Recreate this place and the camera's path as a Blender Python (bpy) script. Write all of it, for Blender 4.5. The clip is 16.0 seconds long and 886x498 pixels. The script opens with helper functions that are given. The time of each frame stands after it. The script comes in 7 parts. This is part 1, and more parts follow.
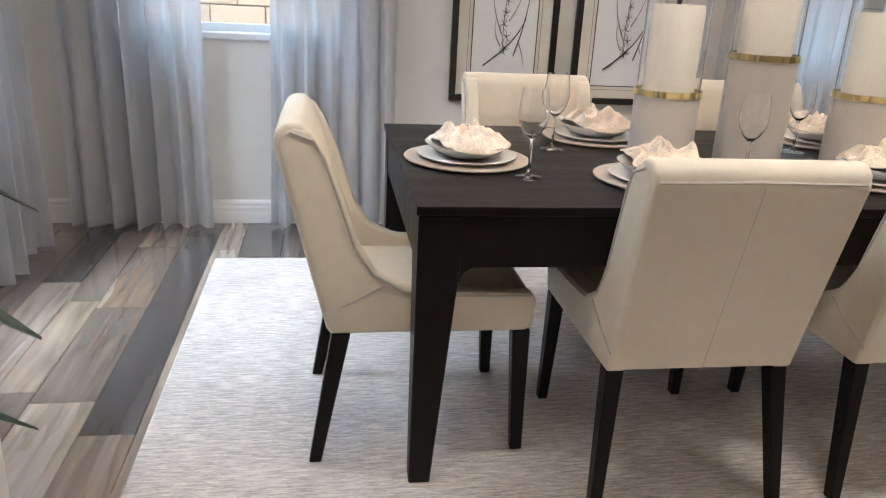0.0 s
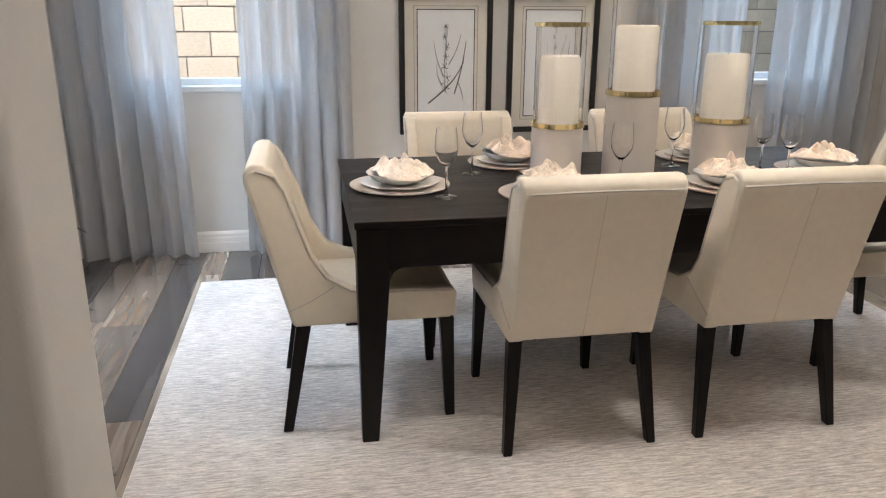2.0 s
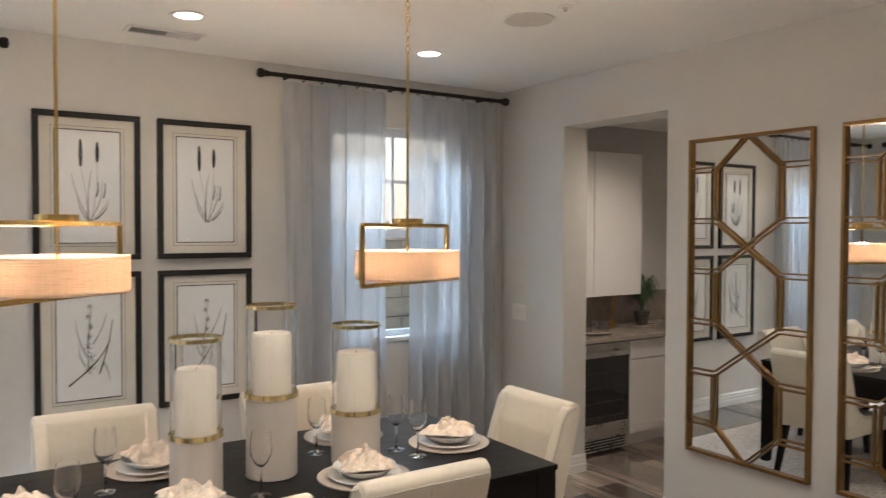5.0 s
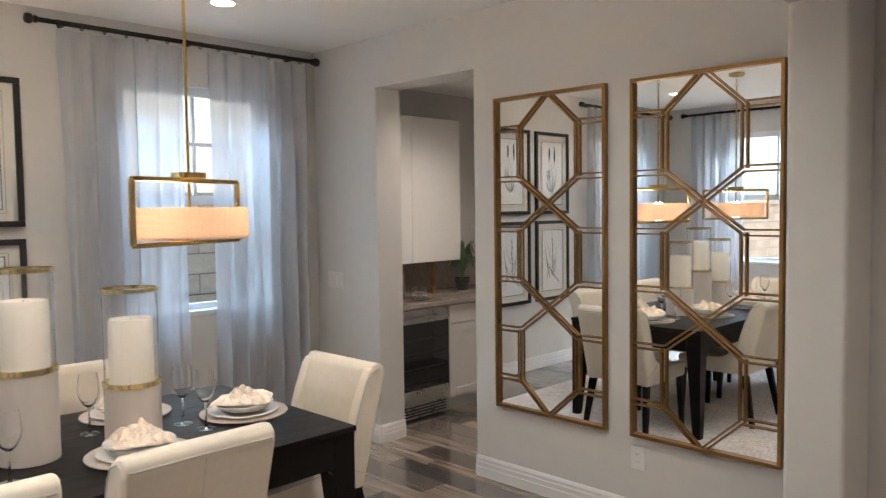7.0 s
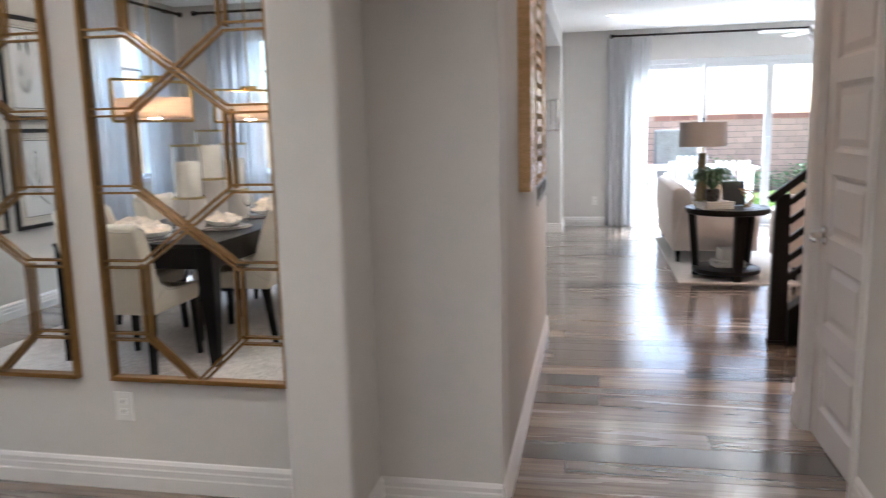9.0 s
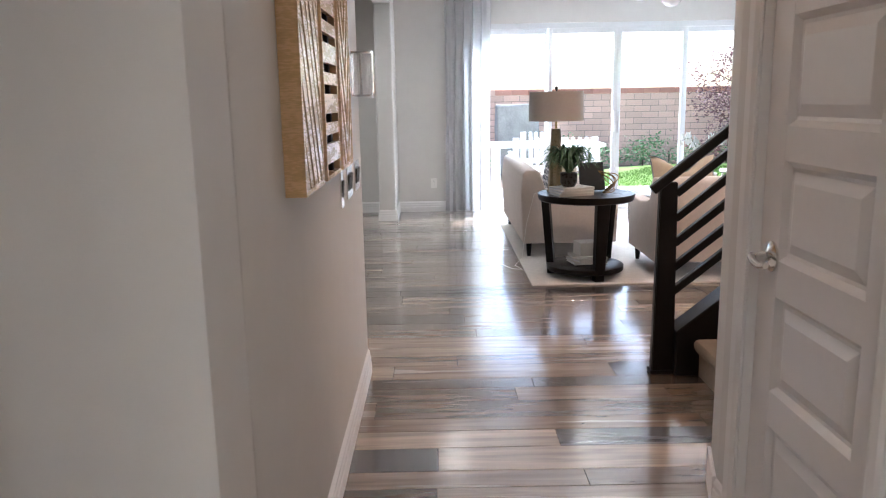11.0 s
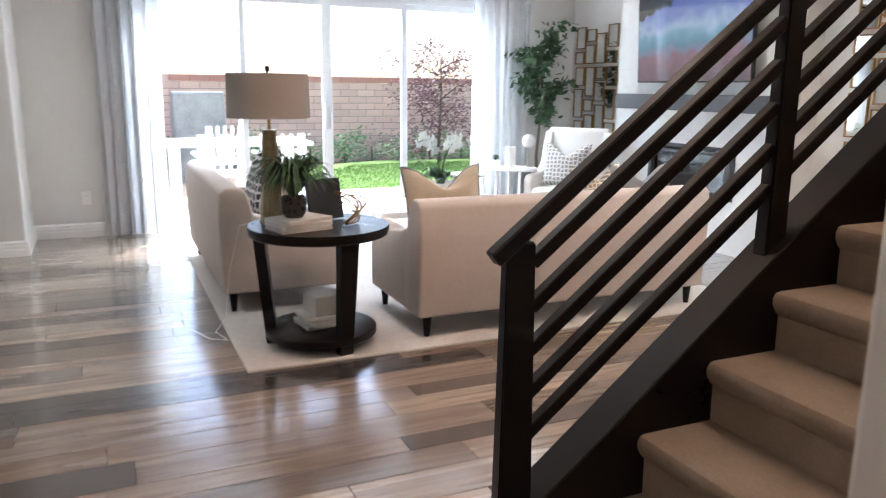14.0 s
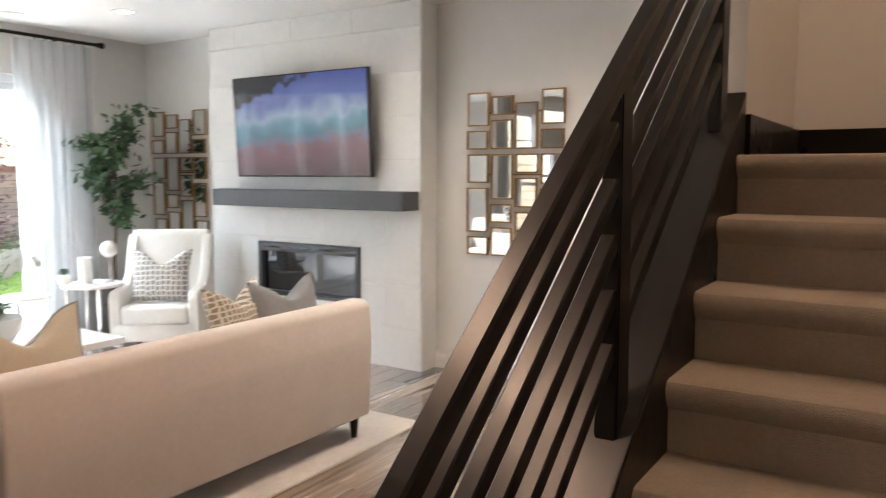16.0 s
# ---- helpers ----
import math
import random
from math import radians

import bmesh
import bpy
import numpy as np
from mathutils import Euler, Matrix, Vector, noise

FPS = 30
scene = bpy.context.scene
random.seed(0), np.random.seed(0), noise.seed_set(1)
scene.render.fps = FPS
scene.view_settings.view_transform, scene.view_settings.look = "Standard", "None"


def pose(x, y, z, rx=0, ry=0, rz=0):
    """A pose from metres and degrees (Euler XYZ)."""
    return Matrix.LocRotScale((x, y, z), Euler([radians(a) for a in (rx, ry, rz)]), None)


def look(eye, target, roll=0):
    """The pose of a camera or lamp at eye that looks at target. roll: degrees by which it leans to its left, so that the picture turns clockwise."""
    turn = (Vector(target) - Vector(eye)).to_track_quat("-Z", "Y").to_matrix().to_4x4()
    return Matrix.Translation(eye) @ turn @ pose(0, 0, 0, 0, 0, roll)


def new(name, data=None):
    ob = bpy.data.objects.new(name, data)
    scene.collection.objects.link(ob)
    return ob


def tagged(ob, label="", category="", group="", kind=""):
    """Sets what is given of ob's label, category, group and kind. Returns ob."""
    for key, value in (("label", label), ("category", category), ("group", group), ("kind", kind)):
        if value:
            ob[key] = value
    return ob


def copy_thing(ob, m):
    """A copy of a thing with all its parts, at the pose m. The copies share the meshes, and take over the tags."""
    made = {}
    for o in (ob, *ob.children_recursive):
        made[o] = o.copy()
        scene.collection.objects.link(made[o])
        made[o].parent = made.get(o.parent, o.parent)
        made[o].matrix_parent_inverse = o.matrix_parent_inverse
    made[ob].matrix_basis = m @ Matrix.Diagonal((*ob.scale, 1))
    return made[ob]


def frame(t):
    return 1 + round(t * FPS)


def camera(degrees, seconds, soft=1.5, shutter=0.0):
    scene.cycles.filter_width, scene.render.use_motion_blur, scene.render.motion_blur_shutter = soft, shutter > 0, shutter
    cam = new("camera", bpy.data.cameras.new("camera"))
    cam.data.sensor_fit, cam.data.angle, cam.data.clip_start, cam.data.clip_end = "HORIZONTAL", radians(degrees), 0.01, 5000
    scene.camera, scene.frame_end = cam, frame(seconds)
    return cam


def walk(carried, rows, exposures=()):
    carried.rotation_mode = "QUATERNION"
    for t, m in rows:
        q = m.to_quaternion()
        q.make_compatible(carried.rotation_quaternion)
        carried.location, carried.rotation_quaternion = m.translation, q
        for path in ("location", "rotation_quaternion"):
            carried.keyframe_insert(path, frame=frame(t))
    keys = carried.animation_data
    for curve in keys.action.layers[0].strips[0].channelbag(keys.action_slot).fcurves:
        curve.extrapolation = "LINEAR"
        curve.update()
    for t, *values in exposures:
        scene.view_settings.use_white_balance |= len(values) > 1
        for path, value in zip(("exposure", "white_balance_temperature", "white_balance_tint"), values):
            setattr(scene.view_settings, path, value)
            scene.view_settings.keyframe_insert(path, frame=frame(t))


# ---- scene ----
cam = camera(60.7, 16.0, soft=1.1, shutter=0.35)
EXPOSURES = [(0, 1.8, 6150, 10), (2.5, 1.75, 6250, 10), (3.5, 1.5, 6350, 10), (5.0, 1.52, 6400, 10), (7.5, 1.8, 6000, 10), (8.5, 1.83, 5780, 10), (9.5, 1.81, 5700, 10), (12, 1.85, 5750, 10), (13.5, 1.85, 5780, 10), (14.5, 1.68, 5950, 10), (15.5, 1.75, 6250, 10), (16, 1.62, 6450, 10)]
PATH = [
    (0, (0.655, 0.672, 1.232), (0.956, 2.536, 0.571), 2.9),
    (0.5, (0.7, 0.53, 1.247), (0.947, 2.422, 0.646), -0.2),
    (1, (0.762, 0.374, 1.267), (1.04, 2.268, 0.686), 0.5),
    (1.5, (0.774, 0.238, 1.304), (1.077, 2.129, 0.727), 1.7),
    (2, (0.728, 0.123, 1.348), (1.068, 2.003, 0.755), 0.2),
    (2.5, (0.733, 0.114, 1.394), (1.146, 1.991, 0.839), 0.3),
    (3, (0.761, 0.132, 1.433), (1.316, 1.997, 0.97), 0.1),
    (3.5, (0.78, 0.097, 1.531), (1.446, 1.947, 1.162), -0.1),
    (4, (0.817, 0.08, 1.607), (1.617, 1.89, 1.322), 1.0),
    (4.5, (0.843, 0.038, 1.687), (1.797, 1.789, 1.532), 0.9),
    (5, (0.866, 0.003, 1.719), (1.971, 1.669, 1.664), 0.2),
    (5.2, (0.886, -0.008, 1.722), (2.055, 1.614, 1.687), 0.2),
    (7.3, (1.195, -0.018, 1.567), (2.654, 1.344, 1.443), -0.5),
    (7.5, (1.263, 0.005, 1.538), (2.756, 1.328, 1.404), -0.2),
    (8, (1.437, 0.054, 1.467), (3.083, 1.172, 1.269), 0.0),
    (8.5, (1.66, 0.156, 1.425), (3.485, 0.929, 1.156), -0.5),
    (9, (1.896, 0.106, 1.398), (3.831, 0.497, 1.081), -1.4),
    (9.5, (2.195, 0.126, 1.402), (4.158, 0.256, 1.042), -1.4),
    (9.7, (2.335, 0.123, 1.404), (4.299, 0.201, 1.032), -1.5),
    (11.8, (3.778, -0.017, 1.312), (5.732, -0.097, 0.895), -0.9),
    (12, (3.872, -0.040, 1.315), (5.820, -0.161, 0.878), -1.0),
    (12.5, (4.225, -0.098, 1.302), (6.154, -0.337, 0.832), -0.9),
    (13, (4.547, -0.115, 1.307), (6.467, -0.454, 0.857), 0.5),
    (13.3, (4.774, -0.121, 1.312), (6.663, -0.585, 0.848), 0.3),
    (13.5, (4.913, -0.089, 1.312), (6.771, -0.677, 0.862), 0.9),
    (14, (5.206, -0.084, 1.327), (6.993, -0.881, 0.912), 0.6),
    (14.5, (5.524, -0.199, 1.366), (7.22, -1.201, 1.024), -0.8),
    (15, (5.777, -0.25, 1.38), (7.296, -1.516, 1.086), -0.0),
    (15.5, (6.046, -0.291, 1.419), (7.387, -1.752, 1.16), -0.0),
    (16, (6.288, -0.309, 1.429), (7.358, -1.987, 1.229), 0.1),
]
walk(cam, [(t, look(eye, target, roll)) for t, eye, target, roll in PATH], EXPOSURES)
# ---------------- light ----------------
world = bpy.data.worlds.new("sky_world")
scene.world = world
world.use_nodes = True
wn = world.node_tree
sky = wn.nodes.new("ShaderNodeTexSky")
sky.sky_type, sky.sun_disc = "NISHITA", False
SUN = Vector((0.50, -0.27, 0.82)).normalized()
sky.sun_elevation = math.asin(SUN.z)
sky.sun_rotation = math.atan2(SUN.x, SUN.y)
sky.air_density, sky.dust_density = 1.0, 2.0
wn.links.new(sky.outputs[0], wn.nodes["Background"].inputs[0])
wn.nodes["Background"].inputs[1].default_value = 0.15
sun = new("sun", bpy.data.lights.new("sun", "SUN"))
sun.data.energy, sun.data.angle, sun.data.color = 3.4, radians(0.5), (1.0, 0.95, 0.87)
sun.matrix_world = look(SUN * 30, (0, 0, 0))


def area_lamp(name, eye, target, w, h, watts, colour):
    ob = new(name, bpy.data.lights.new(name, "AREA"))
    ob.data.shape, ob.data.size, ob.data.size_y, ob.data.energy, ob.data.color = "RECTANGLE", w, h, watts, colour
    ob.matrix_world = look(eye, target)
    return ob


def spot_down(name, x, y, z, watts, colour=(1.0, 0.95, 0.87), size=150, r=0.15):
    ob = new(name, bpy.data.lights.new(name, "SPOT"))
    ob.data.energy, ob.data.color, ob.data.spot_size, ob.data.spot_blend, ob.data.shadow_soft_size = watts, colour, radians(size), 0.9, r
    ob.matrix_world = look((x, y, z), (x, y + 0.0001, 0))
    return ob


# area lamps added just above each opening, standing in for skylight that falls in
area_lamp("window_skylight", (0.24, 5.25, 3.25), (0.24, 3.3, 0.6), 1.3, 0.9, 36, (0.55, 0.78, 1.0))
area_lamp("window_skylight", (3.52, 5.25, 3.25), (3.52, 3.3, 0.6), 1.3, 0.9, 36, (0.55, 0.78, 1.0))
area_lamp("window_skylight", (-1.5, 2.6, 3.25), (0.6, 2.6, 0.6), 1.3, 0.9, 115, (0.76, 0.88, 1.0))
area_lamp("slider_skylight", (13.5, -2.2, 3.3), (10.2, -2.2, 0.3), 3.6, 1.4, 330, (0.82, 0.92, 1.0))

# ---------------- materials ----------------
def mat(name, colour, rough=0.6, metal=0.0, vary=0.0, scale=6.0, bump=0.0, bscale=120.0, spec=0.5, coat=0.0, stretch=(1, 1, 1), space="Object"):
    m = bpy.data.materials.new(name)
    m.use_nodes = True
    nt = m.node_tree
    b = nt.nodes["Principled BSDF"]
    b.inputs["Base Color"].default_value = (*colour, 1)
    b.inputs["Roughness"].default_value = rough
    b.inputs["Metallic"].default_value = metal
    b.inputs["Specular IOR Level"].default_value = spec
    b.inputs["Coat Weight"].default_value = coat
    if vary or bump:
        tc, mp = nt.nodes.new("ShaderNodeTexCoord"), nt.nodes.new("ShaderNodeMapping")
        mp.inputs["Scale"].default_value = stretch
        nt.links.new(tc.outputs[space], mp.inputs[0])
    if vary:
        n1, n2 = nt.nodes.new("ShaderNodeTexNoise"), nt.nodes.new("ShaderNodeTexNoise")
        n1.inputs["Scale"].default_value, n2.inputs["Scale"].default_value = scale, scale * 9
        n1.inputs["Detail"].default_value, n2.inputs["Detail"].default_value = 4, 6
        nt.links.new(mp.outputs[0], n1.inputs[0]), nt.links.new(mp.outputs[0], n2.inputs[0])
        mx = nt.nodes.new("ShaderNodeMath")
        mx.operation = "ADD"
        nt.links.new(n1.outputs[0], mx.inputs[0]), nt.links.new(n2.outputs[0], mx.inputs[1])
        rp = nt.nodes.new("ShaderNodeMapRange")
        rp.inputs[1].default_value, rp.inputs[2].default_value = 0.7, 1.3
        rp.inputs[3].default_value, rp.inputs[4].default_value = 1 - vary, 1 + vary
        nt.links.new(mx.outputs[0], rp.inputs[0])
        ml = nt.nodes.new("ShaderNodeMix")
        ml.data_type, ml.blend_type = "RGBA", "MULTIPLY"
        ml.inputs[0].default_value = 1
        ml.inputs[6].default_value = (*colour, 1)
        nt.links.new(rp.outputs[0], ml.inputs[7]), nt.links.new(ml.outputs[2], b.inputs["Base Color"])
        rr = nt.nodes.new("ShaderNodeMapRange")
        rr.inputs[1].default_value, rr.inputs[2].default_value = 0.7, 1.3
        rr.inputs[3].default_value, rr.inputs[4].default_value = max(0.02, rough - 0.06), min(1, rough + 0.06)
        nt.links.new(mx.outputs[0], rr.inputs[0]), nt.links.new(rr.outputs[0], b.inputs["Roughness"])
    if bump:
        nb, bp = nt.nodes.new("ShaderNodeTexNoise"), nt.nodes.new("ShaderNodeBump")
        nb.inputs["Scale"].default_value, nb.inputs["Detail"].default_value = bscale, 5
        bp.inputs["Strength"].default_value, bp.inputs["Distance"].default_value = bump, 0.004
        nt.links.new(mp.outputs[0], nb.inputs[0]), nt.links.new(nb.outputs[0], bp.inputs["Height"])
        nt.links.new(bp.outputs[0], b.inputs["Normal"])
    return m


def glow(name, colour, strength, base=(0.8, 0.8, 0.8)):
    m = mat(name, base, 0.6)
    b = m.node_tree.nodes["Principled BSDF"]
    b.inputs["Emission Color"].default_value, b.inputs["Emission Strength"].default_value = (*colour, 1), strength
    return m


def sheer(name, colour, clear, thru):
    """Woven fabric: part open weave, part lit through, part diffuse, with a fine weave relief."""
    m = bpy.data.materials.new(name)
    m.use_nodes = True
    nt = m.node_tree
    nt.nodes.clear()
    out = nt.nodes.new("ShaderNodeOutputMaterial")
    d, t, c = (nt.nodes.new("ShaderNodeBsdf" + k) for k in ("Diffuse", "Translucent", "Transparent"))
    tc, w = nt.nodes.new("ShaderNodeTexCoord"), nt.nodes.new("ShaderNodeTexNoise")
    mp = nt.nodes.new("ShaderNodeMapping")
    mp.inputs["Scale"].default_value = (220, 220, 9)
    w.inputs["Scale"].default_value, w.inputs["Detail"].default_value = 1.0, 4
    nt.links.new(tc.outputs["Object"], mp.inputs[0]), nt.links.new(mp.outputs[0], w.inputs[0])
    r = nt.nodes.new("ShaderNodeMapRange")
    r.inputs[1].default_value, r.inputs[2].default_value, r.inputs[3].default_value, r.inputs[4].default_value = 0.3, 0.7, 0.94, 1.05
    nt.links.new(w.outputs[0], r.inputs[0])
    ml = nt.nodes.new("ShaderNodeMix")
    ml.data_type, ml.blend_type = "RGBA", "MULTIPLY"
    ml.inputs[0].default_value, ml.inputs[6].default_value = 1, (*colour, 1)
    nt.links.new(r.outputs[0], ml.inputs[7])
    nt.links.new(ml.outputs[2], d.inputs[0]), nt.links.new(ml.outputs[2], t.inputs[0])
    m1, m2 = nt.nodes.new("ShaderNodeMixShader"), nt.nodes.new("ShaderNodeMixShader")
    m1.inputs[0].default_value, m2.inputs[0].default_value = thru, clear
    nt.links.new(d.outputs[0], m1.inputs[1]), nt.links.new(t.outputs[0], m1.inputs[2])
    nt.links.new(m1.outputs[0], m2.inputs[1]), nt.links.new(c.outputs[0], m2.inputs[2])
    nt.links.new(m2.outputs[0], out.inputs[0])
    return m


def clear_glass(name, tint=(1, 1, 1), ior=1.45, rough=0.0):
    m = bpy.data.materials.new(name)
    m.use_nodes = True
    b = m.node_tree.nodes["Principled BSDF"]
    b.inputs["Base Color"].default_value = (*tint, 1)
    b.inputs["Transmission Weight"].default_value, b.inputs["IOR"].default_value, b.inputs["Roughness"].default_value = 1, ior, rough
    return m


def plank_mat(name, island, dark=False):
    """Grey-brown hand-scraped planks whose tone changes from board to board."""
    m = bpy.data.materials.new(name)
    m.use_nodes = True
    nt = m.node_tree
    b = nt.nodes["Principled BSDF"]
    if island:
        rnd = nt.nodes.new("ShaderNodeNewGeometry").outputs["Random Per Island"]
    else:
        rnd = nt.nodes.new("ShaderNodeObjectInfo").outputs["Random"]
    ramp = nt.nodes.new("ShaderNodeValToRGB")
    ramp.color_ramp.interpolation = "CONSTANT"
    tones = ((0.0, (0.235, 0.180, 0.138)), (0.2, (0.150, 0.116, 0.093)), (0.36, (0.320, 0.255, 0.200)), (0.5, (0.060, 0.047, 0.041) if island else (0.24, 0.19, 0.155)),
             (0.62, (0.200, 0.146, 0.108)), (0.78, (0.095, 0.071, 0.057)), (0.9, (0.245, 0.186, 0.142)))
    if dark:
        tones = tuple((p, (0.058 + 0.012 * (k % 3), 0.049 + 0.011 * (k % 3), 0.046 + 0.01 * (k % 3))) for k, (p, c) in enumerate(tones))
    el = ramp.color_ramp.elements
    el[0].position, el[0].color = 0.0, (*tones[0][1], 1)
    el[1].position, el[1].color = tones[1][0], (*tones[1][1], 1)
    for p, c in tones[2:]:
        el.new(p).color = (*c, 1)
    nt.links.new(rnd, ramp.inputs[0])
    geo, mp = nt.nodes.new("ShaderNodeNewGeometry"), nt.nodes.new("ShaderNodeMapping")
    mp.inputs["Scale"].default_value = (30, 2.2, 8)
    nt.links.new(geo.outputs["Position"], mp.inputs[0])
    ad = nt.nodes.new("ShaderNodeVectorMath")
    sc = nt.nodes.new("ShaderNodeMath")
    sc.operation, sc.inputs[1].default_value = "MULTIPLY", 37.0
    nt.links.new(rnd, sc.inputs[0]), nt.links.new(mp.outputs[0], ad.inputs[0]), nt.links.new(sc.outputs[0], ad.inputs[1])
    n = nt.nodes.new("ShaderNodeTexNoise")
    n.inputs["Scale"].default_value, n.inputs["Detail"].default_value, n.inputs["Distortion"].default_value = 1.0, 7, 0.6
    nt.links.new(ad.outputs[0], n.inputs[0])
    rg = nt.nodes.new("ShaderNodeMapRange")
    rg.inputs[1].default_value, rg.inputs[2].default_value, rg.inputs[3].default_value, rg.inputs[4].default_value = 0.3, 0.7, 0.66, 1.30
    nt.links.new(n.outputs[0], rg.inputs[0])
    ml = nt.nodes.new("ShaderNodeMix")
    ml.data_type, ml.blend_type = "RGBA", "MULTIPLY"
    ml.inputs[0].default_value = 1
    nt.links.new(ramp.outputs[0], ml.inputs[6]), nt.links.new(rg.outputs[0], ml.inputs[7]), nt.links.new(ml.outputs[2], b.inputs["Base Color"])
    n2 = nt.nodes.new("ShaderNodeTexNoise")
    n2.inputs["Scale"].default_value, n2.inputs["Detail"].default_value = 0.35, 3
    nt.links.new(ad.outputs[0], n2.inputs[0])
    r2 = nt.nodes.new("ShaderNodeMapRange")
    r2.inputs[1].default_value, r2.inputs[2].default_value, r2.inputs[3].default_value, r2.inputs[4].default_value = 0.3, 0.7, 0.16, 0.30
    nt.links.new(n2.outputs[0], r2.inputs[0]), nt.links.new(r2.outputs[0], b.inputs["Roughness"])
    b.inputs["Coat Weight"].default_value, b.inputs["Coat Roughness"].default_value, b.inputs["Coat IOR"].default_value = 1.0, 0.14, 1.55
    b.inputs["Specular IOR Level"].default_value = 0.5
    bp = nt.nodes.new("ShaderNodeBump")
    bp.inputs["Strength"].default_value, bp.inputs["Distance"].default_value = 0.12, 0.003
    nt.links.new(n2.outputs[0], bp.inputs["Height"]), nt.links.new(bp.outputs[0], b.inputs["Normal"])
    return m


def brick_mat(name, colour, island=False):
    m = mat(name, colour, 0.9, bump=0.6, bscale=60, space="Object", vary=0.12, scale=12)
    nt = m.node_tree
    b = nt.nodes["Principled BSDF"]
    src = b.inputs["Base Color"].links[0].from_socket
    oi = nt.nodes.new("ShaderNodeNewGeometry").outputs["Random Per Island"] if island else nt.nodes.new("ShaderNodeObjectInfo").outputs["Random"]
    r = nt.nodes.new("ShaderNodeMapRange")
    r.inputs[3].default_value, r.inputs[4].default_value = 0.88, 1.1
    nt.links.new(oi, r.inputs[0])
    ml = nt.nodes.new("ShaderNodeMix")
    ml.data_type, ml.blend_type = "RGBA", "MULTIPLY"
    ml.inputs[0].default_value = 1
    nt.links.new(src, ml.inputs[6]), nt.links.new(r.outputs[0], ml.inputs[7]), nt.links.new(ml.outputs[2], b.inputs["Base Color"])
    return m


WALL = mat("greige_wall_paint", (0.645, 0.622, 0.592), 0.75, vary=0.025, scale=1.2, bump=0.12, bscale=240)
CEIL = mat("ceiling_paint", (0.82, 0.81, 0.79), 0.85, vary=0.02, scale=1.0, bump=0.15, bscale=200)
TRIM = mat("white_trim_paint", (0.76, 0.74, 0.72), 0.4, vary=0.02, scale=3)
DOORW = mat("door_paint", (0.66, 0.63, 0.61), 0.38, vary=0.02, scale=3)
VINYL = mat("white_vinyl", (0.72, 0.73, 0.74), 0.35, vary=0.02, scale=3)
CREAM = mat("cream_leather", (0.79, 0.71, 0.59), 0.48, vary=0.04, scale=4, bump=0.12, bscale=260)
PIPING = mat("cream_piping", (0.56, 0.52, 0.46), 0.5, vary=0.03, scale=8)
ESPR = mat("espresso_wood", (0.0075, 0.0058, 0.0052), 0.38, vary=0.22, scale=3, bump=0.15, bscale=40, stretch=(1, 6, 1), spec=0.2)
BLACKW = mat("black_painted_wood", (0.0085, 0.0066, 0.0058), 0.33, vary=0.12, scale=2, spec=0.19)
GOLD = mat("brushed_gold", (0.78, 0.55, 0.23), 0.20, 1.0, vary=0.02, scale=12)
BRASS = mat("polished_brass", (0.80, 0.655, 0.35), 0.15, 1.0, vary=0.02, scale=8)
AGOLD = mat("antique_gold", (0.30, 0.17, 0.065), 0.38, 1.0, vary=0.18, scale=14)
BRONZE = mat("dark_bronze", (0.03, 0.024, 0.02), 0.4, 0.8, vary=0.1, scale=20)
CHROME = mat("nickel", (0.72, 0.70, 0.68), 0.16, 1.0, vary=0.03, scale=20)
STEEL = mat("stainless_steel", (0.55, 0.54, 0.52), 0.3, 1.0, vary=0.04, scale=6, stretch=(1, 12, 1))
MIRROR = mat("mirror_silver", (0.86, 0.88, 0.87), 0.012, 1.0)
GLASS = clear_glass("clear_glass")
PANE = clear_glass("window_pane", ior=1.02)
MARBLE = mat("veined_marble", (0.62, 0.565, 0.52), 0.32, vary=0.035, scale=3, stretch=(1, 1, 0.4))
WAX = mat("ivory_wax", (0.72, 0.655, 0.565), 0.5, vary=0.03, scale=6)
CHINA = mat("white_china", (0.74, 0.72, 0.69), 0.2, vary=0.02, scale=10)
CHARGER = mat("beaded_charger", (0.50, 0.43, 0.37), 0.55, vary=0.12, scale=30, bump=0.5, bscale=160)
NAPKIN = mat("printed_napkin_linen", (0.84, 0.72, 0.60), 0.85, vary=0.32, scale=26, bump=0.2, bscale=300)
DRAPE = sheer("sheer_drape", (0.62, 0.625, 0.645), 0.20, 0.5)
SHEERW = sheer("white_sheer", (0.78, 0.80, 0.82), 0.46, 0.6)
LINEN = sheer("grey_linen_drape", (0.58, 0.58, 0.585), 0.05, 0.35)


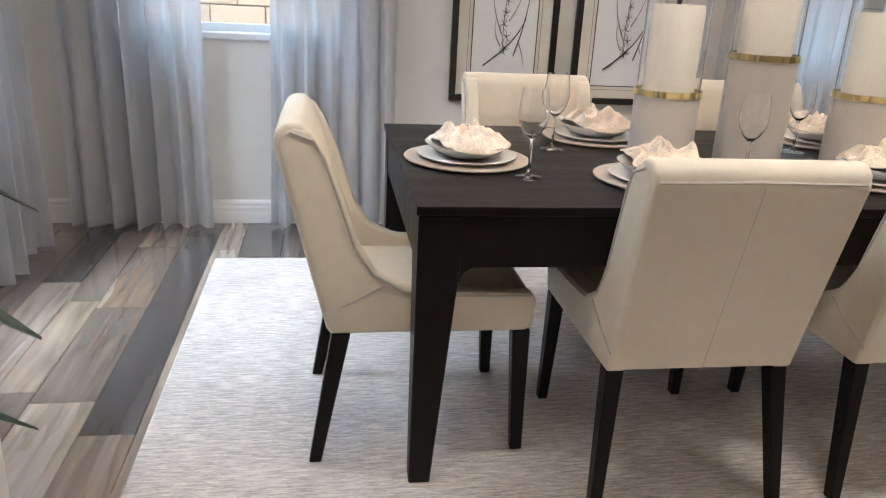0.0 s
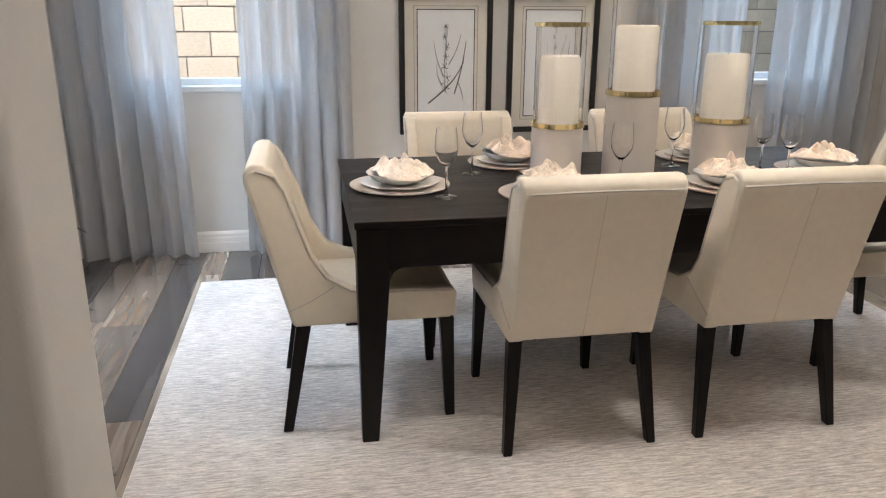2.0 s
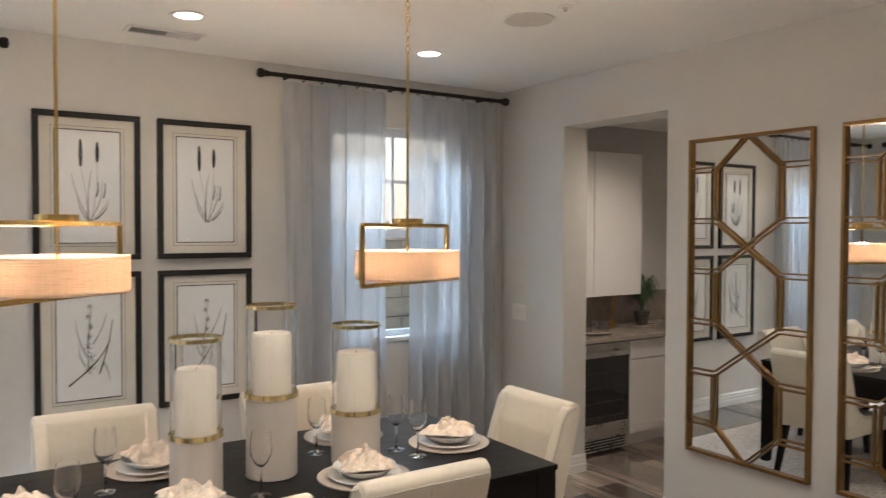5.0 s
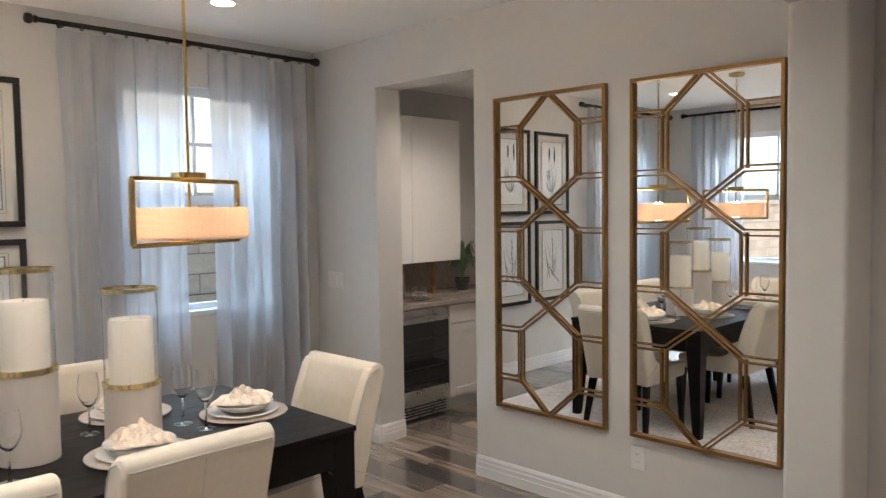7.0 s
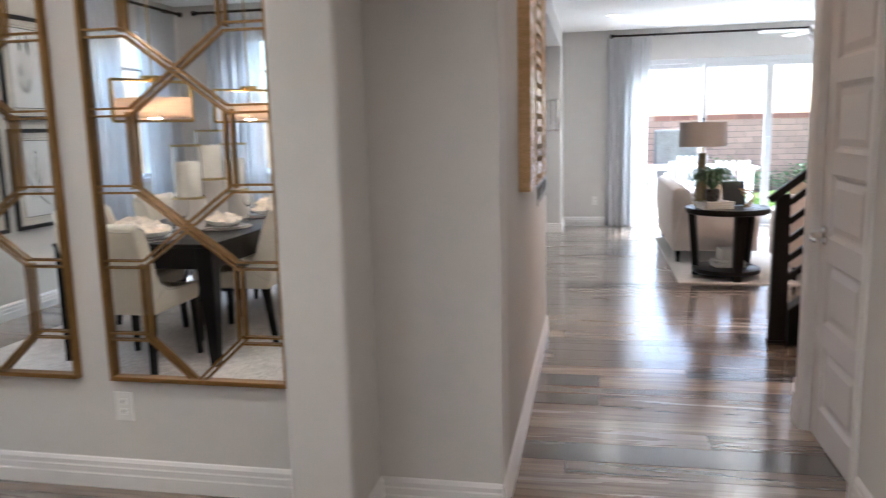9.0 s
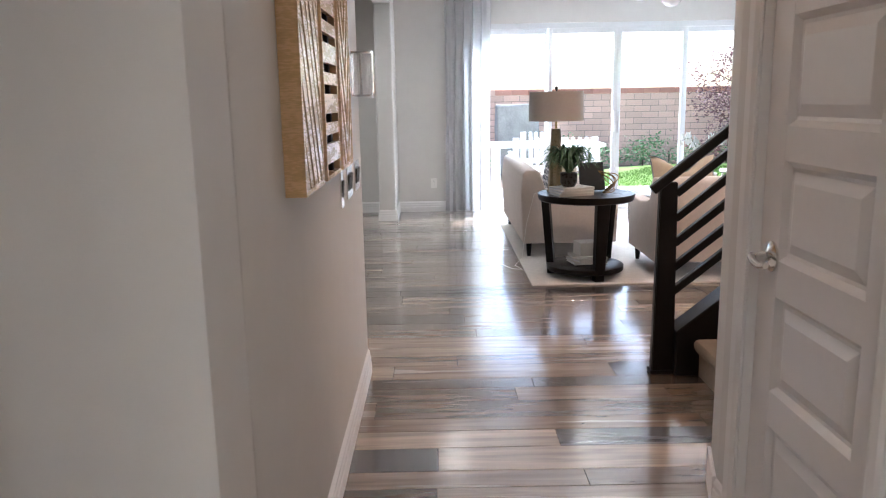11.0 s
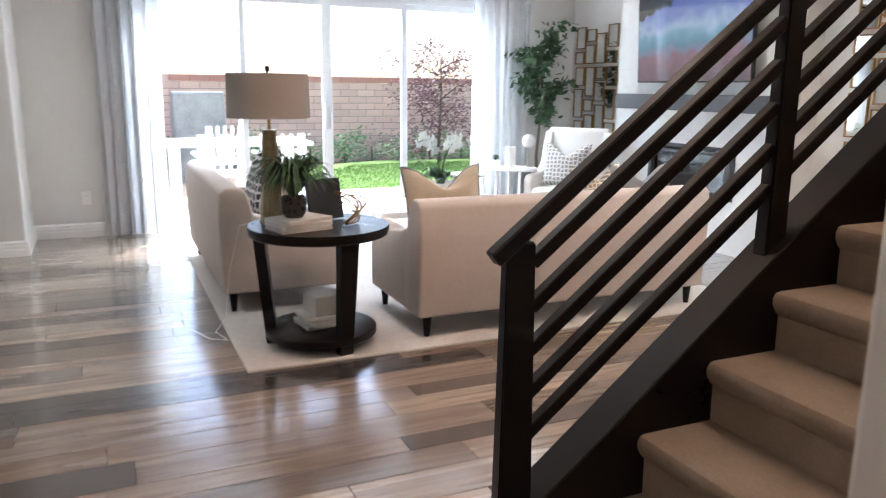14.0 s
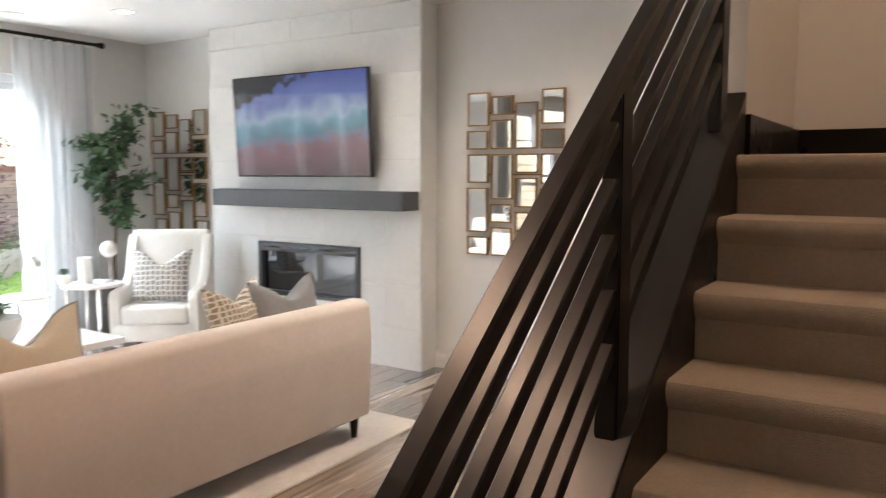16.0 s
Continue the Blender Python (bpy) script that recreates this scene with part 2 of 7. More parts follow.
def woven_rug(name, light, dark):
    """Short broken weft streaks in two tones over large faded patches."""
    m = mat(name, light, 0.96, bump=1.0, bscale=70, stretch=(1, 3.5, 1))
    nt = m.node_tree
    b = nt.nodes["Principled BSDF"]
    tc = nt.nodes.new("ShaderNodeTexCoord")
    total = None
    for sx, sy, weight in ((16, 120, 0.85), (60, 210, 0.4), (1.6, 2.1, 0.36), (6, 9, 0.15)):
        mp, n, ml = nt.nodes.new("ShaderNodeMapping"), nt.nodes.new("ShaderNodeTexNoise"), nt.nodes.new("ShaderNodeMath")
        mp.inputs["Scale"].default_value = (sx, sy, 1)
        n.inputs["Scale"].default_value, n.inputs["Detail"].default_value = 1.0, 3
        ml.operation, ml.inputs[1].default_value, ml.inputs[2].default_value = "MULTIPLY_ADD", weight, 0.0
        nt.links.new(tc.outputs["Object"], mp.inputs[0]), nt.links.new(mp.outputs[0], n.inputs[0]), nt.links.new(n.outputs[0], ml.inputs[0])
        if total:
            nt.links.new(total, ml.inputs[2])
        total = ml.outputs[0]
    r, mx = nt.nodes.new("ShaderNodeMapRange"), nt.nodes.new("ShaderNodeMix")
    r.inputs[1].default_value, r.inputs[2].default_value = 0.70, 1.06
    mx.data_type = "RGBA"
    mx.inputs[6].default_value, mx.inputs[7].default_value = (*light, 1), (*dark, 1)
    nt.links.new(total, r.inputs[0]), nt.links.new(r.outputs[0], mx.inputs[0]), nt.links.new(mx.outputs[2], b.inputs["Base Color"])
    return m


RUGM = woven_rug("distressed_rug", (0.80, 0.735, 0.685), (0.40, 0.365, 0.345))
LRUG = mat("taupe_rug", (0.53, 0.495, 0.46), 0.95, vary=0.08, scale=3, bump=0.8, bscale=110)
CARPET = mat("beige_carpet", (0.36, 0.29, 0.225), 0.98, vary=0.1, scale=9, bump=1.0, bscale=330)
SOFA = mat("oatmeal_upholstery", (0.60, 0.525, 0.475), 0.9, vary=0.05, scale=5, bump=0.35, bscale=420)
WHITEUP = mat("white_upholstery", (0.72, 0.69, 0.65), 0.85, vary=0.04, scale=5, bump=0.3, bscale=420)
SHADEM = mat("taupe_lampshade", (0.40, 0.36, 0.325), 0.85, vary=0.04, scale=8, bump=0.2, bscale=300)
PAPER = mat("art_paper", (0.66, 0.66, 0.67), 0.8, vary=0.02, scale=4)
MAT_B = mat("cream_mat_board", (0.60, 0.56, 0.50), 0.85, vary=0.02, scale=4)
INK = mat("dark_ink", (0.03, 0.03, 0.032), 0.8)
BLACKF = mat("black_frame", (0.012, 0.011, 0.011), 0.35, vary=0.1, scale=10)
LIGHTW = mat("natural_light_wood", (0.72, 0.48, 0.24), 0.27, vary=0.14, scale=6, stretch=(1, 1, 5), bump=0.1, bscale=60)
DARKBACK = mat("dark_back_board", (0.022, 0.013, 0.009), 0.8, vary=0.1, scale=10, spec=0.15)
LEAF = mat("green_leaf", (0.038, 0.088, 0.03), 0.45, vary=0.25, scale=7)
SHRUB = mat("shrub_leaf", (0.17, 0.28, 0.12), 0.6, vary=0.3, scale=2)
REDLEAF = mat("purple_red_leaf", (0.20, 0.10, 0.105), 0.6, vary=0.3, scale=3)
BARK = mat("bark", (0.12, 0.085, 0.06), 0.9, vary=0.2, scale=10, bump=0.6, bscale=50)
LAWN = mat("lawn_grass", (0.15, 0.25, 0.05), 0.9, vary=0.25, scale=3, bump=0.8, bscale=50)
CONC = mat("patio_concrete", (0.72, 0.70, 0.67), 0.9, vary=0.06, scale=2, bump=0.4, bscale=50)
SOIL = mat("garden_soil", (0.16, 0.12, 0.09), 0.95, vary=0.25, scale=4, bump=0.8, bscale=30)
STUCCO = mat("cream_stucco", (0.62, 0.56, 0.44), 0.92, vary=0.05, scale=2, bump=0.5, bscale=70)
ROOFT = mat("clay_roof_tile", (0.30, 0.17, 0.12), 0.9, vary=0.2, scale=5)
TILEW = mat("pale_fireplace_tile", (0.66, 0.645, 0.62), 0.4, vary=0.04, scale=3)
MANTELM = mat("charcoal_mantel", (0.065, 0.066, 0.072), 0.5, vary=0.15, scale=4, stretch=(6, 1, 1), bump=0.15, bscale=50)
BLACKG = mat("black_glass", (0.008, 0.008, 0.01), 0.05, spec=0.9)
DARKLEAF = mat("dark_green_leaf", (0.022, 0.036, 0.02), 0.4, vary=0.25, scale=7)
SCREEN = mat("tv_screen_glass", (0.010, 0.012, 0.02), 0.08, spec=0.9)


def beach_picture(m):
    """The lit picture on the screen: blue sky, a pale band painted for the window's reflection, teal water, pink sand
    and dark thatch in one corner.
    """
    nt = m.node_tree
    b = nt.nodes["Principled BSDF"]
    tc, xyz, n = nt.nodes.new("ShaderNodeTexCoord"), nt.nodes.new("ShaderNodeSeparateXYZ"), nt.nodes.new("ShaderNodeTexNoise")
    nt.links.new(tc.outputs["Object"], xyz.inputs[0]), nt.links.new(tc.outputs["Object"], n.inputs[0])
    n.inputs["Scale"].default_value, n.inputs["Detail"].default_value = 7, 5

    def line(kx, kz, kn, c):
        out = None
        for src, k in ((xyz.outputs[0], kx), (xyz.outputs[2], kz), (n.outputs[0], kn)):
            o = nt.nodes.new("ShaderNodeMath")
            o.operation, o.inputs[1].default_value, o.inputs[2].default_value = "MULTIPLY_ADD", k, c if out is None else 0
            nt.links.new(src, o.inputs[0])
            if out:
                nt.links.new(out, o.inputs[2])
            out = o.outputs[0]
        return out
    ramp = nt.nodes.new("ShaderNodeValToRGB")
    el = ramp.color_ramp.elements
    el[0].position, el[0].color = 0.0, (0.16, 0.12, 0.12, 1)
    el[1].position, el[1].color = 1.0, (0.07, 0.10, 0.34, 1)
    for p, c in ((0.28, (0.27, 0.17, 0.19)), (0.36, (0.22, 0.24, 0.32)), (0.42, (0.12, 0.26, 0.32)), (0.52, (0.17, 0.34, 0.42)), (0.60, (0.36, 0.46, 0.58)), (0.74, (0.15, 0.20, 0.46))):
        el.new(p).color = (*c, 1)
    nt.links.new(line(-0.07, 1.33, 0.34, 0.33), ramp.inputs[0])
    gt, mx = nt.nodes.new("ShaderNodeMath"), nt.nodes.new("ShaderNodeMix")
    gt.operation, gt.inputs[1].default_value = "GREATER_THAN", 0.5
    nt.links.new(line(-0.42, 1.0, 0.45, -0.10), gt.inputs[0])
    mx.data_type = "RGBA"
    mx.inputs[7].default_value = (0.022, 0.02, 0.018, 1)
    nt.links.new(gt.outputs[0], mx.inputs[0]), nt.links.new(ramp.outputs[0], mx.inputs[6]), nt.links.new(mx.outputs[2], b.inputs["Emission Color"])
    b.inputs["Emission Strength"].default_value = 0.22


beach_picture(SCREEN)
STONE = mat("grey_brown_counter_stone", (0.30, 0.255, 0.22), 0.22, vary=0.2, scale=14)
PLASTIC = mat("white_plastic", (0.78, 0.76, 0.73), 0.35, vary=0.01, scale=4)
POT = mat("glazed_pot", (0.05, 0.045, 0.04), 0.3, vary=0.1, scale=6)
BRASSW = mat("brown_ceramic", (0.30, 0.23, 0.12), 0.3, vary=0.15, scale=8, coat=0.3)
PILLOWT = mat("tan_linen", (0.52, 0.43, 0.32), 0.9, vary=0.06, scale=8, bump=0.3, bscale=350)
PILLOWG = mat("grey_velvet", (0.24, 0.235, 0.24), 0.8, vary=0.1, scale=5, bump=0.2, bscale=300)
MORTAR = mat("mortar", (0.24, 0.195, 0.165), 0.95, vary=0.1, scale=6, bump=0.4, bscale=80)
GLOWC = glow("lit_can_lens", (1.0, 0.86, 0.68), 6.0)
SHADE_LIT = sheer("linen_drum_shade", (0.62, 0.515, 0.43), 0.02, 0.55)


# ---------------- mesh helpers ----------------
def obj(name, bm, material, parent=None, label="", smooth=False):
    me = bpy.data.meshes.new(name)
    bmesh.ops.recalc_face_normals(bm, faces=bm.faces)
    if smooth:
        for f in bm.faces:
            f.smooth = True
    bm.to_mesh(me)
    bm.free()
    me.materials.append(material)
    ob = new(name, me)
    if smooth:
        me.set_sharp_from_angle(angle=radians(40))
    if parent is not None:
        ob.parent = parent
    if label:
        ob["label"] = label
    return ob


def part(name, bm, material, parent, label="", smooth=False):
    return obj(name, bm, material, parent, label, smooth)


def thing(name, label, category, group="", m=None):
    ob = new(name)
    ob.empty_display_size = 0.1
    tagged(ob, label, category, group)
    if m is not None:
        ob.matrix_basis = m
    return ob


def struct(ob, label="", category=""):
    return tagged(ob, label, category, kind="structure")


def box(x0, x1, y0, y1, z0, z1, bevel=0.0, seg=2, bm=None):
    own = bmesh.new()
    bmesh.ops.create_cube(own, size=1)
    for v in own.verts:
        v.co = Vector(((x0 + x1) / 2 + v.co.x * (x1 - x0), (y0 + y1) / 2 + v.co.y * (y1 - y0), (z0 + z1) / 2 + v.co.z * (z1 - z0)))
    if bevel:
        bmesh.ops.bevel(own, geom=list(own.edges), offset=bevel, segments=seg, affect="EDGES", profile=0.5)
    return join(bm, own)


def join(bm, own):
    if bm is None:
        return own
    me = bpy.data.meshes.new("tmp")
    own.to_mesh(me)
    own.free()
    bm.from_mesh(me)
    bpy.data.meshes.remove(me)
    return bm


def moved(bm, m):
    bmesh.ops.transform(bm, matrix=m, verts=bm.verts)
    return bm


def lathe(profile, n=32, bm=None):
    """A turned shape from (radius, height) pairs."""
    own = bmesh.new()
    rings = []
    for r, z in profile:
        if r < 1e-6:
            rings.append([own.verts.new((0, 0, z))])
        else:
            rings.append([own.verts.new((r * math.cos(2 * math.pi * i / n), r * math.sin(2 * math.pi * i / n), z)) for i in range(n)])
    for a, b in zip(rings, rings[1:]):
        for i in range(n):
            j = (i + 1) % n
            if len(a) == 1 and len(b) == 1:
                continue
            if len(a) == 1:
                own.faces.new((a[0], b[i], b[j]))
            elif len(b) == 1:
                own.faces.new((a[i], b[0], a[j]))
            else:
                own.faces.new((a[i], b[i], b[j], a[j]))
    return join(bm, own)


def cyl(x, y, z0, z1, r, n=24, r2=None, bm=None):
    own = lathe([(0, z0), (r, z0), (r if r2 is None else r2, z1), (0, z1)], n)
    moved(own, Matrix.Translation((x, y, 0)))
    return join(bm, own)


def bar(p, q, w, h=None, bm=None, up=(0, 0, 1), bevel=0.0):
    """A straight bar of section w x h from p to q."""
    p, q = Vector(p), Vector(q)
    d = q - p
    z = d.normalized()
    u = Vector(up)
    if abs(z.dot(u)) > 0.98:
        u = Vector((0, 1, 0))
    x = u.cross(z).normalized()
    y = z.cross(x)
    own = box(-w / 2, w / 2, -(h or w) / 2, (h or w) / 2, 0, d.length, bevel, 1)
    m = Matrix((x, y, z)).transposed().to_4x4()
    m.translation = p
    moved(own, m)
    return join(bm, own)


def tube(points, r, n=8, bm=None, taper=1.0):
    own = bmesh.new()
    pts = [Vector(p) for p in points]
    rings = []
    for k, p in enumerate(pts):
        d = (pts[min(k + 1, len(pts) - 1)] - pts[max(k - 1, 0)]).normalized()
        u = Vector((0, 0, 1)) if abs(d.z) < 0.9 else Vector((1, 0, 0))
        a = d.cross(u).normalized()
        b = d.cross(a)
        rr = r * (1 + (taper - 1) * k / max(1, len(pts) - 1))
        rings.append([own.verts.new(p + rr * (math.cos(2 * math.pi * i / n) * a + math.sin(2 * math.pi * i / n) * b)) for i in range(n)])
    for a, b in zip(rings, rings[1:]):
        for i in range(n):
            own.faces.new((a[i], a[(i + 1) % n], b[(i + 1) % n], b[i]))
    own.faces.new(rings[0]), own.faces.new(rings[-1])
    return join(bm, own)


def prism(outline, lo, hi, axis="x", bevel=0.0, seg=2, bm=None):
    """An outline of (u, v) pushed from lo to hi along an axis."""
    own = bmesh.new()
    place = {"x": lambda u, v, w: (w, u, v), "y": lambda u, v, w: (u, w, v), "z": lambda u, v, w: (u, v, w)}[axis]
    a = [own.verts.new(place(u, v, lo)) for u, v in outline]
    b = [own.verts.new(place(u, v, hi)) for u, v in outline]
    n = len(a)
    own.faces.new(a), own.faces.new(b)
    for i in range(n):
        own.faces.new((a[i], a[(i + 1) % n], b[(i + 1) % n], b[i]))
    bmesh.ops.recalc_face_normals(own, faces=own.faces)
    if bevel:
        bmesh.ops.bevel(own, geom=list(own.edges), offset=bevel, segments=seg, affect="EDGES", profile=0.5)
    return join(bm, own)


def wall_mesh(axis, at, thick, u0, u1, z0, z1, holes=()):
    """A wall with real openings. axis 'x': the wall lies along x at y = at .. at + thick; 'y': along y."""
    us = sorted({u0, u1, *[v for h in holes for v in h[:2]]})
    zs = sorted({z0, z1, *[v for h in holes for v in h[2:]]})
    solid = {}
    for i in range(len(us) - 1):
        for k in range(len(zs) - 1):
            cu, cz = (us[i] + us[i + 1]) / 2, (zs[k] + zs[k + 1]) / 2
            solid[i, k] = not any(h[0] < cu < h[1] and h[2] < cz < h[3] for h in holes)
    bm = bmesh.new()

    def P(u, d, z):
        return (u, at + d, z) if axis == "x" else (at + d, u, z)

    def quad(*ps):
        bm.faces.new([bm.verts.new(P(*p)) for p in ps])

    for (i, k), s in solid.items():
        if not s:
            continue
        a, b, c, d = us[i], us[i + 1], zs[k], zs[k + 1]
        for t in (0, thick):
            quad((a, t, c), (b, t, c), (b, t, d), (a, t, d))
        if not solid.get((i - 1, k)):
            quad((a, 0, c), (a, thick, c), (a, thick, d), (a, 0, d))
        if not solid.get((i + 1, k)):
            quad((b, 0, c), (b, thick, c), (b, thick, d), (b, 0, d))
        if not solid.get((i, k - 1)):
            quad((a, 0, c), (b, 0, c), (b, thick, c), (a, thick, c))
        if not solid.get((i, k + 1)):
            quad((a, 0, d), (b, 0, d), (b, thick, d), (a, thick, d))
    bmesh.ops.remove_doubles(bm, verts=bm.verts, dist=1e-5)
    return bm


BASE_PROFILE = ((0, 0), (0.016, 0), (0.016, 0.055), (0.013, 0.062), (0.013, 0.085), (0.010, 0.092), (0.010, 0.108), (0.004, 0.120), (0, 0.125))


def baseboard(name, p, q, out, material=None):
    """A moulded baseboard from p to q on the floor, standing proud towards out."""
    p, q, o = Vector((*p, 0)), Vector((*q, 0)), Vector((*out, 0)).normalized()
    bm = bmesh.new()
    ends = []
    for e in (p, q):
        ends.append([bm.verts.new(e + o * (u + 0.0005) + Vector((0, 0, z + 0.001))) for u, z in BASE_PROFILE])
    n = len(BASE_PROFILE)
    for i in range(n):
        bm.faces.new((ends[0][i], ends[0][(i + 1) % n], ends[1][(i + 1) % n], ends[1][i]))
    bm.faces.new(ends[0]), bm.faces.new(ends[1])
    return struct(obj(name, bm, material or TRIM), "white moulded wooden baseboard along the wall foot", "baseboard")


# ---------------- structure ----------------
ZC, ZL = 2.75, 2.62
NW, WW, EW = 4.57, -0.80, 4.44
LE, LS = 12.55, -4.92
WIN1, WIN2, WINW = (-0.27, 0.75, 0.95, 2.41), (3.01, 4.03, 0.95, 2.41), (2.65, 3.85, 0.95, 2.41)
SLD = (-3.835, -0.411, 0.0, 2.215)
HN, HS = 0.42, -0.83
struct(obj("wall_north", wall_mesh("x", NW, 0.18, WW - 0.18, EW + 0.15, 0, 2.95, (WIN1, WIN2)), WALL), "greige painted plaster wall with two windows", "wall")
struct(obj("wall_west", wall_mesh("y", WW, -0.18, -4.5, NW, 0, 2.95, (WINW,)), WALL), "greige painted plaster wall with one window", "wall")
struct(obj("wall_east_dining", wall_mesh("y", EW, 0.22, HN, NW, 0, 2.95, ((3.0, 3.89, -0.01, 2.42),)), WALL), "greige wall with mirrors and a doorway to the pantry", "wall")
# rounded wall ends and the header of the wide opening between entry and dining room
def rounded_post(name, x0, x1, y0, y1, z0, z1, r=0.02):
    own = box(x0, x1, y0, y1, z0, z1)
    vert = [e for e in own.edges if abs(e.verts[0].co.z - e.verts[1].co.z) > 0.5]
    bmesh.ops.bevel(own, geom=vert, offset=r, segments=5, affect="EDGES", profile=0.5)
    return struct(obj(name, own, WALL, smooth=True), "greige plaster wall end with bullnose corners", "wall")


rounded_post("pilaster_east", 4.13, EW - 0.002, 0.875, 1.10, 0, 2.37)
rounded_post("wall_stub_west", WW + 0.002, 0.41, 1.0, 1.22, 0, 2.37)
struct(obj("header_dining", box(WW + 0.004, EW - 0.004, 0.877, 1.098, 2.372, 2.94), WALL), "plaster header above the wide opening", "wall")
struct(obj("wall_hall_north", box(EW + 0.222, 6.935, HN, HN + 0.14, 0, 2.95, 0.012, 3), WALL, smooth=True), "greige hallway wall with bullnose end", "wall")
struct(obj("wall_room_end", box(6.79, 6.93, HN + 0.142, 6.4, 0, 2.95), WALL), "greige wall at the end of the hall", "wall")
DOOR = (4.755, 5.415, -0.01, 2.04)
struct(obj("wall_hall_south", wall_mesh("x", HS, -0.12, 3.0, 5.56, 0, 2.95, (DOOR,)), WALL), "greige hallway wall with a panel door", "wall")
struct(obj("wall_entry_south", wall_mesh("x", -1.9, -0.15, WW, 3.0, 0, 2.95), WALL), "greige entry wall", "wall")
struct(obj("wall_entry_return", box(2.88, 3.0, -1.9, HS - 0.122, 0, 2.95), WALL), "greige entry wall return", "wall")
own = prism([(5.5605, HS - 0.001), (5.772, -0.888), (5.781, -0.893), (5.783, -0.905), (5.783, -1.0), (5.5605, -1.0)], 0.0, 2.95, "z")
struct(obj("wall_hall_corner", own, WALL), "greige hallway wall end beside the stairs", "wall")
struct(obj("baseboard", moved(box(0.0, 0.226, 0.0005, 0.014, 0.001, 0.13, 0.004, 2), pose(5.562, HS, 0, 0, 0, -15.6)), TRIM), "white baseboard", "baseboard")
struct(obj("wall_stair_west", box(5.663, 5.783, -4.2, -1.002, 0, 5.2), WALL), "warm plaster stair wall", "wall")
struct(obj("wall_closet_back", box(3.002, 5.66, -2.2, -2.08, 0, 2.95), WALL), "closet back wall", "wall")
struct(obj("wall_stair_back", box(5.48, 7.05, -4.13, -4.01, 0, 5.2), WALL), "warm plaster wall behind the landing", "wall")
struct(obj("wall_stair_east", box(6.80, 6.95, -4.008, -2.93, 0, 5.2), WALL), "plaster wall end beside the landing", "wall")
struct(obj("wall_living_south", box(6.952, LE + 0.2, LS - 0.18, LS, 0, 2.95), WALL), "greige living room wall", "wall")
struct(obj("wall_living_west", box(6.80, 6.95, LS, -4.132, 0, 2.95), WALL), "greige living room wall", "wall")
struct(obj("wall_east_living", wall_mesh("y", LE, 0.18, LS, 6.4, 0, 2.95, (SLD, (2.3, 4.3, 0.35, 2.4))), WALL), "greige wall with wide sliding glass doors", "wall")
struct(obj("wall_nook_north", box(6.932, LE + 0.18, 6.4, 6.55, 0, 2.95), WALL), "greige nook wall", "wall")
rounded_post("column_living", 11.86, LE - 0.002, 0.53, 0.72, 0, 2.38)
struct(obj("beam_living", box(6.935, LE - 0.004, 0.535, 0.715, 2.382, ZL - 0.002), WALL), "dropped plaster beam", "wall")
struct(obj("ceiling_dining", box(WW - 0.1, EW + 0.1, 1.1, NW + 0.1, ZC, ZC + 0.1), CEIL), "white painted ceiling", "ceiling")
struct(obj("ceiling_entry", box(WW - 0.1, EW + 0.1, -2.1, 0.875, ZC, ZC + 0.1), CEIL), "white painted ceiling", "ceiling")
struct(obj("ceiling_hall", box(EW + 0.1, 5.48, -2.3, HN, ZL, ZL + 0.2), CEIL), "white painted ceiling", "ceiling")
struct(obj("ceiling_pantry", box(EW + 0.222, 6.79, HN + 0.142, 6.4, ZL, ZL + 0.2), CEIL), "white painted ceiling", "ceiling")
own = box(5.482, LE + 0.1, -0.98, HN, ZL, ZL + 0.2)
box(6.97, LE + 0.1, LS - 0.1, -0.98, ZL, ZL + 0.2, bm=own)
box(6.937, LE + 0.1, HN, 6.45, ZL, ZL + 0.2, bm=own)
struct(obj("ceiling_living", own, CEIL), "white painted ceiling", "ceiling")
struct(obj("ceiling_stair", box(5.4, 7.1, -4.2, -0.9, 5.2, 5.3), CEIL), "white ceiling over the stairs", "ceiling")
struct(obj("wall_stair_upper", box(6.80, 6.968, -2.928, -0.985, ZL, 5.2), WALL), "plaster wall above the stair rail", "wall")
struct(obj("wall_stair_upper_north", box(5.785, 6.798, -0.98, -0.86, ZL + 0.202, 5.2), WALL), "plaster wall above the stairs", "wall")
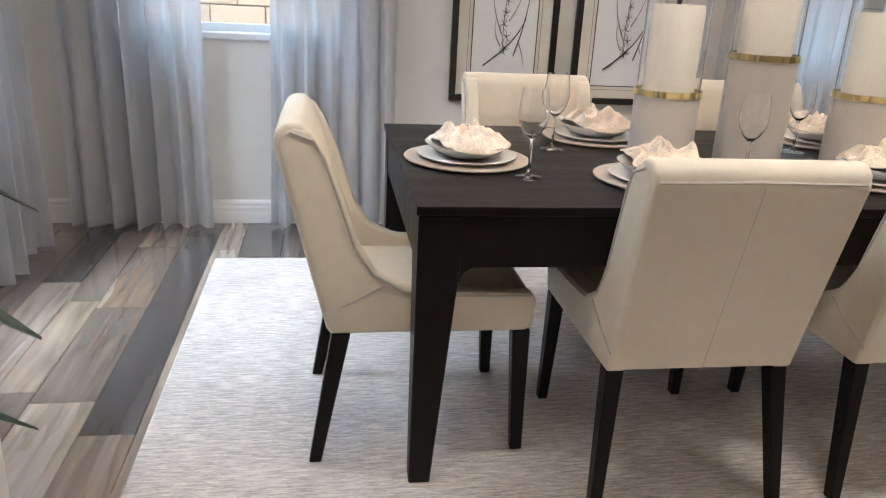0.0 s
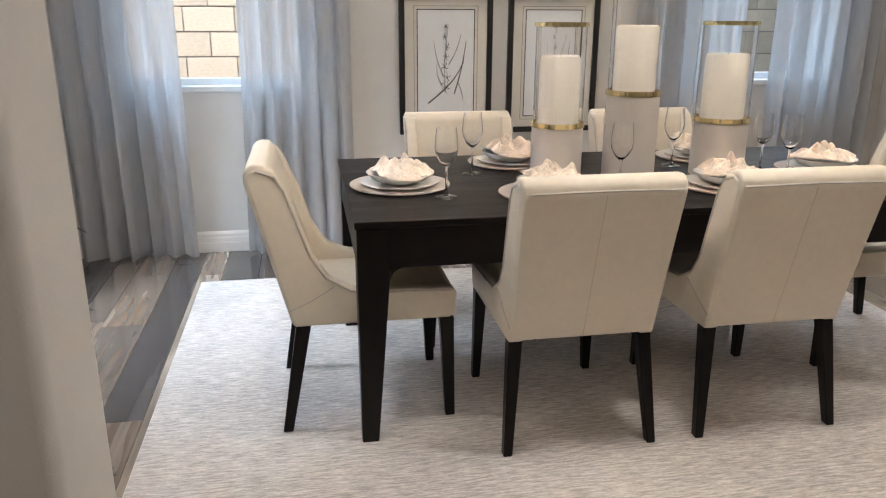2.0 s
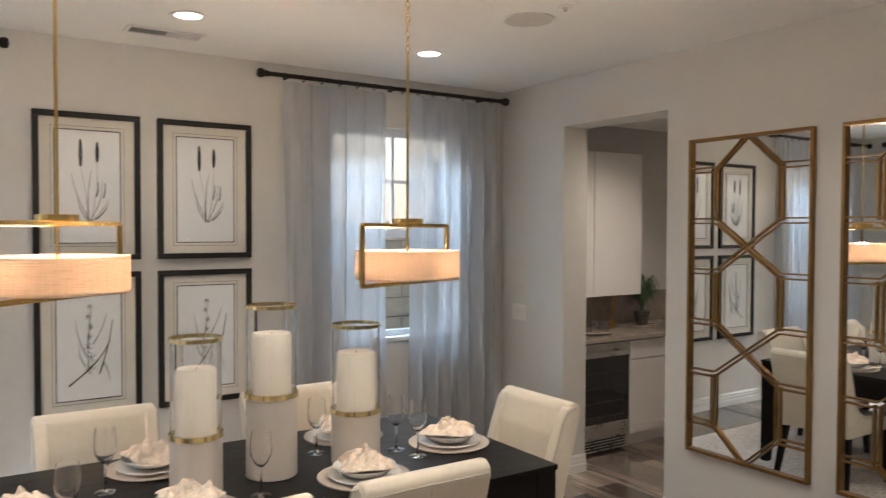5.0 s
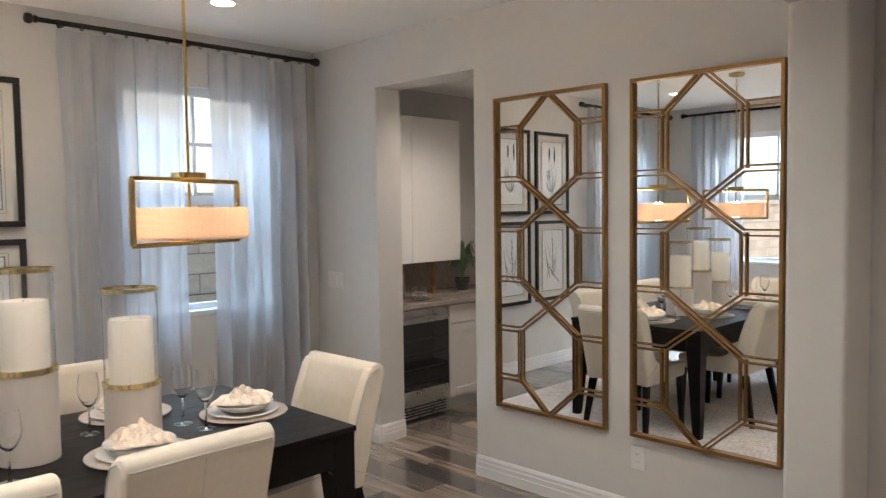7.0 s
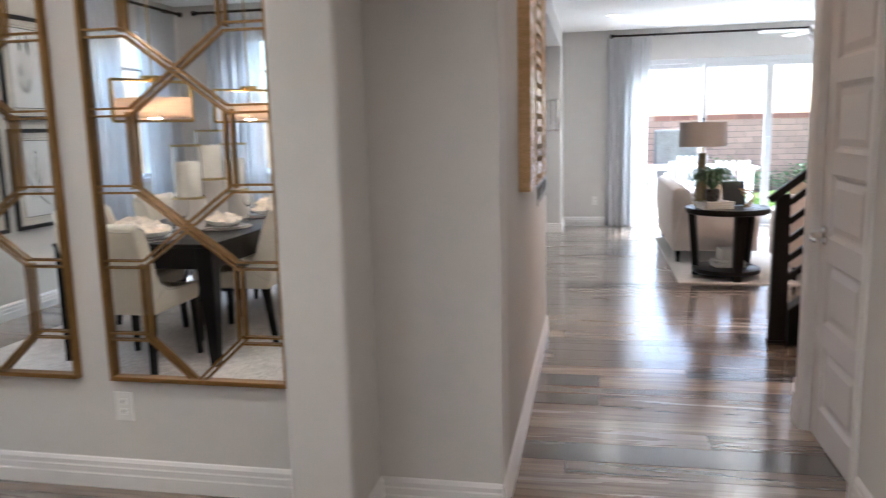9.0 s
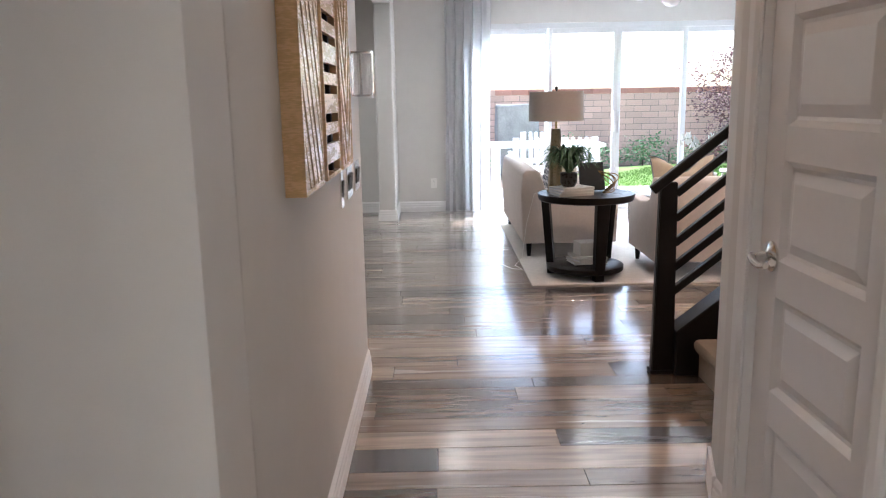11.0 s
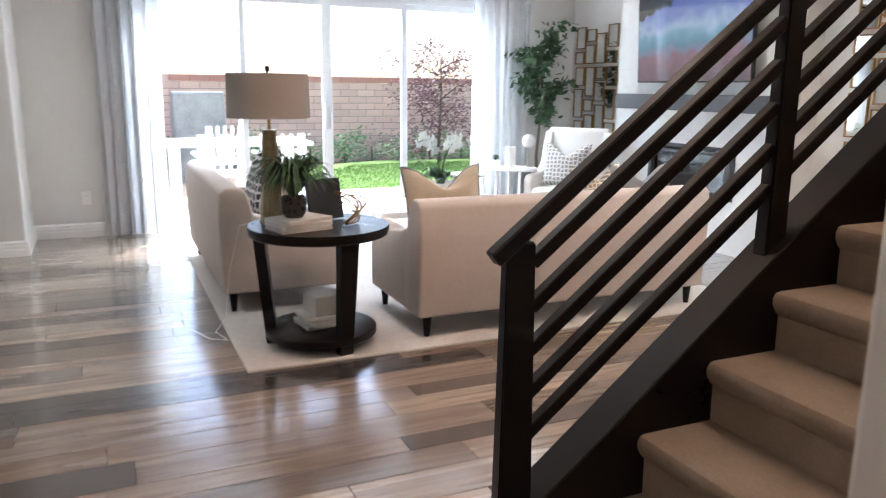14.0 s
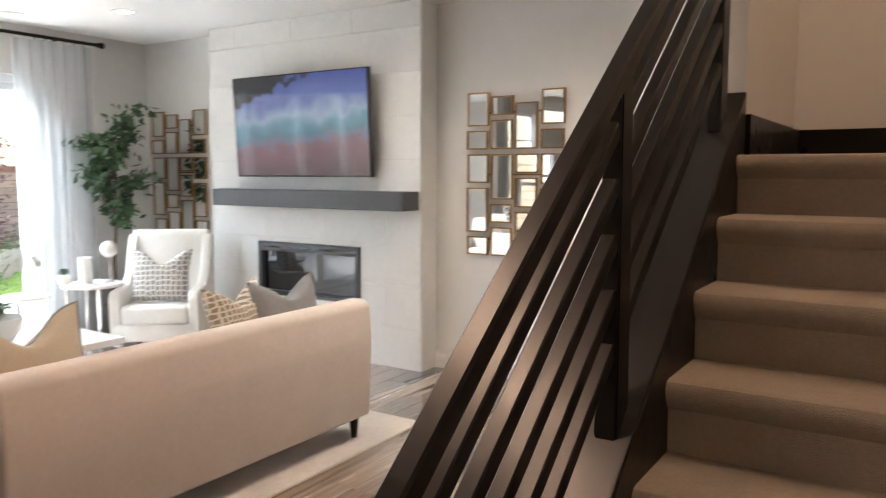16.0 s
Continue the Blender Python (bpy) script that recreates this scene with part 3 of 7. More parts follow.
# pantry behind the doorway
struct(obj("wall_pantry_north", box(EW + 0.222, 6.79, 4.75, 4.9, 0, 2.95), WALL), "greige pantry wall", "wall")
struct(obj("wall_pantry_south", box(EW + 0.222, 6.79, 2.3, 2.45, 0, 2.95), WALL), "greige pantry wall", "wall")
struct(obj("floor", box(WW - 0.1, LE + 0.18, LS - 0.1, 6.5, -0.12, -0.012), DARKBACK), "dark subfloor under the planks", "floor")
for p, q, o in (((WW, NW), (EW, NW), (0, -1)), ((EW, 3.89), (EW, NW - 0.02), (-1, 0)), ((EW, 1.10), (EW, 3.0), (-1, 0)), ((EW, HN), (EW, 0.875), (-1, 0)),
                ((EW, 3.89), (EW + 0.22, 3.89), (0, -1)), ((EW, 3.0), (EW + 0.22, 3.0), (0, 1)),
                ((4.13, 0.875), (4.13, 1.10), (-1, 0)), ((4.13, 0.875), (EW, 0.875), (0, -1)), ((4.13, 1.10), (EW, 1.10), (0, 1)),
                ((EW, HN), (6.935, HN), (0, -1)), ((6.935, HN), (6.935, 6.4), (1, 0)), ((3.0, HS), (4.69, HS), (0, 1)), ((5.48, HS), (5.56, HS), (0, 1)),
                ((LE, 0.72), (LE, 6.4), (-1, 0)), ((LE, -0.41), (LE, 0.53), (-1, 0)), ((LE, LS), (LE, -3.84), (-1, 0)),
                ((11.86, 0.53), (11.86, 0.72), (-1, 0)), ((11.86, 0.53), (LE, 0.53), (0, -1)), ((11.86, 0.72), (LE, 0.72), (0, 1)),
                ((6.95, LS), (9.285, LS), (0, 1)), ((11.435, LS), (LE, LS), (0, 1)), ((WW, 1.22), (WW, NW), (1, 0)), ((WW, 1.22), (0.41, 1.22), (0, 1)),
                ((0.41, 1.0), (0.41, 1.22), (1, 0))):
    baseboard("baseboard", p, q, o)


# windows: vinyl double-hung with a grid in the upper sash
def window(name, m, w, h):
    ob = thing(name, "white vinyl double-hung window with divided upper sash", "window", m=m)
    ob["kind"] = "structure"
    fr = box(-w / 2, w / 2, 0.06, 0.12, 0, 0.05)
    box(-w / 2, w / 2, 0.06, 0.12, h - 0.05, h, bm=fr)
    box(-w / 2, -w / 2 + 0.05, 0.06, 0.12, 0.05, h - 0.05, bm=fr)
    box(w / 2 - 0.05, w / 2, 0.06, 0.12, 0.05, h - 0.05, bm=fr)
    part("window_frame", fr, VINYL, ob)
    part("window_sill", box(-w / 2, w / 2, -0.012, 0.058, -0.022, 0.012, 0.006), VINYL, ob)
    part("meeting_rail", box(-w / 2 + 0.05, w / 2 - 0.05, 0.065, 0.115, h * 0.5 - 0.03, h * 0.5 + 0.03, 0.004), VINYL, ob)
    part("muntin", box(-0.011, 0.011, 0.075, 0.1, h * 0.5 + 0.03, h - 0.05), VINYL, ob)
    part("muntin", box(-w / 2 + 0.05, w / 2 - 0.05, 0.076, 0.099, h * 0.75 - 0.011, h * 0.75 + 0.011), VINYL, ob)
    for z0, z1 in ((0.05, h * 0.5 - 0.03), (h * 0.5 + 0.03, h - 0.05)):
        g = part("pane", box(-w / 2 + 0.05, w / 2 - 0.05, 0.084, 0.09, z0, z1), PANE, ob, "clear glass pane")
        g.visible_shadow = False
    return ob


window("window_1", pose((WIN1[0] + WIN1[1]) / 2, NW, WIN1[2]), WIN1[1] - WIN1[0], WIN1[3] - WIN1[2])
window("window_2", pose((WIN2[0] + WIN2[1]) / 2, NW, WIN2[2]), WIN2[1] - WIN2[0], WIN2[3] - WIN2[2])
window("window_3", pose(WW, (WINW[0] + WINW[1]) / 2, WINW[2], 0, 0, 90), WINW[1] - WINW[0], WINW[3] - WINW[2])

window("window_4", pose(LE, 3.3, 0.35, 0, 0, -90), 2.0, 2.05)

# sliding glass doors
sl = thing("door_sliding", "white four-panel sliding glass door to the patio", "sliding door")
sl["kind"] = "structure"
y0, y1, h = SLD[0], SLD[1], SLD[3]
fr = box(LE + 0.04, LE + 0.15, y0, y1, h - 0.06, h)
box(LE + 0.04, LE + 0.15, y0, y0 + 0.06, 0.0, h - 0.06, bm=fr)
box(LE + 0.04, LE + 0.15, y1 - 0.06, y1, 0.0, h - 0.06, bm=fr)
part("door_frame", fr, VINYL, sl)
part("sill_track", box(LE + 0.0, LE + 0.16, y0, y1, -0.01, 0.018, 0.004), VINYL, sl)
w = (y1 - y0 - 0.12) / 4
for k in range(4):
    a = y0 + 0.06 + k * w
    d = 0.05 if k in (1, 2) else 0.1
    s = 0.05 if k in (1, 2) else 0.035
    st = box(LE + d, LE + d + 0.035, a, a + s, 0.02, h - 0.06, 0.004)
    box(LE + d, LE + d + 0.035, a + w - s, a + w, 0.02, h - 0.06, 0.004, bm=st)
    box(LE + d, LE + d + 0.035, a + s, a + w - s, 0.02, 0.1, 0.004, bm=st)
    box(LE + d, LE + d + 0.035, a + s, a + w - s, h - 0.12, h - 0.06, 0.004, bm=st)
    pn = part("door_panel", st, VINYL, sl)
    g = part("pane", box(LE + d + 0.014, LE + d + 0.02, a + s, a + w - s, 0.1, h - 0.12), PANE, pn, "clear glass pane")
    g.visible_shadow = False
    if k in (1, 2):
        hx = a + w - 0.028 if k == 1 else a + 0.028
        part("door_handle", box(LE + d - 0.04, LE + d - 0.004, hx - 0.012, hx + 0.012, 0.92, 1.18, 0.006), VINYL, pn)


# ---------------- dining room ----------------
rug = obj("area_rug", box(0.15, 3.39, 1.35, 4.0, -0.002, 0.012, 0.004, 1), RUGM)
tagged(rug, "distressed grey-beige woven area rug under the dining table", "rug")

TX0, TX1, TY0, TY1, TZ = 0.853, 2.955, 2.295, 3.345, 0.757
table = thing("dining_table", "rectangular espresso-stained wooden dining table with tapered legs", "table", m=pose((TX0 + TX1) / 2, (TY0 + TY1) / 2, 0))
hx, hy = (TX1 - TX0) / 2, (TY1 - TY0) / 2
part("tabletop", box(-hx, hx, -hy, hy, TZ - 0.022, TZ, 0.003, 2), ESPR, table)
for sx in (-1, 1):
    for sy in (-1, 1):
        own = bmesh.new()
        lo = [(hx - 0.006, hy - 0.006), (hx - 0.06, hy - 0.006), (hx - 0.06, hy - 0.06), (hx - 0.006, hy - 0.06)]
        hi = [(hx - 0.006, hy - 0.006), (hx - 0.108, hy - 0.006), (hx - 0.108, hy - 0.108), (hx - 0.006, hy - 0.108)]
        a = [own.verts.new((sx * x, sy * y, 0.012)) for x, y in lo]
        c = [own.verts.new((sx * x, sy * y, TZ - 0.15)) for x, y in hi]
        b = [own.verts.new((sx * x, sy * y, TZ - 0.0225)) for x, y in hi]
        for p, q in ((a, c), (c, b)):
            for i in range(4):
                own.faces.new((p[i], p[(i + 1) % 4], q[(i + 1) % 4], q[i]))
        own.faces.new(a), own.faces.new(b)
        bmesh.ops.bevel(own, geom=list(own.edges), offset=0.003, segments=1, affect="EDGES")
        part("leg", own, ESPR, table)
for sy in (-1, 1):
    o = [(-hx + 0.108, TZ - 0.0225), (hx - 0.108, TZ - 0.0225), (hx - 0.108, TZ - 0.19)]
    o += [(hx - 0.108 - 0.04 * (1 - math.cos(a * math.pi / 8)), TZ - 0.19 + 0.04 * math.sin(a * math.pi / 8)) for a in range(1, 5)]
    o += [(-hx + 0.108 + 0.04 * (1 - math.cos(a * math.pi / 8)), TZ - 0.19 + 0.04 * math.sin(a * math.pi / 8)) for a in range(4, -1, -1)]
    part("apron", prism(o, sy * hy - sy * 0.008, sy * hy - sy * 0.036, "y"), ESPR, table)
for sx in (-1, 1):
    part("apron", box(sx * hx - sx * 0.008, sx * hx - sx * 0.036, -hy + 0.108, hy - 0.108, TZ - 0.15, TZ - 0.0225), ESPR, table)


def dining_chair():
    """Upholstered dining chair that faces +y, with its back at -y."""
    ch = thing("dining_chair", "cream leather upholstered dining chair with dark tapered legs", "chair", "chairs round the dining table")
    W = 0.265
    side = [(-0.248, 0.38), (0.268, 0.38), (0.28, 0.395), (0.29, 0.465), (0.275, 0.488), (0.06, 0.496), (-0.05, 0.505), (-0.125, 0.54), (-0.172, 0.62), (-0.215, 0.76),
            (-0.262, 0.875), (-0.286, 0.914), (-0.325, 0.928), (-0.360, 0.91), (-0.366, 0.88)]
    for s in (-1, 1):
        part("side_panel", prism(side, s * W, s * (W - 0.055), "x", 0.011, 3), CREAM, ch, smooth=True)
        pts = [(s * (W + 0.001), y, z) for y, z in ((-0.335, 0.915), (-0.282, 0.895), (-0.258, 0.855), (-0.226, 0.755), (-0.184, 0.62), (-0.14, 0.548), (-0.06, 0.498), (0.06, 0.487), (0.27, 0.48))]
        part("piping", tube(pts, 0.0035, 6), PIPING, ch, smooth=True)
        part("side_seam", tube([(s * (W + 0.0005), -0.262, 0.435), (s * (W + 0.0005), -0.19, 0.468), (s * (W + 0.0005), -0.115, 0.515)], 0.002, 5), PIPING, ch)
    back = [(-0.252, 0.383), (-0.19, 0.41), (-0.20, 0.46), (-0.218, 0.60), (-0.246, 0.78), (-0.286, 0.905), (-0.310, 0.934), (-0.346, 0.936), (-0.370, 0.916), (-0.374, 0.88)]
    own = prism(back, -W + 0.004, W - 0.004, "x", 0.012, 3)
    part("backrest", own, CREAM, ch, smooth=True)
    part("back_seam", tube([(0, -0.2525, 0.385), (0, -0.3125, 0.63), (0, -0.3745, 0.883)], 0.0011, 5), PIPING, ch)
    part("top_piping", tube([(-W + 0.02, -0.3725, 0.893), (0, -0.3735, 0.896), (W - 0.02, -0.3725, 0.893)], 0.0032, 6), PIPING, ch)
    part("seat", box(-W + 0.054, W - 0.054, -0.21, 0.288, 0.375, 0.478, 0.03, 4), CREAM, ch, smooth=True)
    part("seat_front", box(-W + 0.03, W - 0.03, 0.20, 0.2925, 0.372, 0.46, 0.012, 3), CREAM, ch, smooth=True)
    for sx in (-1, 1):
        for sy in (-1, 1):
            own = bmesh.new()
            tx, ty, bx, by = sx * 0.235, 0.255 if sy > 0 else -0.217, sx * (0.246 if sy > 0 else 0.268), 0.268 if sy > 0 else -0.285
            a = [own.verts.new((bx + u * 0.016, by + v * 0.016, 0.0125)) for u, v in ((-1, -1), (1, -1), (1, 1), (-1, 1))]
            b = [own.verts.new((tx + u * 0.024, ty + v * 0.024, 0.38)) for u, v in ((-1, -1), (1, -1), (1, 1), (-1, 1))]
            own.faces.new(a), own.faces.new(b)
            for i in range(4):
                own.faces.new((a[i], a[(i + 1) % 4], b[(i + 1) % 4], b[i]))
            bmesh.ops.bevel(own, geom=list(own.edges), offset=0.003, segments=1, affect="EDGES")
            part("leg", own, ESPR, ch)
    # the back widens slightly towards its rolled top
    for piece in ch.children:
        for v in piece.data.vertices:
            up = min(1, max(0, (v.co.z - 0.44) / 0.48))
            v.co.x *= 0.90 + 0.04 * up
            v.co.z -= 0.018 * up
    return ch


chair = dining_chair()
CY = 2.44
chair.matrix_basis = pose(1.545, CY, 0)
copy_thing(chair, pose(2.197, CY, 0))
copy_thing(chair, pose(1.42, 3.27, 0, 0, 0, 180))
copy_thing(chair, pose(2.32, 3.27, 0, 0, 0, 180))
copy_thing(chair, pose(0.905, 2.665, 0, 0, 0, -90))
copy_thing(chair, pose(2.95, 2.79, 0, 0, 0, 90))


def napkin(seed):
    """A loosely gathered square of cloth: pinched in the middle, with folds that fan out over the bowl's rim."""
    rnd = random.Random(seed)
    ph = [rnd.uniform(0, 6.28) for _ in range(5)]
    off = Vector((rnd.uniform(0, 50), rnd.uniform(0, 50), 0))
    own = bmesh.new()
    n, rings = 84, 16
    sheets = []
    for low in (0.0, 0.0035):
        grid = [own.verts.new((0, 0, 0.05 - low))]
        lines = []
        for j in range(1, rings + 1):
            q = j / rings
            line = []
            for i in range(n):
                a = 2 * math.pi * i / n
                reach = 0.118 * (1 + 0.16 * math.cos(2 * a + ph[0]) + 0.10 * math.sin(3 * a + ph[1]) + 0.04 * math.sin(7 * a + ph[2]))
                fold = math.sin(3 * a + ph[3] + 2.4 * q) + 0.45 * math.sin(7 * a + ph[4] - 3.0 * q)
                crumple = noise.noise(Vector((math.cos(a), math.sin(a), 0)) * q * 3.6 + off)
                z = 0.062 - 0.036 * q ** 2 + (0.009 * fold + 0.034 * crumple) * math.sin(math.pi * min(1, 0.12 + q * 0.88)) ** 0.8 + 0.010 * q * math.sin(2 * a + ph[1])
                line.append(own.verts.new((reach * q * math.cos(a + 0.25 * crumple), reach * q * math.sin(a + 0.25 * crumple), max(0.004, z) - low)))
            lines.append(line)
        for i in range(n):
            own.faces.new((grid[0], lines[0][i], lines[0][(i + 1) % n]))
        for p, q in zip(lines, lines[1:]):
            for i in range(n):
                own.faces.new((p[i], q[i], q[(i + 1) % n], p[(i + 1) % n]))
        sheets.append(lines[-1])
    for i in range(n):
        own.faces.new((sheets[0][i], sheets[1][i], sheets[1][(i + 1) % n], sheets[0][(i + 1) % n]))
    return own


def place_setting(x, y, turn, seed):
    m = pose(x, y, TZ, 0, 0, turn)
    grp = "place settings on the dining table"
    ch = obj("charger_plate", lathe([(0, 0.001), (0.165, 0.001), (0.18, 0.006), (0.18, 0.01), (0.165, 0.007), (0, 0.006)], 40), CHARGER, smooth=True)
    ch.matrix_basis = m
    tagged(ch, "round taupe beaded charger mat on the dining table", "charger", grp)
    pl = obj("dinner_plate", lathe([(0, 0.008), (0.09, 0.008), (0.14, 0.016), (0.143, 0.02), (0.138, 0.021), (0.09, 0.013), (0, 0.013)], 40), CHINA, smooth=True)
    pl.matrix_basis = m
    tagged(pl, "white porcelain dinner plate on a charger", "plate", grp)
    bo = obj("salad_bowl", lathe([(0, 0.014), (0.06, 0.014), (0.095, 0.028), (0.118, 0.05), (0.121, 0.052), (0.115, 0.052), (0.09, 0.034), (0.055, 0.022), (0, 0.021)], 40), CHINA, smooth=True)
    bo.matrix_basis = m
    tagged(bo, "shallow white porcelain bowl on a dinner plate", "bowl", grp)
    nk = obj("napkin", napkin(seed), NAPKIN, smooth=True)
    nk.matrix_basis = m @ pose(0.005, 0.0, 0.03, 0, 0, 40 * seed)
    tagged(nk, "crumpled cream and tan printed linen napkin in a bowl", "napkin", grp)


for n, (x, y, t) in enumerate(((1.05, 2.78, -90), (1.545, 2.56, 0), (2.215, 2.58, 0), (1.56, 3.14, 180), (2.40, 3.14, 180), (2.75, 2.79, 90))):
    place_setting(x, y, t, n + 1)


def wine_glass():
    prof = [(0, 0.001), (0.036, 0.001), (0.037, 0.003), (0.012, 0.007), (0.0042, 0.018), (0.0038, 0.095), (0.006, 0.104), (0.022, 0.118), (0.036, 0.145), (0.040, 0.168),
            (0.037, 0.205), (0.0335, 0.235), (0.0325, 0.235), (0.036, 0.204), (0.0388, 0.168), (0.0348, 0.146), (0.021, 0.120), (0.004, 0.108), (0, 0.107)]
    g = obj("wine_glass", lathe(prof, 28), GLASS, smooth=True)
    g.visible_shadow = False
    return tagged(g, "clear stemmed wine glass on the dining table", "wine glass", "glasses on the dining table")


wg = wine_glass()
GX = ((1.182, 2.575), (1.35, 2.94), (1.81, 2.60), (2.19, 2.97), (2.50, 2.83), (2.53, 2.70))
wg.matrix_basis = pose(*GX[0], TZ)
for p in GX[1:]:
    copy_thing(wg, pose(*p, TZ))


def hurricane(x, y, base, ring, wax, rim, r):
    h = thing("hurricane_candle_holder", "pale marble candle holder with brass bands and clear glass cylinder", "candle holder", "candle holders on the dining table", pose(x, y, TZ))
    part("base", lathe([(0, 0.001), (r - 0.003, 0.001), (r, 0.004), (r, base - 0.002), (0, base - 0.002)], 48), MARBLE, h, smooth=True)
    part("brass_band", lathe([(r - 0.004, base), (r + 0.004, base), (r + 0.004, ring), (r - 0.002, ring), (r - 0.002, base)], 48), BRASS, h, "polished brass band", smooth=True)
    g = part("glass_cylinder", lathe([(r - 0.003, ring), (r - 0.003, rim), (r - 0.006, rim), (r - 0.006, ring - 0.004)], 48), GLASS, h, "clear glass cylinder", smooth=True)
    g.visible_shadow = False
    part("brass_rim", lathe([(r - 0.007, rim - 0.001), (r + 0.002, rim - 0.001), (r + 0.002, rim + 0.013), (r - 0.007, rim + 0.013), (r - 0.007, rim - 0.001)], 48), BRASS, h, "polished brass rim", smooth=True)
    c = r * 0.78
    ca = obj("pillar_candle", lathe([(0, ring - 0.003), (c, ring - 0.003), (c, wax - 0.012), (c - 0.006, wax), (c - 0.018, wax - 0.003), (0, wax - 0.007)], 40), WAX, smooth=True)
    ca.matrix_basis = h.matrix_basis
    tagged(ca, "thick ivory pillar candle inside a glass hurricane", "candle", "candles on the dining table")
    part("wick", tube([(0, 0, wax - 0.008), (0.001, 0, wax - 0.004), (0.002, 0.001, wax + 0.001)], 0.0013, 6), INK, ca)


hurricane(1.63, 2.775, 0.202, 0.22, 0.452, 0.552, 0.093)
hurricane(1.93, 2.81, 0.308, 0.327, 0.555, 0.652, 0.098)
hurricane(2.285, 2.79, 0.206, 0.224, 0.455, 0.557, 0.101)


# ---------------- pendants and ceiling ----------------
def pendant(x, y, turn):
    p = thing("pendant_lamp", "brass-framed pendant lamp with lit linen drum shade", "pendant lamp", "pendants over the dining table", pose(x, y, 0))
    zt, zb, half = 1.73, 1.482, 0.295
    c, s = math.cos(radians(turn)), math.sin(radians(turn))
    e0, e1 = (-half * c, -half * s), (half * c, half * s)
    part("frame_bar", bar((*e0, zb), (*e0, zt), 0.018, bevel=0.001), GOLD, p)
    part("frame_bar", bar((*e1, zb), (*e1, zt), 0.018, bevel=0.001), GOLD, p)
    part("frame_bar", bar((*e0, zt), (*e1, zt), 0.018, bevel=0.001), GOLD, p)
    part("frame_bar", bar((*e0, zb), (*e1, zb), 0.018, bevel=0.001), GOLD, p)
    part("collar", cyl(0, 0, zt + 0.009, zt + 0.03, 0.068, 32), GOLD, p, smooth=True)
    part("stem", cyl(0, 0, zt + 0.03, 2.48, 0.006, 12), GOLD, p, smooth=True)
    for k in range(7):
        own = lathe([(0.009 + 0.0025 * math.cos(a), 0.0025 * math.sin(a)) for a in [i * math.pi / 3 for i in range(7)]], 12)
        moved(own, pose(0, 0, 2.49 + k * 0.032, 90, 0, 90 * (k % 2)) @ Matrix.Diagonal((1, 1.7, 1, 1)))
        part("chain_link", own, GOLD, p)
    part("canopy", lathe([(0, ZC - 0.03), (0.05, ZC - 0.03), (0.066, ZC - 0.022), (0.066, ZC - 0.001), (0, ZC - 0.001)], 32), GOLD, p, smooth=True)
    part("rod", cyl(0, 0, zb + 0.009, zt - 0.009, 0.006, 10), GOLD, p, smooth=True)
    own = bmesh.new()
    r0, n = 0.227, 72
    lathe([(r0, 1.50), (r0, 1.62), (r0 - 0.002, 1.622), (r0 - 0.004, 1.62), (r0 - 0.004, 1.50), (r0 - 0.002, 1.498), (r0, 1.50)], n, bm=own)
    part("shade", own, SHADE_LIT, p, "lit pleated linen drum shade", smooth=True)
    for k in range(14):
        z = 1.504 + k * 0.0085
        part("pleat", lathe([(r0 + 0.0003, z), (r0 + 0.0014, z + 0.002), (r0 + 0.0003, z + 0.004)], n), SHADE_LIT, p, smooth=True)
    part("diffuser", lathe([(0, 1.508), (r0 - 0.01, 1.508), (r0 - 0.01, 1.511), (0, 1.511)], 48), SHADE_LIT, p, "white acrylic diffuser")
    for k in range(3):
        a = 2 * math.pi * k / 3 + 0.3
        part("bulb", moved(lathe([(0, -0.05), (0.012, -0.05), (0.024, -0.01), (0.018, 0.018), (0, 0.028)], 14), Matrix.Translation((0.12 * math.cos(a), 0.12 * math.sin(a), 1.575))), BULB, p, smooth=True)
    lamp = new("pendant_light", bpy.data.lights.new("pendant_light", "POINT"))
    lamp.data.energy, lamp.data.color, lamp.data.shadow_soft_size = 7.5, (1.0, 0.79, 0.58), 0.07
    lamp.location = (x, y, 1.56)


GRILLE = mat("speaker_grille", (0.60, 0.57, 0.54), 0.7, vary=0.1, scale=90)
BULB = glow("warm_bulb", (1.0, 0.78, 0.55), 3.0)
pendant(1.19, 2.83, 39)
pendant(2.555, 2.83, 21)


def can_light(x, y, z, watts=24.0, tint=(1.0, 0.95, 0.87), r=0.15):
    c = thing("recessed_light", "lit round recessed ceiling light with white trim ring", "ceiling light", "recessed lights", pose(x, y, z))
    part("trim_ring", lathe([(0.062, -0.001), (0.088, -0.001), (0.09, -0.004), (0.086, -0.008), (0.064, -0.005), (0.062, -0.001)], 36), TRIM, c, smooth=True)
    part("lens", lathe([(0, -0.003), (0.062, -0.003), (0.062, -0.001), (0, -0.001)], 36), GLOWC, c, "glowing lens")
    if watts:
        spot_down("can_lamp", x, y, z - 0.02, watts, tint, 150, r)


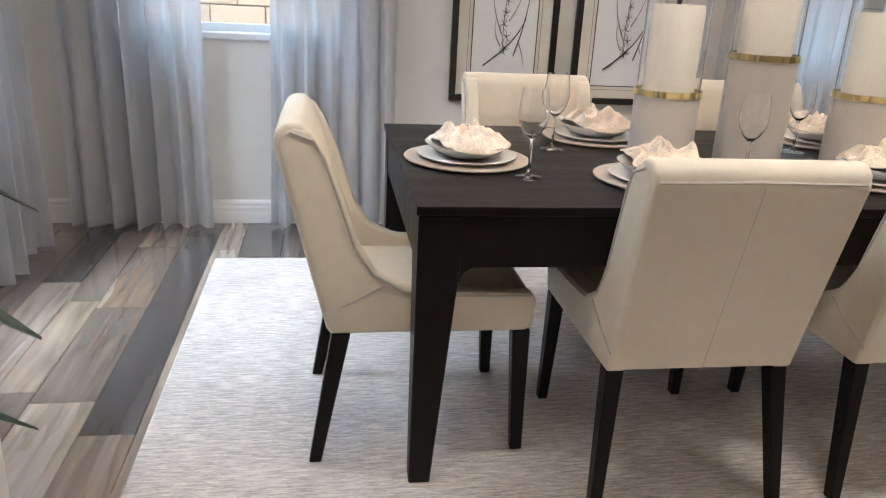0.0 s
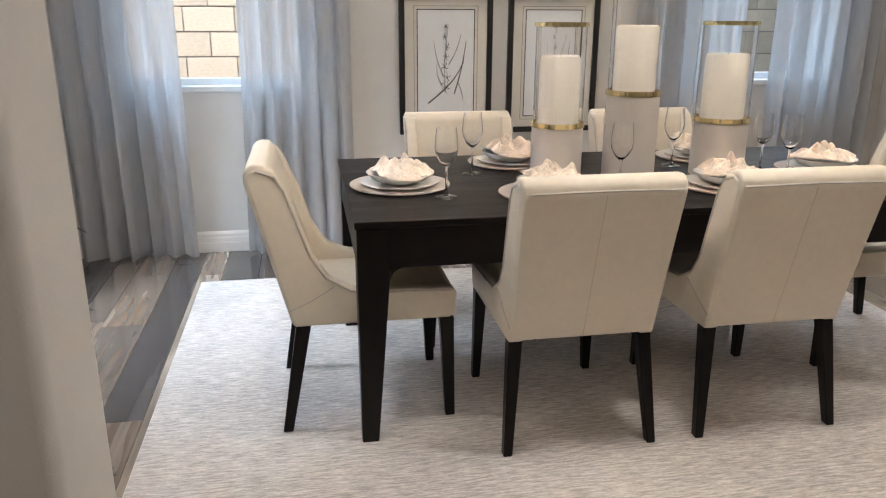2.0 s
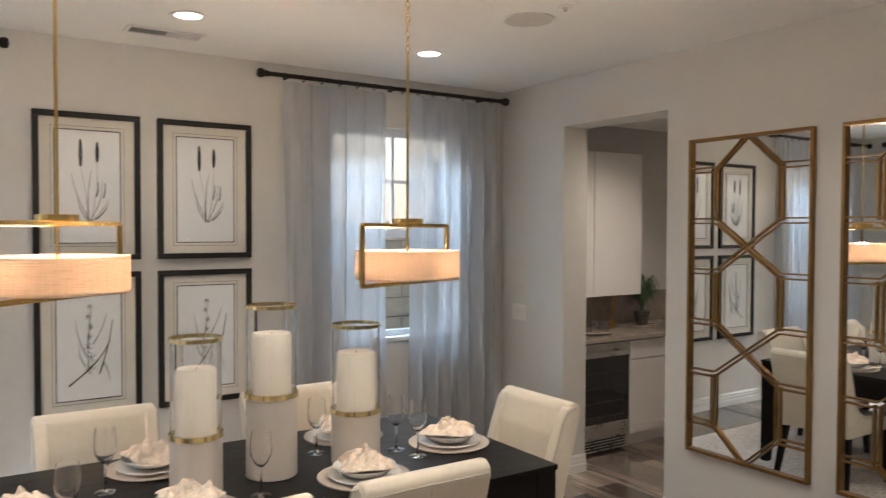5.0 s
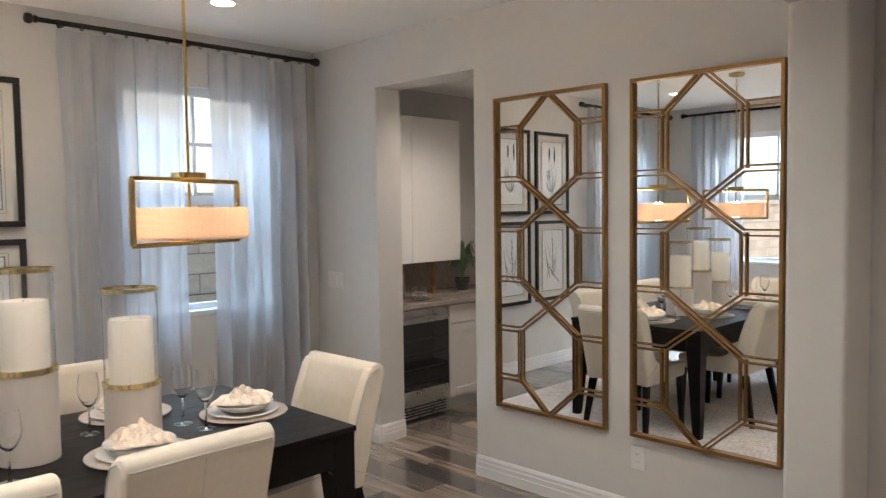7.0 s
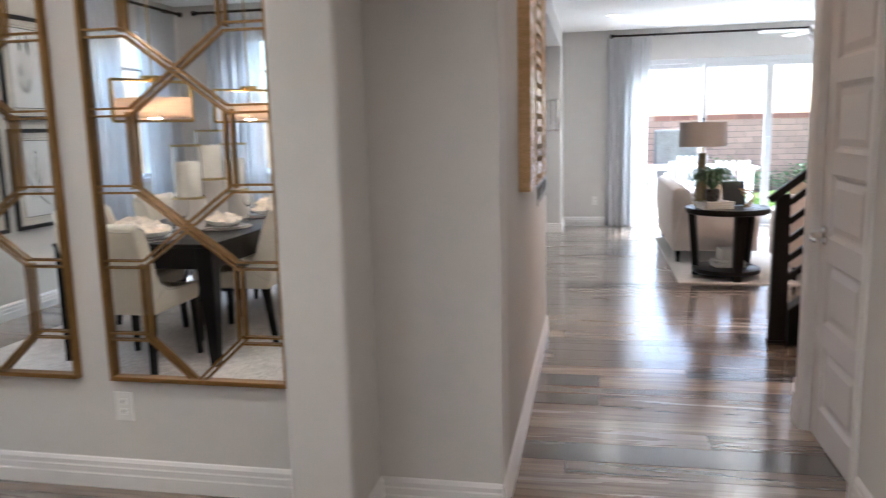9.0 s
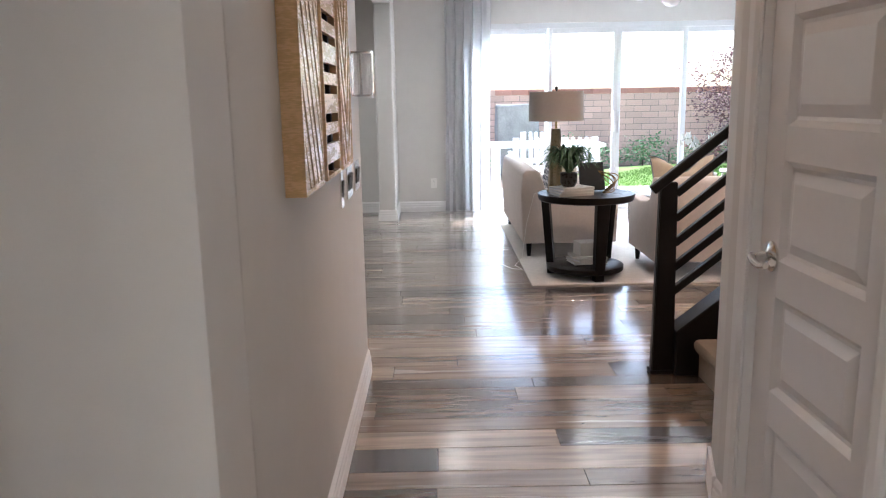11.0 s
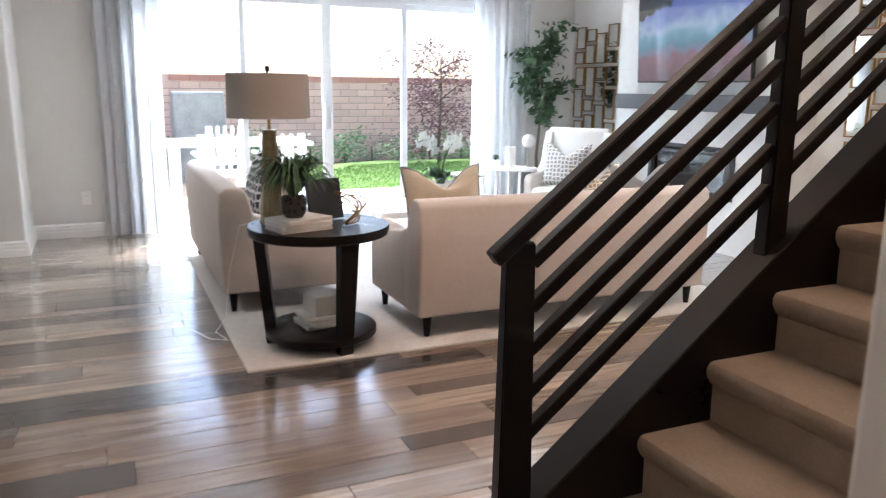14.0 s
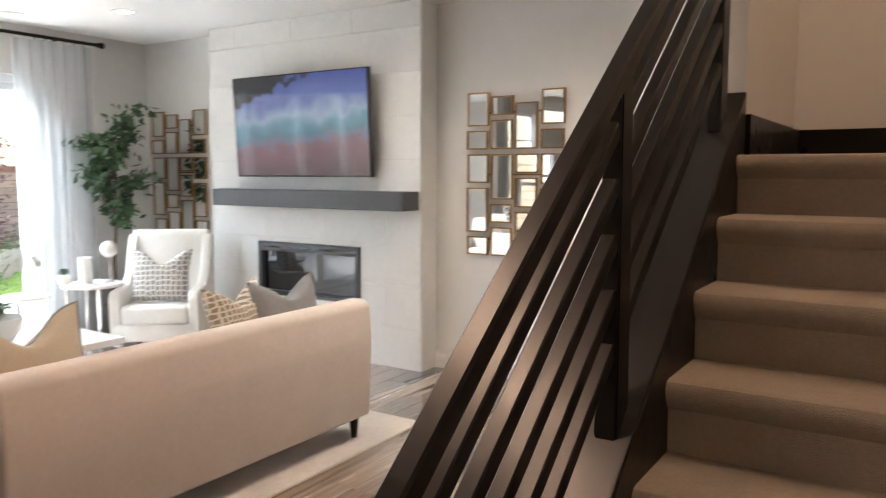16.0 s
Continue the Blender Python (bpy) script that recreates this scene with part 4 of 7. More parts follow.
for p in ((1.88, 3.78), (3.28, 3.80), (0.45, 3.78), (0.45, 1.9), (1.88, 1.9), (3.28, 1.9)):
    can_light(*p, ZC, 11 if p[1] > 3 else 22, (1.0, 0.92, 0.81))
for p in ((1.0, 0.0), (3.0, -0.2)):
    can_light(*p, ZC, 17 if p[0] < 2 else 25, (1.0, 0.86, 0.73))
for p in ((5.2, -0.2), (6.3, -0.2)):
    can_light(*p, ZL, 4.0, (1.0, 0.66, 0.45))
for p, w in (((9.6, -1.4), 14), ((11.6, -1.6), 3), ((9.6, -3.9), 22), ((11.4, -3.9), 4), ((11.1, -0.1), 8), ((9.2, 1.6), 30), ((11.2, 1.5), 26)):
    can_light(*p, ZL, w)
# two unseen ceiling lights, added to warm the sofa back, rails and south wall
can_light(7.65, -1.35, ZL, 40, (1.0, 0.66, 0.46), 0.07)
can_light(7.9, -3.7, ZL, 56, (1.0, 0.84, 0.70), 0.07)

sk = thing("ceiling_speaker", "round white recessed ceiling speaker grille", "ceiling speaker", m=pose(3.30, 2.91, ZC))
part("trim_ring", lathe([(0.118, -0.001), (0.13, -0.001), (0.131, -0.004), (0.128, -0.006), (0.119, -0.005), (0.118, -0.001)], 48), TRIM, sk, smooth=True)
part("grille", lathe([(0, -0.0045), (0.1175, -0.0045), (0.1175, -0.001), (0, -0.001)], 48), GRILLE, sk, "fine perforated grille")
vent = thing("ceiling_vent", "white metal louvred ceiling register", "vent", m=pose(1.87, 4.19, ZC))
fr = box(-0.20, 0.20, -0.075, -0.058, -0.008, -0.001)
box(-0.20, 0.20, 0.058, 0.075, -0.008, -0.001, bm=fr)
box(-0.20, -0.18, -0.058, 0.058, -0.008, -0.001, bm=fr)
box(0.18, 0.20, -0.058, 0.058, -0.008, -0.001, bm=fr)
part("frame", fr, TRIM, vent)
# black sheet put behind the slats for the shade inside the duct
part("backing", box(-0.18, 0.18, -0.058, 0.058, -0.003, -0.001), INK, vent)
for k in range(24):
    x = -0.172 + k * 0.015
    part("slat", moved(box(-0.001, 0.001, -0.056, 0.056, -0.005, 0.005), pose(x, 0, -0.007, 0, 35 if k < 12 else -35, 0)), TRIM, vent)
sk = thing("fire_sprinkler", "small white recessed fire sprinkler", "sprinkler", m=pose(3.29, 2.64, ZC))
part("plate", lathe([(0, -0.006), (0.035, -0.006), (0.038, -0.001), (0, -0.001)], 24), TRIM, sk, smooth=True)
part("head", cyl(0, 0, -0.022, -0.0065, 0.01, 12), CHROME, sk, smooth=True)


# ---------------- curtains ----------------
def curtain(name, label, along, at, u0, u1, z0, z1, folds, depth, material, group, seed=0, gather=0.75):
    """A hanging panel with soft folds, pinched at its head. along 'x' or 'y'."""
    rnd = random.Random(seed)
    ph = [rnd.uniform(0, 6.28) for _ in range(6)]
    own = bmesh.new()
    n, rows = folds * 14, 22
    grid = []
    for r in range(rows + 1):
        f = r / rows
        z = z0 + (z1 - z0) * f
        line = []
        for i in range(n + 1):
            s = i / n
            k = 1 - gather * 0.12 * math.sin(math.pi * min(1, f * 1.05)) * 0.5
            u = (u0 + u1) / 2 + (s - 0.5) * (u1 - u0) * k + 0.012 * math.sin(5 * s * 6.28 + ph[0] + f * 2)
            a = s * folds * 2 * math.pi + ph[1] + 0.5 * math.sin(2.2 * f + ph[2]) + 0.7 * math.sin(s * 7 + ph[3])
            amp = depth * (0.42 + 0.58 * (1 - f) ** 0.7) * (0.75 + 0.35 * math.sin(s * 9 + ph[4]))
            d = amp * (math.sin(a) + 0.25 * math.sin(2 * a + ph[5]))
            line.append(own.verts.new((u, at + d, z) if along == "x" else (at + d, u, z)))
        grid.append(line)
    for r in range(rows):
        for i in range(n):
            own.faces.new((grid[r][i], grid[r][i + 1], grid[r + 1][i + 1], grid[r + 1][i]))
    return tagged(obj(name, own, material, smooth=True), label, "curtain", group)


def rod(p, q, n_rings, spots):
    r = thing("curtain_rod", "dark bronze curtain rod with ball finials and rings", "curtain rod", "curtain rods")
    p, q = Vector(p), Vector(q)
    d = (q - p).normalized()
    part("pole", tube([p, q], 0.014, 14), BRONZE, r, smooth=True)
    turn = d.to_track_quat("Z", "Y").to_matrix().to_4x4()
    for e, s in ((p, -1), (q, 1)):
        own = lathe([(0, 0), (0.02, 0.002), (0.022, 0.012), (0.014, 0.018), (0.026, 0.03), (0.03, 0.045), (0.024, 0.062), (0, 0.07)], 18)
        moved(own, Matrix.Translation(e) @ (turn if s > 0 else turn @ pose(0, 0, 0, 180)))
        part("finial", own, BRONZE, r, smooth=True)
    for k in range(n_rings):
        c = p + (q - p) * spots[k]
        own = lathe([(0.021 + 0.003 * math.cos(a), 0.003 * math.sin(a)) for a in [i * math.pi / 3 for i in range(7)]], 18)
        moved(own, Matrix.Translation(c - Vector((0, 0, 0.006))) @ turn)
        part("ring", own, BRONZE, r, smooth=True)
    for f in (0.08, 0.5, 0.92):
        c = p + (q - p) * f
        side = Vector((0, 1, 0)) if abs(d.x) > 0.5 else Vector((1 if c.x > 5 else -1, 0, 0))
        part("bracket", bar(c + side * 0.012, c + side * 0.0985, 0.018), BRONZE, r)


D = "sheer grey-white linen drape hanging to the floor"
spots = [0.06 + 0.07 * k for k in range(7)] + [0.53 + 0.07 * k for k in range(7)]
rod((-0.68, NW - 0.1, 2.655), (1.10, NW - 0.1, 2.655), 14, spots)
rod((2.54, NW - 0.1, 2.66), (4.34, NW - 0.1, 2.66), 14, spots)
rod((WW + 0.1, 2.05, 2.655), (WW + 0.1, 4.25, 2.655), 14, spots)
CZ = 2.625
curtain("curtain", D, "x", NW - 0.1, -0.60, 0.08, 0.015, CZ, 6, 0.07, DRAPE, "dining drapes", 1)
curtain("curtain", D, "x", NW - 0.1, 0.37, 1.0, 0.015, CZ, 6, 0.07, DRAPE, "dining drapes", 2)
curtain("curtain", D, "x", NW - 0.1, 2.64, 3.38, 0.015, CZ, 6, 0.07, DRAPE, "dining drapes", 3)
curtain("curtain", D, "x", NW - 0.1, 3.55, 4.31, 0.015, CZ, 6, 0.07, DRAPE, "dining drapes", 4)
curtain("curtain", D, "y", WW + 0.14, 3.55, 4.2, 0.015, CZ, 6, 0.075, DRAPE, "dining drapes", 5)
curtain("curtain", D, "y", WW + 0.14, 2.15, 2.8, 0.015, CZ, 6, 0.075, DRAPE, "dining drapes", 6)
rod((LE - 0.1, -0.15, 2.53), (LE - 0.1, -4.36, 2.53), 12, [0.02 + 0.02 * k for k in range(6)] + [0.87 + 0.02 * k for k in range(6)])
curtain("curtain", "grey-white linen drape beside the sliding door", "y", LE - 0.1, -0.60, -0.05, 0.015, 2.5, 6, 0.06, LINEN, "living drapes", 7)
curtain("curtain", "white sheer drape beside the sliding door", "y", LE - 0.1, -4.3, -3.62, 0.015, 2.5, 7, 0.05, SHEERW, "living drapes", 8)


# ---------------- framed prints ----------------
def framed_print(x0, x1, z0, z1, seed, style):
    m = pose((x0 + x1) / 2, NW, (z0 + z1) / 2)
    w, h = (x1 - x0) / 2, (z1 - z0) / 2
    fp = thing("framed_print", "black-framed botanical ink print with wide cream mat", "picture", "framed prints on the wall", m)
    t = 0.032
    part("frame_rail", box(-w, w, -0.03, -0.001, h - t, h, 0.003), BLACKF, fp)
    part("frame_rail", box(-w, w, -0.03, -0.001, -h, -h + t, 0.003), BLACKF, fp)
    part("frame_stile", box(-w, -w + t, -0.03, -0.001, -h + t, h - t, 0.003), BLACKF, fp)
    part("frame_stile", box(w - t, w, -0.03, -0.001, -h + t, h - t, 0.003), BLACKF, fp)
    part("mat_board", box(-w + t, w - t, -0.012, -0.004, -h + t, h - t), MAT_B, fp)
    iw, ih = w * 0.62, h * 0.77
    part("print_sheet", box(-iw, iw, -0.0135, -0.0122, -ih, ih), PAPER, fp, "pale paper sheet")
    for g, k, dark in ((0.0, 0.005, True), (0.018, 0.0025, False)):
        c, d = iw + g, ih + g
        own = box(-c, c, -0.0148, -0.0122, d - k, d)
        box(-c, c, -0.0148, -0.0122, -d, -d + k, bm=own)
        box(-c, -c + k, -0.0148, -0.0122, -d + k, d - k, bm=own), box(c - k, c, -0.0148, -0.0122, -d + k, d - k, bm=own)
        part("fillet_line", own, INK if dark else mat_line, fp, "fine dark ruled line")
    rnd = random.Random(seed)
    y = -0.0155
    stems, wash = bmesh.new(), bmesh.new()

    def stroke(bm, pts, r, taper=0.4):
        tube([(u * iw, y, v * ih) for u, v in pts], r * 1.6, 5, bm=bm, taper=taper)

    def curve(u0, v0, u1, v1, bend):
        return [(u0 + (u1 - u0) * f + bend * math.sin(math.pi * f), v0 + (v1 - v0) * f) for f in [i / 7 for i in range(8)]]

    if style == "lavender":
        for u, top, low in ((-0.22, 0.80, 0.36), (0.28, 0.76, 0.44)):
            stroke(wash, curve(0.02 + u * 0.2, -0.62, u, low, 0.06), 0.0011)
            for j in range(15):
                f = j / 14
                v, half = low + (top - low) * f, 0.055 * math.sin(math.pi * (0.15 + 0.8 * f))
                for sgn in (-1, 1):
                    stroke(stems, [(u, v), (u + sgn * half, v + 0.035)], 0.0036, 0.5)
        for u0, v0, u1, v1, bd in ((0.05, -0.6, -0.5, 0.22, -0.08), (0.05, -0.6, 0.42, 0.12, 0.12), (0.02, -0.6, 0.1, 0.3, -0.06), (0.08, -0.62, 0.62, -0.22, 0.05), (0.0, -0.6, -0.3, -0.1, -0.12)):
            stroke(wash, curve(u0, v0, u1, v1, bd), 0.0022, 0.3)
        for u0, v0, u1, v1, bd in ((0.22, -0.58, 0.60, -0.30, 0.06), (0.25, -0.18, 0.3, 0.10, 0.03), (0.46, -0.2, 0.50, 0.08, 0.03)):
            stroke(stems, curve(u0, v0, u1, v1, bd), 0.0026, 0.4)
    else:
        stroke(stems, curve(-0.62, -0.72, 0.62, 0.05, 0.18), 0.0026, 0.6)
        stroke(stems, curve(0.30, -0.55, 0.70, 0.42, 0.05), 0.0022, 0.5)
        stroke(wash, curve(-0.05, -0.5, 0.08, 0.72, -0.05), 0.0016, 0.5)
        for u0, v0, u1, v1, bd in ((-0.1, -0.2, -0.42, 0.45, -0.06), (0.1, 0.0, 0.52, 0.55, 0.06), (-0.12, -0.4, -0.30, 0.02, -0.08), (0.4, -0.3, 0.62, -0.7, 0.04)):
            stroke(wash, curve(u0, v0, u1, v1, bd), 0.0024, 0.3)
        for j in range(7):
            v = -0.42 + 0.185 * j
            u, r = 0.05 * math.sin(2.1 * j), 0.17 - 0.018 * j
            for p_ in range(5):
                a = 2 * math.pi * p_ / 5 + 0.6 * j
                m_ = (u + r * 0.7 * math.cos(a - 0.4), v + r * 0.5 * math.sin(a - 0.4))
                stroke(wash if p_ % 2 else stems, [(u, v), m_, (u + r * math.cos(a), v + r * 0.75 * math.sin(a))], 0.0016, 0.5)
    part("ink_drawing", stems, INK, fp, "fine botanical ink strokes")
    part("pencil_wash", wash, mat_line, fp, "soft grey pencil strokes")
    g = part("glazing", box(-w + t, w - t, -0.021, -0.019, -h + t, h - t), PANE_F, fp, "clear picture glass")
    g.visible_shadow = False


PANE_F = clear_glass("picture_glass", ior=1.25)
mat_line = mat("ruled_line_grey", (0.20, 0.195, 0.19), 0.7)
framed_print(1.27, 1.815, 1.535, 2.345, 2, "lavender")
framed_print(1.908, 2.462, 1.535, 2.345, 4, "lavender")
framed_print(1.27, 1.815, 0.67, 1.468, 3, "orchid")
framed_print(1.908, 2.462, 0.67, 1.468, 5, "orchid")


# ---------------- lattice mirrors ----------------
def lattice_mirror(y0, y1, z0, z1):
    m = thing("lattice_mirror", "tall mirror with antique gold frame and crossed lattice bars", "mirror", "lattice mirrors", pose(EW, (y0 + y1) / 2, (z0 + z1) / 2))
    w, h = (y1 - y0) / 2, (z1 - z0) / 2
    part("mirror_glass", box(-0.012, -0.006, -w + 0.015, w - 0.015, -h + 0.015, h - 0.015), MIRROR, m, "silver mirror glass")
    part("backing", box(-0.005, -0.001, -w + 0.012, w - 0.012, -h + 0.012, h - 0.012), BLACKF, m)
    part("frame_rail", box(-0.035, -0.001, -w, w, h - 0.018, h, 0.003), AGOLD, m)
    part("frame_rail", box(-0.035, -0.001, -w, w, -h, -h + 0.018, 0.003), AGOLD, m)
    part("frame_stile", box(-0.035, -0.001, -w, -w + 0.018, -h + 0.018, h - 0.018, 0.003), AGOLD, m)
    part("frame_stile", box(-0.035, -0.001, w - 0.018, w, -h + 0.018, h - 0.018, 0.003), AGOLD, m)
    t, g, x = 0.0075, 0.013, -0.022
    H = 2 * h
    Y = w * 0.52
    segs = [(0.10, 0.26), (0.42, 0.58), (0.74, 0.90)]
    for a, b in segs:
        za, zb = h - a * H, h - b * H
        for s in (-1, 1):
            for o in (-g, g):
                part("lattice_bar", bar((x, s * Y + o, zb), (x, s * Y + o, za), t), AGOLD, m)
            for z in (za, zb):
                for o in (-g, g):
                    part("lattice_bar", bar((x, s * (w - 0.018), z + o), (x, s * Y, z + o), t), AGOLD, m)
    for a, b in ((0.26, 0.42), (0.58, 0.74)):
        for s in (-1, 1):
            for o in (-g, g):
                part("lattice_bar", bar((x + 0.002 * s, -s * Y, h - a * H + o), (x + 0.002 * s, s * Y, h - b * H + o), t), AGOLD, m)
    for zc, zo in ((h - 0.02, h - 0.10 * H), (-h + 0.02, -h + 0.10 * H)):
        for s in (-1, 1):
            for o in (-g, g):
                part("lattice_bar", bar((x + 0.002 * s, s * 0.02 + o, zc), (x + 0.002 * s, s * Y + o, zo), t), AGOLD, m)
    return m


lattice_mirror(2.086, 2.823, 0.457, 2.223)
lattice_mirror(1.207, 1.945, 0.457, 2.223)


def wall_plate(name, m, w, h, gangs, label, material, kind):
    p = thing(name, label, "switch" if "switch" in name else "outlet", "", m)
    part("plate", box(-w / 2, w / 2, -0.006, -0.0005, -h / 2, h / 2, 0.002), material, p)
    for k in range(gangs):
        c = (k - (gangs - 1) / 2) * 0.046
        if kind == "rocker":
            # on nickel plates the rocker's dark colour also stands for dark reflections
            part("rocker", moved(box(-0.016, 0.016, -0.005, 0.001, -0.033, 0.033, 0.001), pose(c, -0.0055, 0, 4)), BRONZE if material is CHROME else material, p)
        else:
            for s in (-1, 1):
                part("socket", box(c - 0.014, c + 0.014, -0.0075, -0.005, s * 0.02 - 0.013, s * 0.02 + 0.013, 0.003), material, p)
                for o in (-0.006, 0.006):
                    part("slot", box(c + o - 0.001, c + o + 0.001, -0.0079, -0.0076, s * 0.02 - 0.004, s * 0.02 + 0.005), INK, p)
    return p


wall_plate("light_switch", pose(EW, 4.36, 1.10, 0, 0, -90), 0.165, 0.118, 3, "white three-gang rocker switch plate on the wall", PLASTIC, "rocker")
wall_plate("power_outlet", pose(EW, 1.915, 0.345, 0, 0, -90), 0.075, 0.118, 1, "white duplex power outlet on the wall", PLASTIC, "duplex")
wall_plate("power_outlet", pose(LE, 0.10, 0.345, 0, 0, -90), 0.075, 0.118, 1, "white duplex power outlet on the wall", PLASTIC, "duplex")
wall_plate("power_outlet", pose(LE, 1.15, 0.345, 0, 0, -90), 0.075, 0.118, 1, "white duplex power outlet on the wall", PLASTIC, "duplex")


# ---------------- hallway ----------------
# panel door with its casing
dr = thing("door_1", "white five-panel interior door, closed, with nickel lever", "door")
dr["kind"] = "structure"
DX0, DX1, DZ = DOOR[0] + 0.004, DOOR[1] - 0.004, 2.035
YF = HS - 0.028
PZ = [(0.15, 0.43), (0.53, 0.80), (0.90, 1.17), (1.26, 1.54), (1.63, 1.90)]
stile = 0.115
own = box(DX0, DX0 + stile, YF - 0.035, YF, 0.008, DZ, 0.002, 1)
box(DX1 - stile, DX1, YF - 0.035, YF, 0.008, DZ, 0.002, 1, bm=own)
zs = [0.008] + [z for p in PZ for z in p] + [DZ]
for k in range(0, len(zs), 2):
    box(DX0 + stile - 0.001, DX1 - stile + 0.001, YF - 0.034, YF - 0.0006, zs[k], zs[k + 1], bm=own)
leaf = part("door_leaf", own, DOORW, dr)
for a, b in PZ:
    own = bmesh.new()
    x0, x1 = DX0 + stile, DX1 - stile
    rings = []
    for g, d in ((0.0, 0.0), (0.016, 0.015), (0.026, 0.016), (0.056, 0.004)):
        rings.append([own.verts.new((x, YF - d - 0.0008, z)) for x, z in ((x0 + g, a + g), (x1 - g, a + g), (x1 - g, b - g), (x0 + g, b - g))])
    for r, s in zip(rings, rings[1:]):
        for i in range(4):
            own.faces.new((r[i], r[(i + 1) % 4], s[(i + 1) % 4], s[i]))
    own.faces.new(rings[-1])
    part("panel", own, DOORW, leaf)
lv = part("lever_handle", moved(lathe([(0, 0), (0.043, 0), (0.043, 0.006), (0.034, 0.012), (0.014, 0.015), (0.013, 0.056), (0, 0.056)], 32), pose(5.335, YF, 0.905, -90)), CHROME, leaf, "polished nickel lever handle", smooth=True)
part("lever", tube([(5.335, YF + 0.048, 0.905), (5.325, YF + 0.060, 0.906), (5.305, YF + 0.062, 0.897), (5.278, YF + 0.058, 0.892), (5.252, YF + 0.052, 0.898)], 0.0115, 12, taper=0.8), CHROME, lv, smooth=True)
part("latch_plate", box(DX1 - 0.002, DX1 + 0.002, YF - 0.03, YF - 0.006, 0.89, 0.96), CHROME, leaf)
for z in (0.28, 1.02, 1.77):
    part("hinge", cyl(DX0 - 0.002, YF + 0.006, z - 0.05, z + 0.05, 0.006, 10), CHROME, leaf)
CAS = [(0, 0), (0.062, 0), (0.062, 0.012), (0.05, 0.018), (0.02, 0.016), (0.008, 0.01), (0, 0.008)]
for name, x, s in (("jamb_casing", DOOR[0], -1), ("jamb_casing", DOOR[1], 1)):
    own = prism([(x + s * u, HS + 0.0005 + v) for u, v in CAS], 0.002, 2.04, "z")
    part(name, own, TRIM, dr)
part("head_casing", prism([(HS + 0.0005 + v, 2.04 + u) for u, v in CAS], DOOR[0] - 0.062, DOOR[1] + 0.062, "x"), TRIM, dr)
own = box(DOOR[0] - 0.0, DOOR[0] + 0.004, HS - 0.119, HS, 0.0, 2.04)
box(DOOR[1] - 0.004, DOOR[1], HS - 0.119, HS, 0.0, 2.04, bm=own)
box(DOOR[0] + 0.004, DOOR[1] - 0.004, HS - 0.119, HS, 2.036, 2.04, bm=own)
part("jamb", own, TRIM, dr)

cv = thing("canvas_painting", "large pale blue-grey abstract canvas on the wall", "painting", m=pose(3.905, HS, 1.38))
CANV = mat("abstract_canvas_paint", (0.42, 0.43, 0.45), 0.7, vary=0.35, scale=2.2, bump=0.3, bscale=160)
part("canvas", box(-0.45, 0.45, 0.004, 0.038, -0.8, 0.8, 0.004, 2), CANV, cv)
part("stretcher", box(-0.44, 0.44, 0.0005, 0.0035, -0.79, 0.79), LIGHTW, cv)


def slat_panel(x0, x1, z0, z1, style):
    p = thing("wood_wall_panel", "light wood slat wall art in a " + style + " pattern over dark backing", "wall art", "wooden wall art", pose((x0 + x1) / 2, HN, (z0 + z1) / 2))
    w, h = (x1 - x0) / 2, (z1 - z0) / 2
    part("back_board", box(-w + 0.012, w - 0.012, -0.012, -0.001, -h + 0.012, h - 0.012), DARKBACK, p, "dark stained back board")
    for a in (box(-w, -w + 0.013, -0.052, -0.001, -h, h), box(w - 0.013, w, -0.052, -0.001, -h, h),
              box(-w + 0.013, w - 0.013, -0.052, -0.001, -h, -h + 0.013), box(-w + 0.013, w - 0.013, -0.052, -0.001, h - 0.013, h)):
        part("frame_board", a, LIGHTW, p)
    W2, H2 = w - 0.0135, h - 0.0135

    def slat(outline):
        own = bmesh.new()
        pts = outline
        for lo_hi, keep in (((0, -W2), 1), ((0, W2), -1), ((1, -H2), 1), ((1, H2), -1)):
            ax, v = lo_hi
            out = []
            for i in range(len(pts)):
                a, b = pts[i], pts[(i + 1) % len(pts)]
                ia, ib = (a[ax] - v) * keep >= 0, (b[ax] - v) * keep >= 0
                if ia:
                    out.append(a)
                if ia != ib:
                    f = (v - a[ax]) / (b[ax] - a[ax])
                    out.append((a[0] + f * (b[0] - a[0]), a[1] + f * (b[1] - a[1])))
            pts = out
            if len(pts) < 3:
                own.free()
                return
        own.free()
        part("slat", prism(pts, -0.051, -0.038, "y"), LIGHTW, p)

    if style == "stripe":
        z, k = -H2 + 0.032, 0
        while z < H2:
            t = 0.034 if k % 2 else 0.056
            slat([(-W2, z), (W2, z), (W2, z + t), (-W2, z + t)])
            z += t + 0.027
            k += 1
        for x in (-W2 * 0.55, W2 * 0.55):
            part("batten", box(x - 0.016, x + 0.016, -0.0375, -0.0125, -H2, H2), DARKBACK, p, "dark upright batten")
    elif style == "chevron":
        for k in range(-5, 14):
            z = -H2 + k * 0.152 + 0.02
            for s in (-1, 1):
                o = [(0, z), (s * W2, z + W2 * 2.0), (s * W2, z + W2 * 2.0 + 0.074), (0, z + 0.074)]
                slat(o if s > 0 else o[::-1])
    else:
        for k in range(-8, 16):
            z = -H2 + k * 0.135 - 0.05
            t = 0.082 if k % 2 else 0.108
            slat([(-W2, z + W2 * 4.4), (W2, z), (W2, z + t), (-W2, z + W2 * 4.4 + t)])


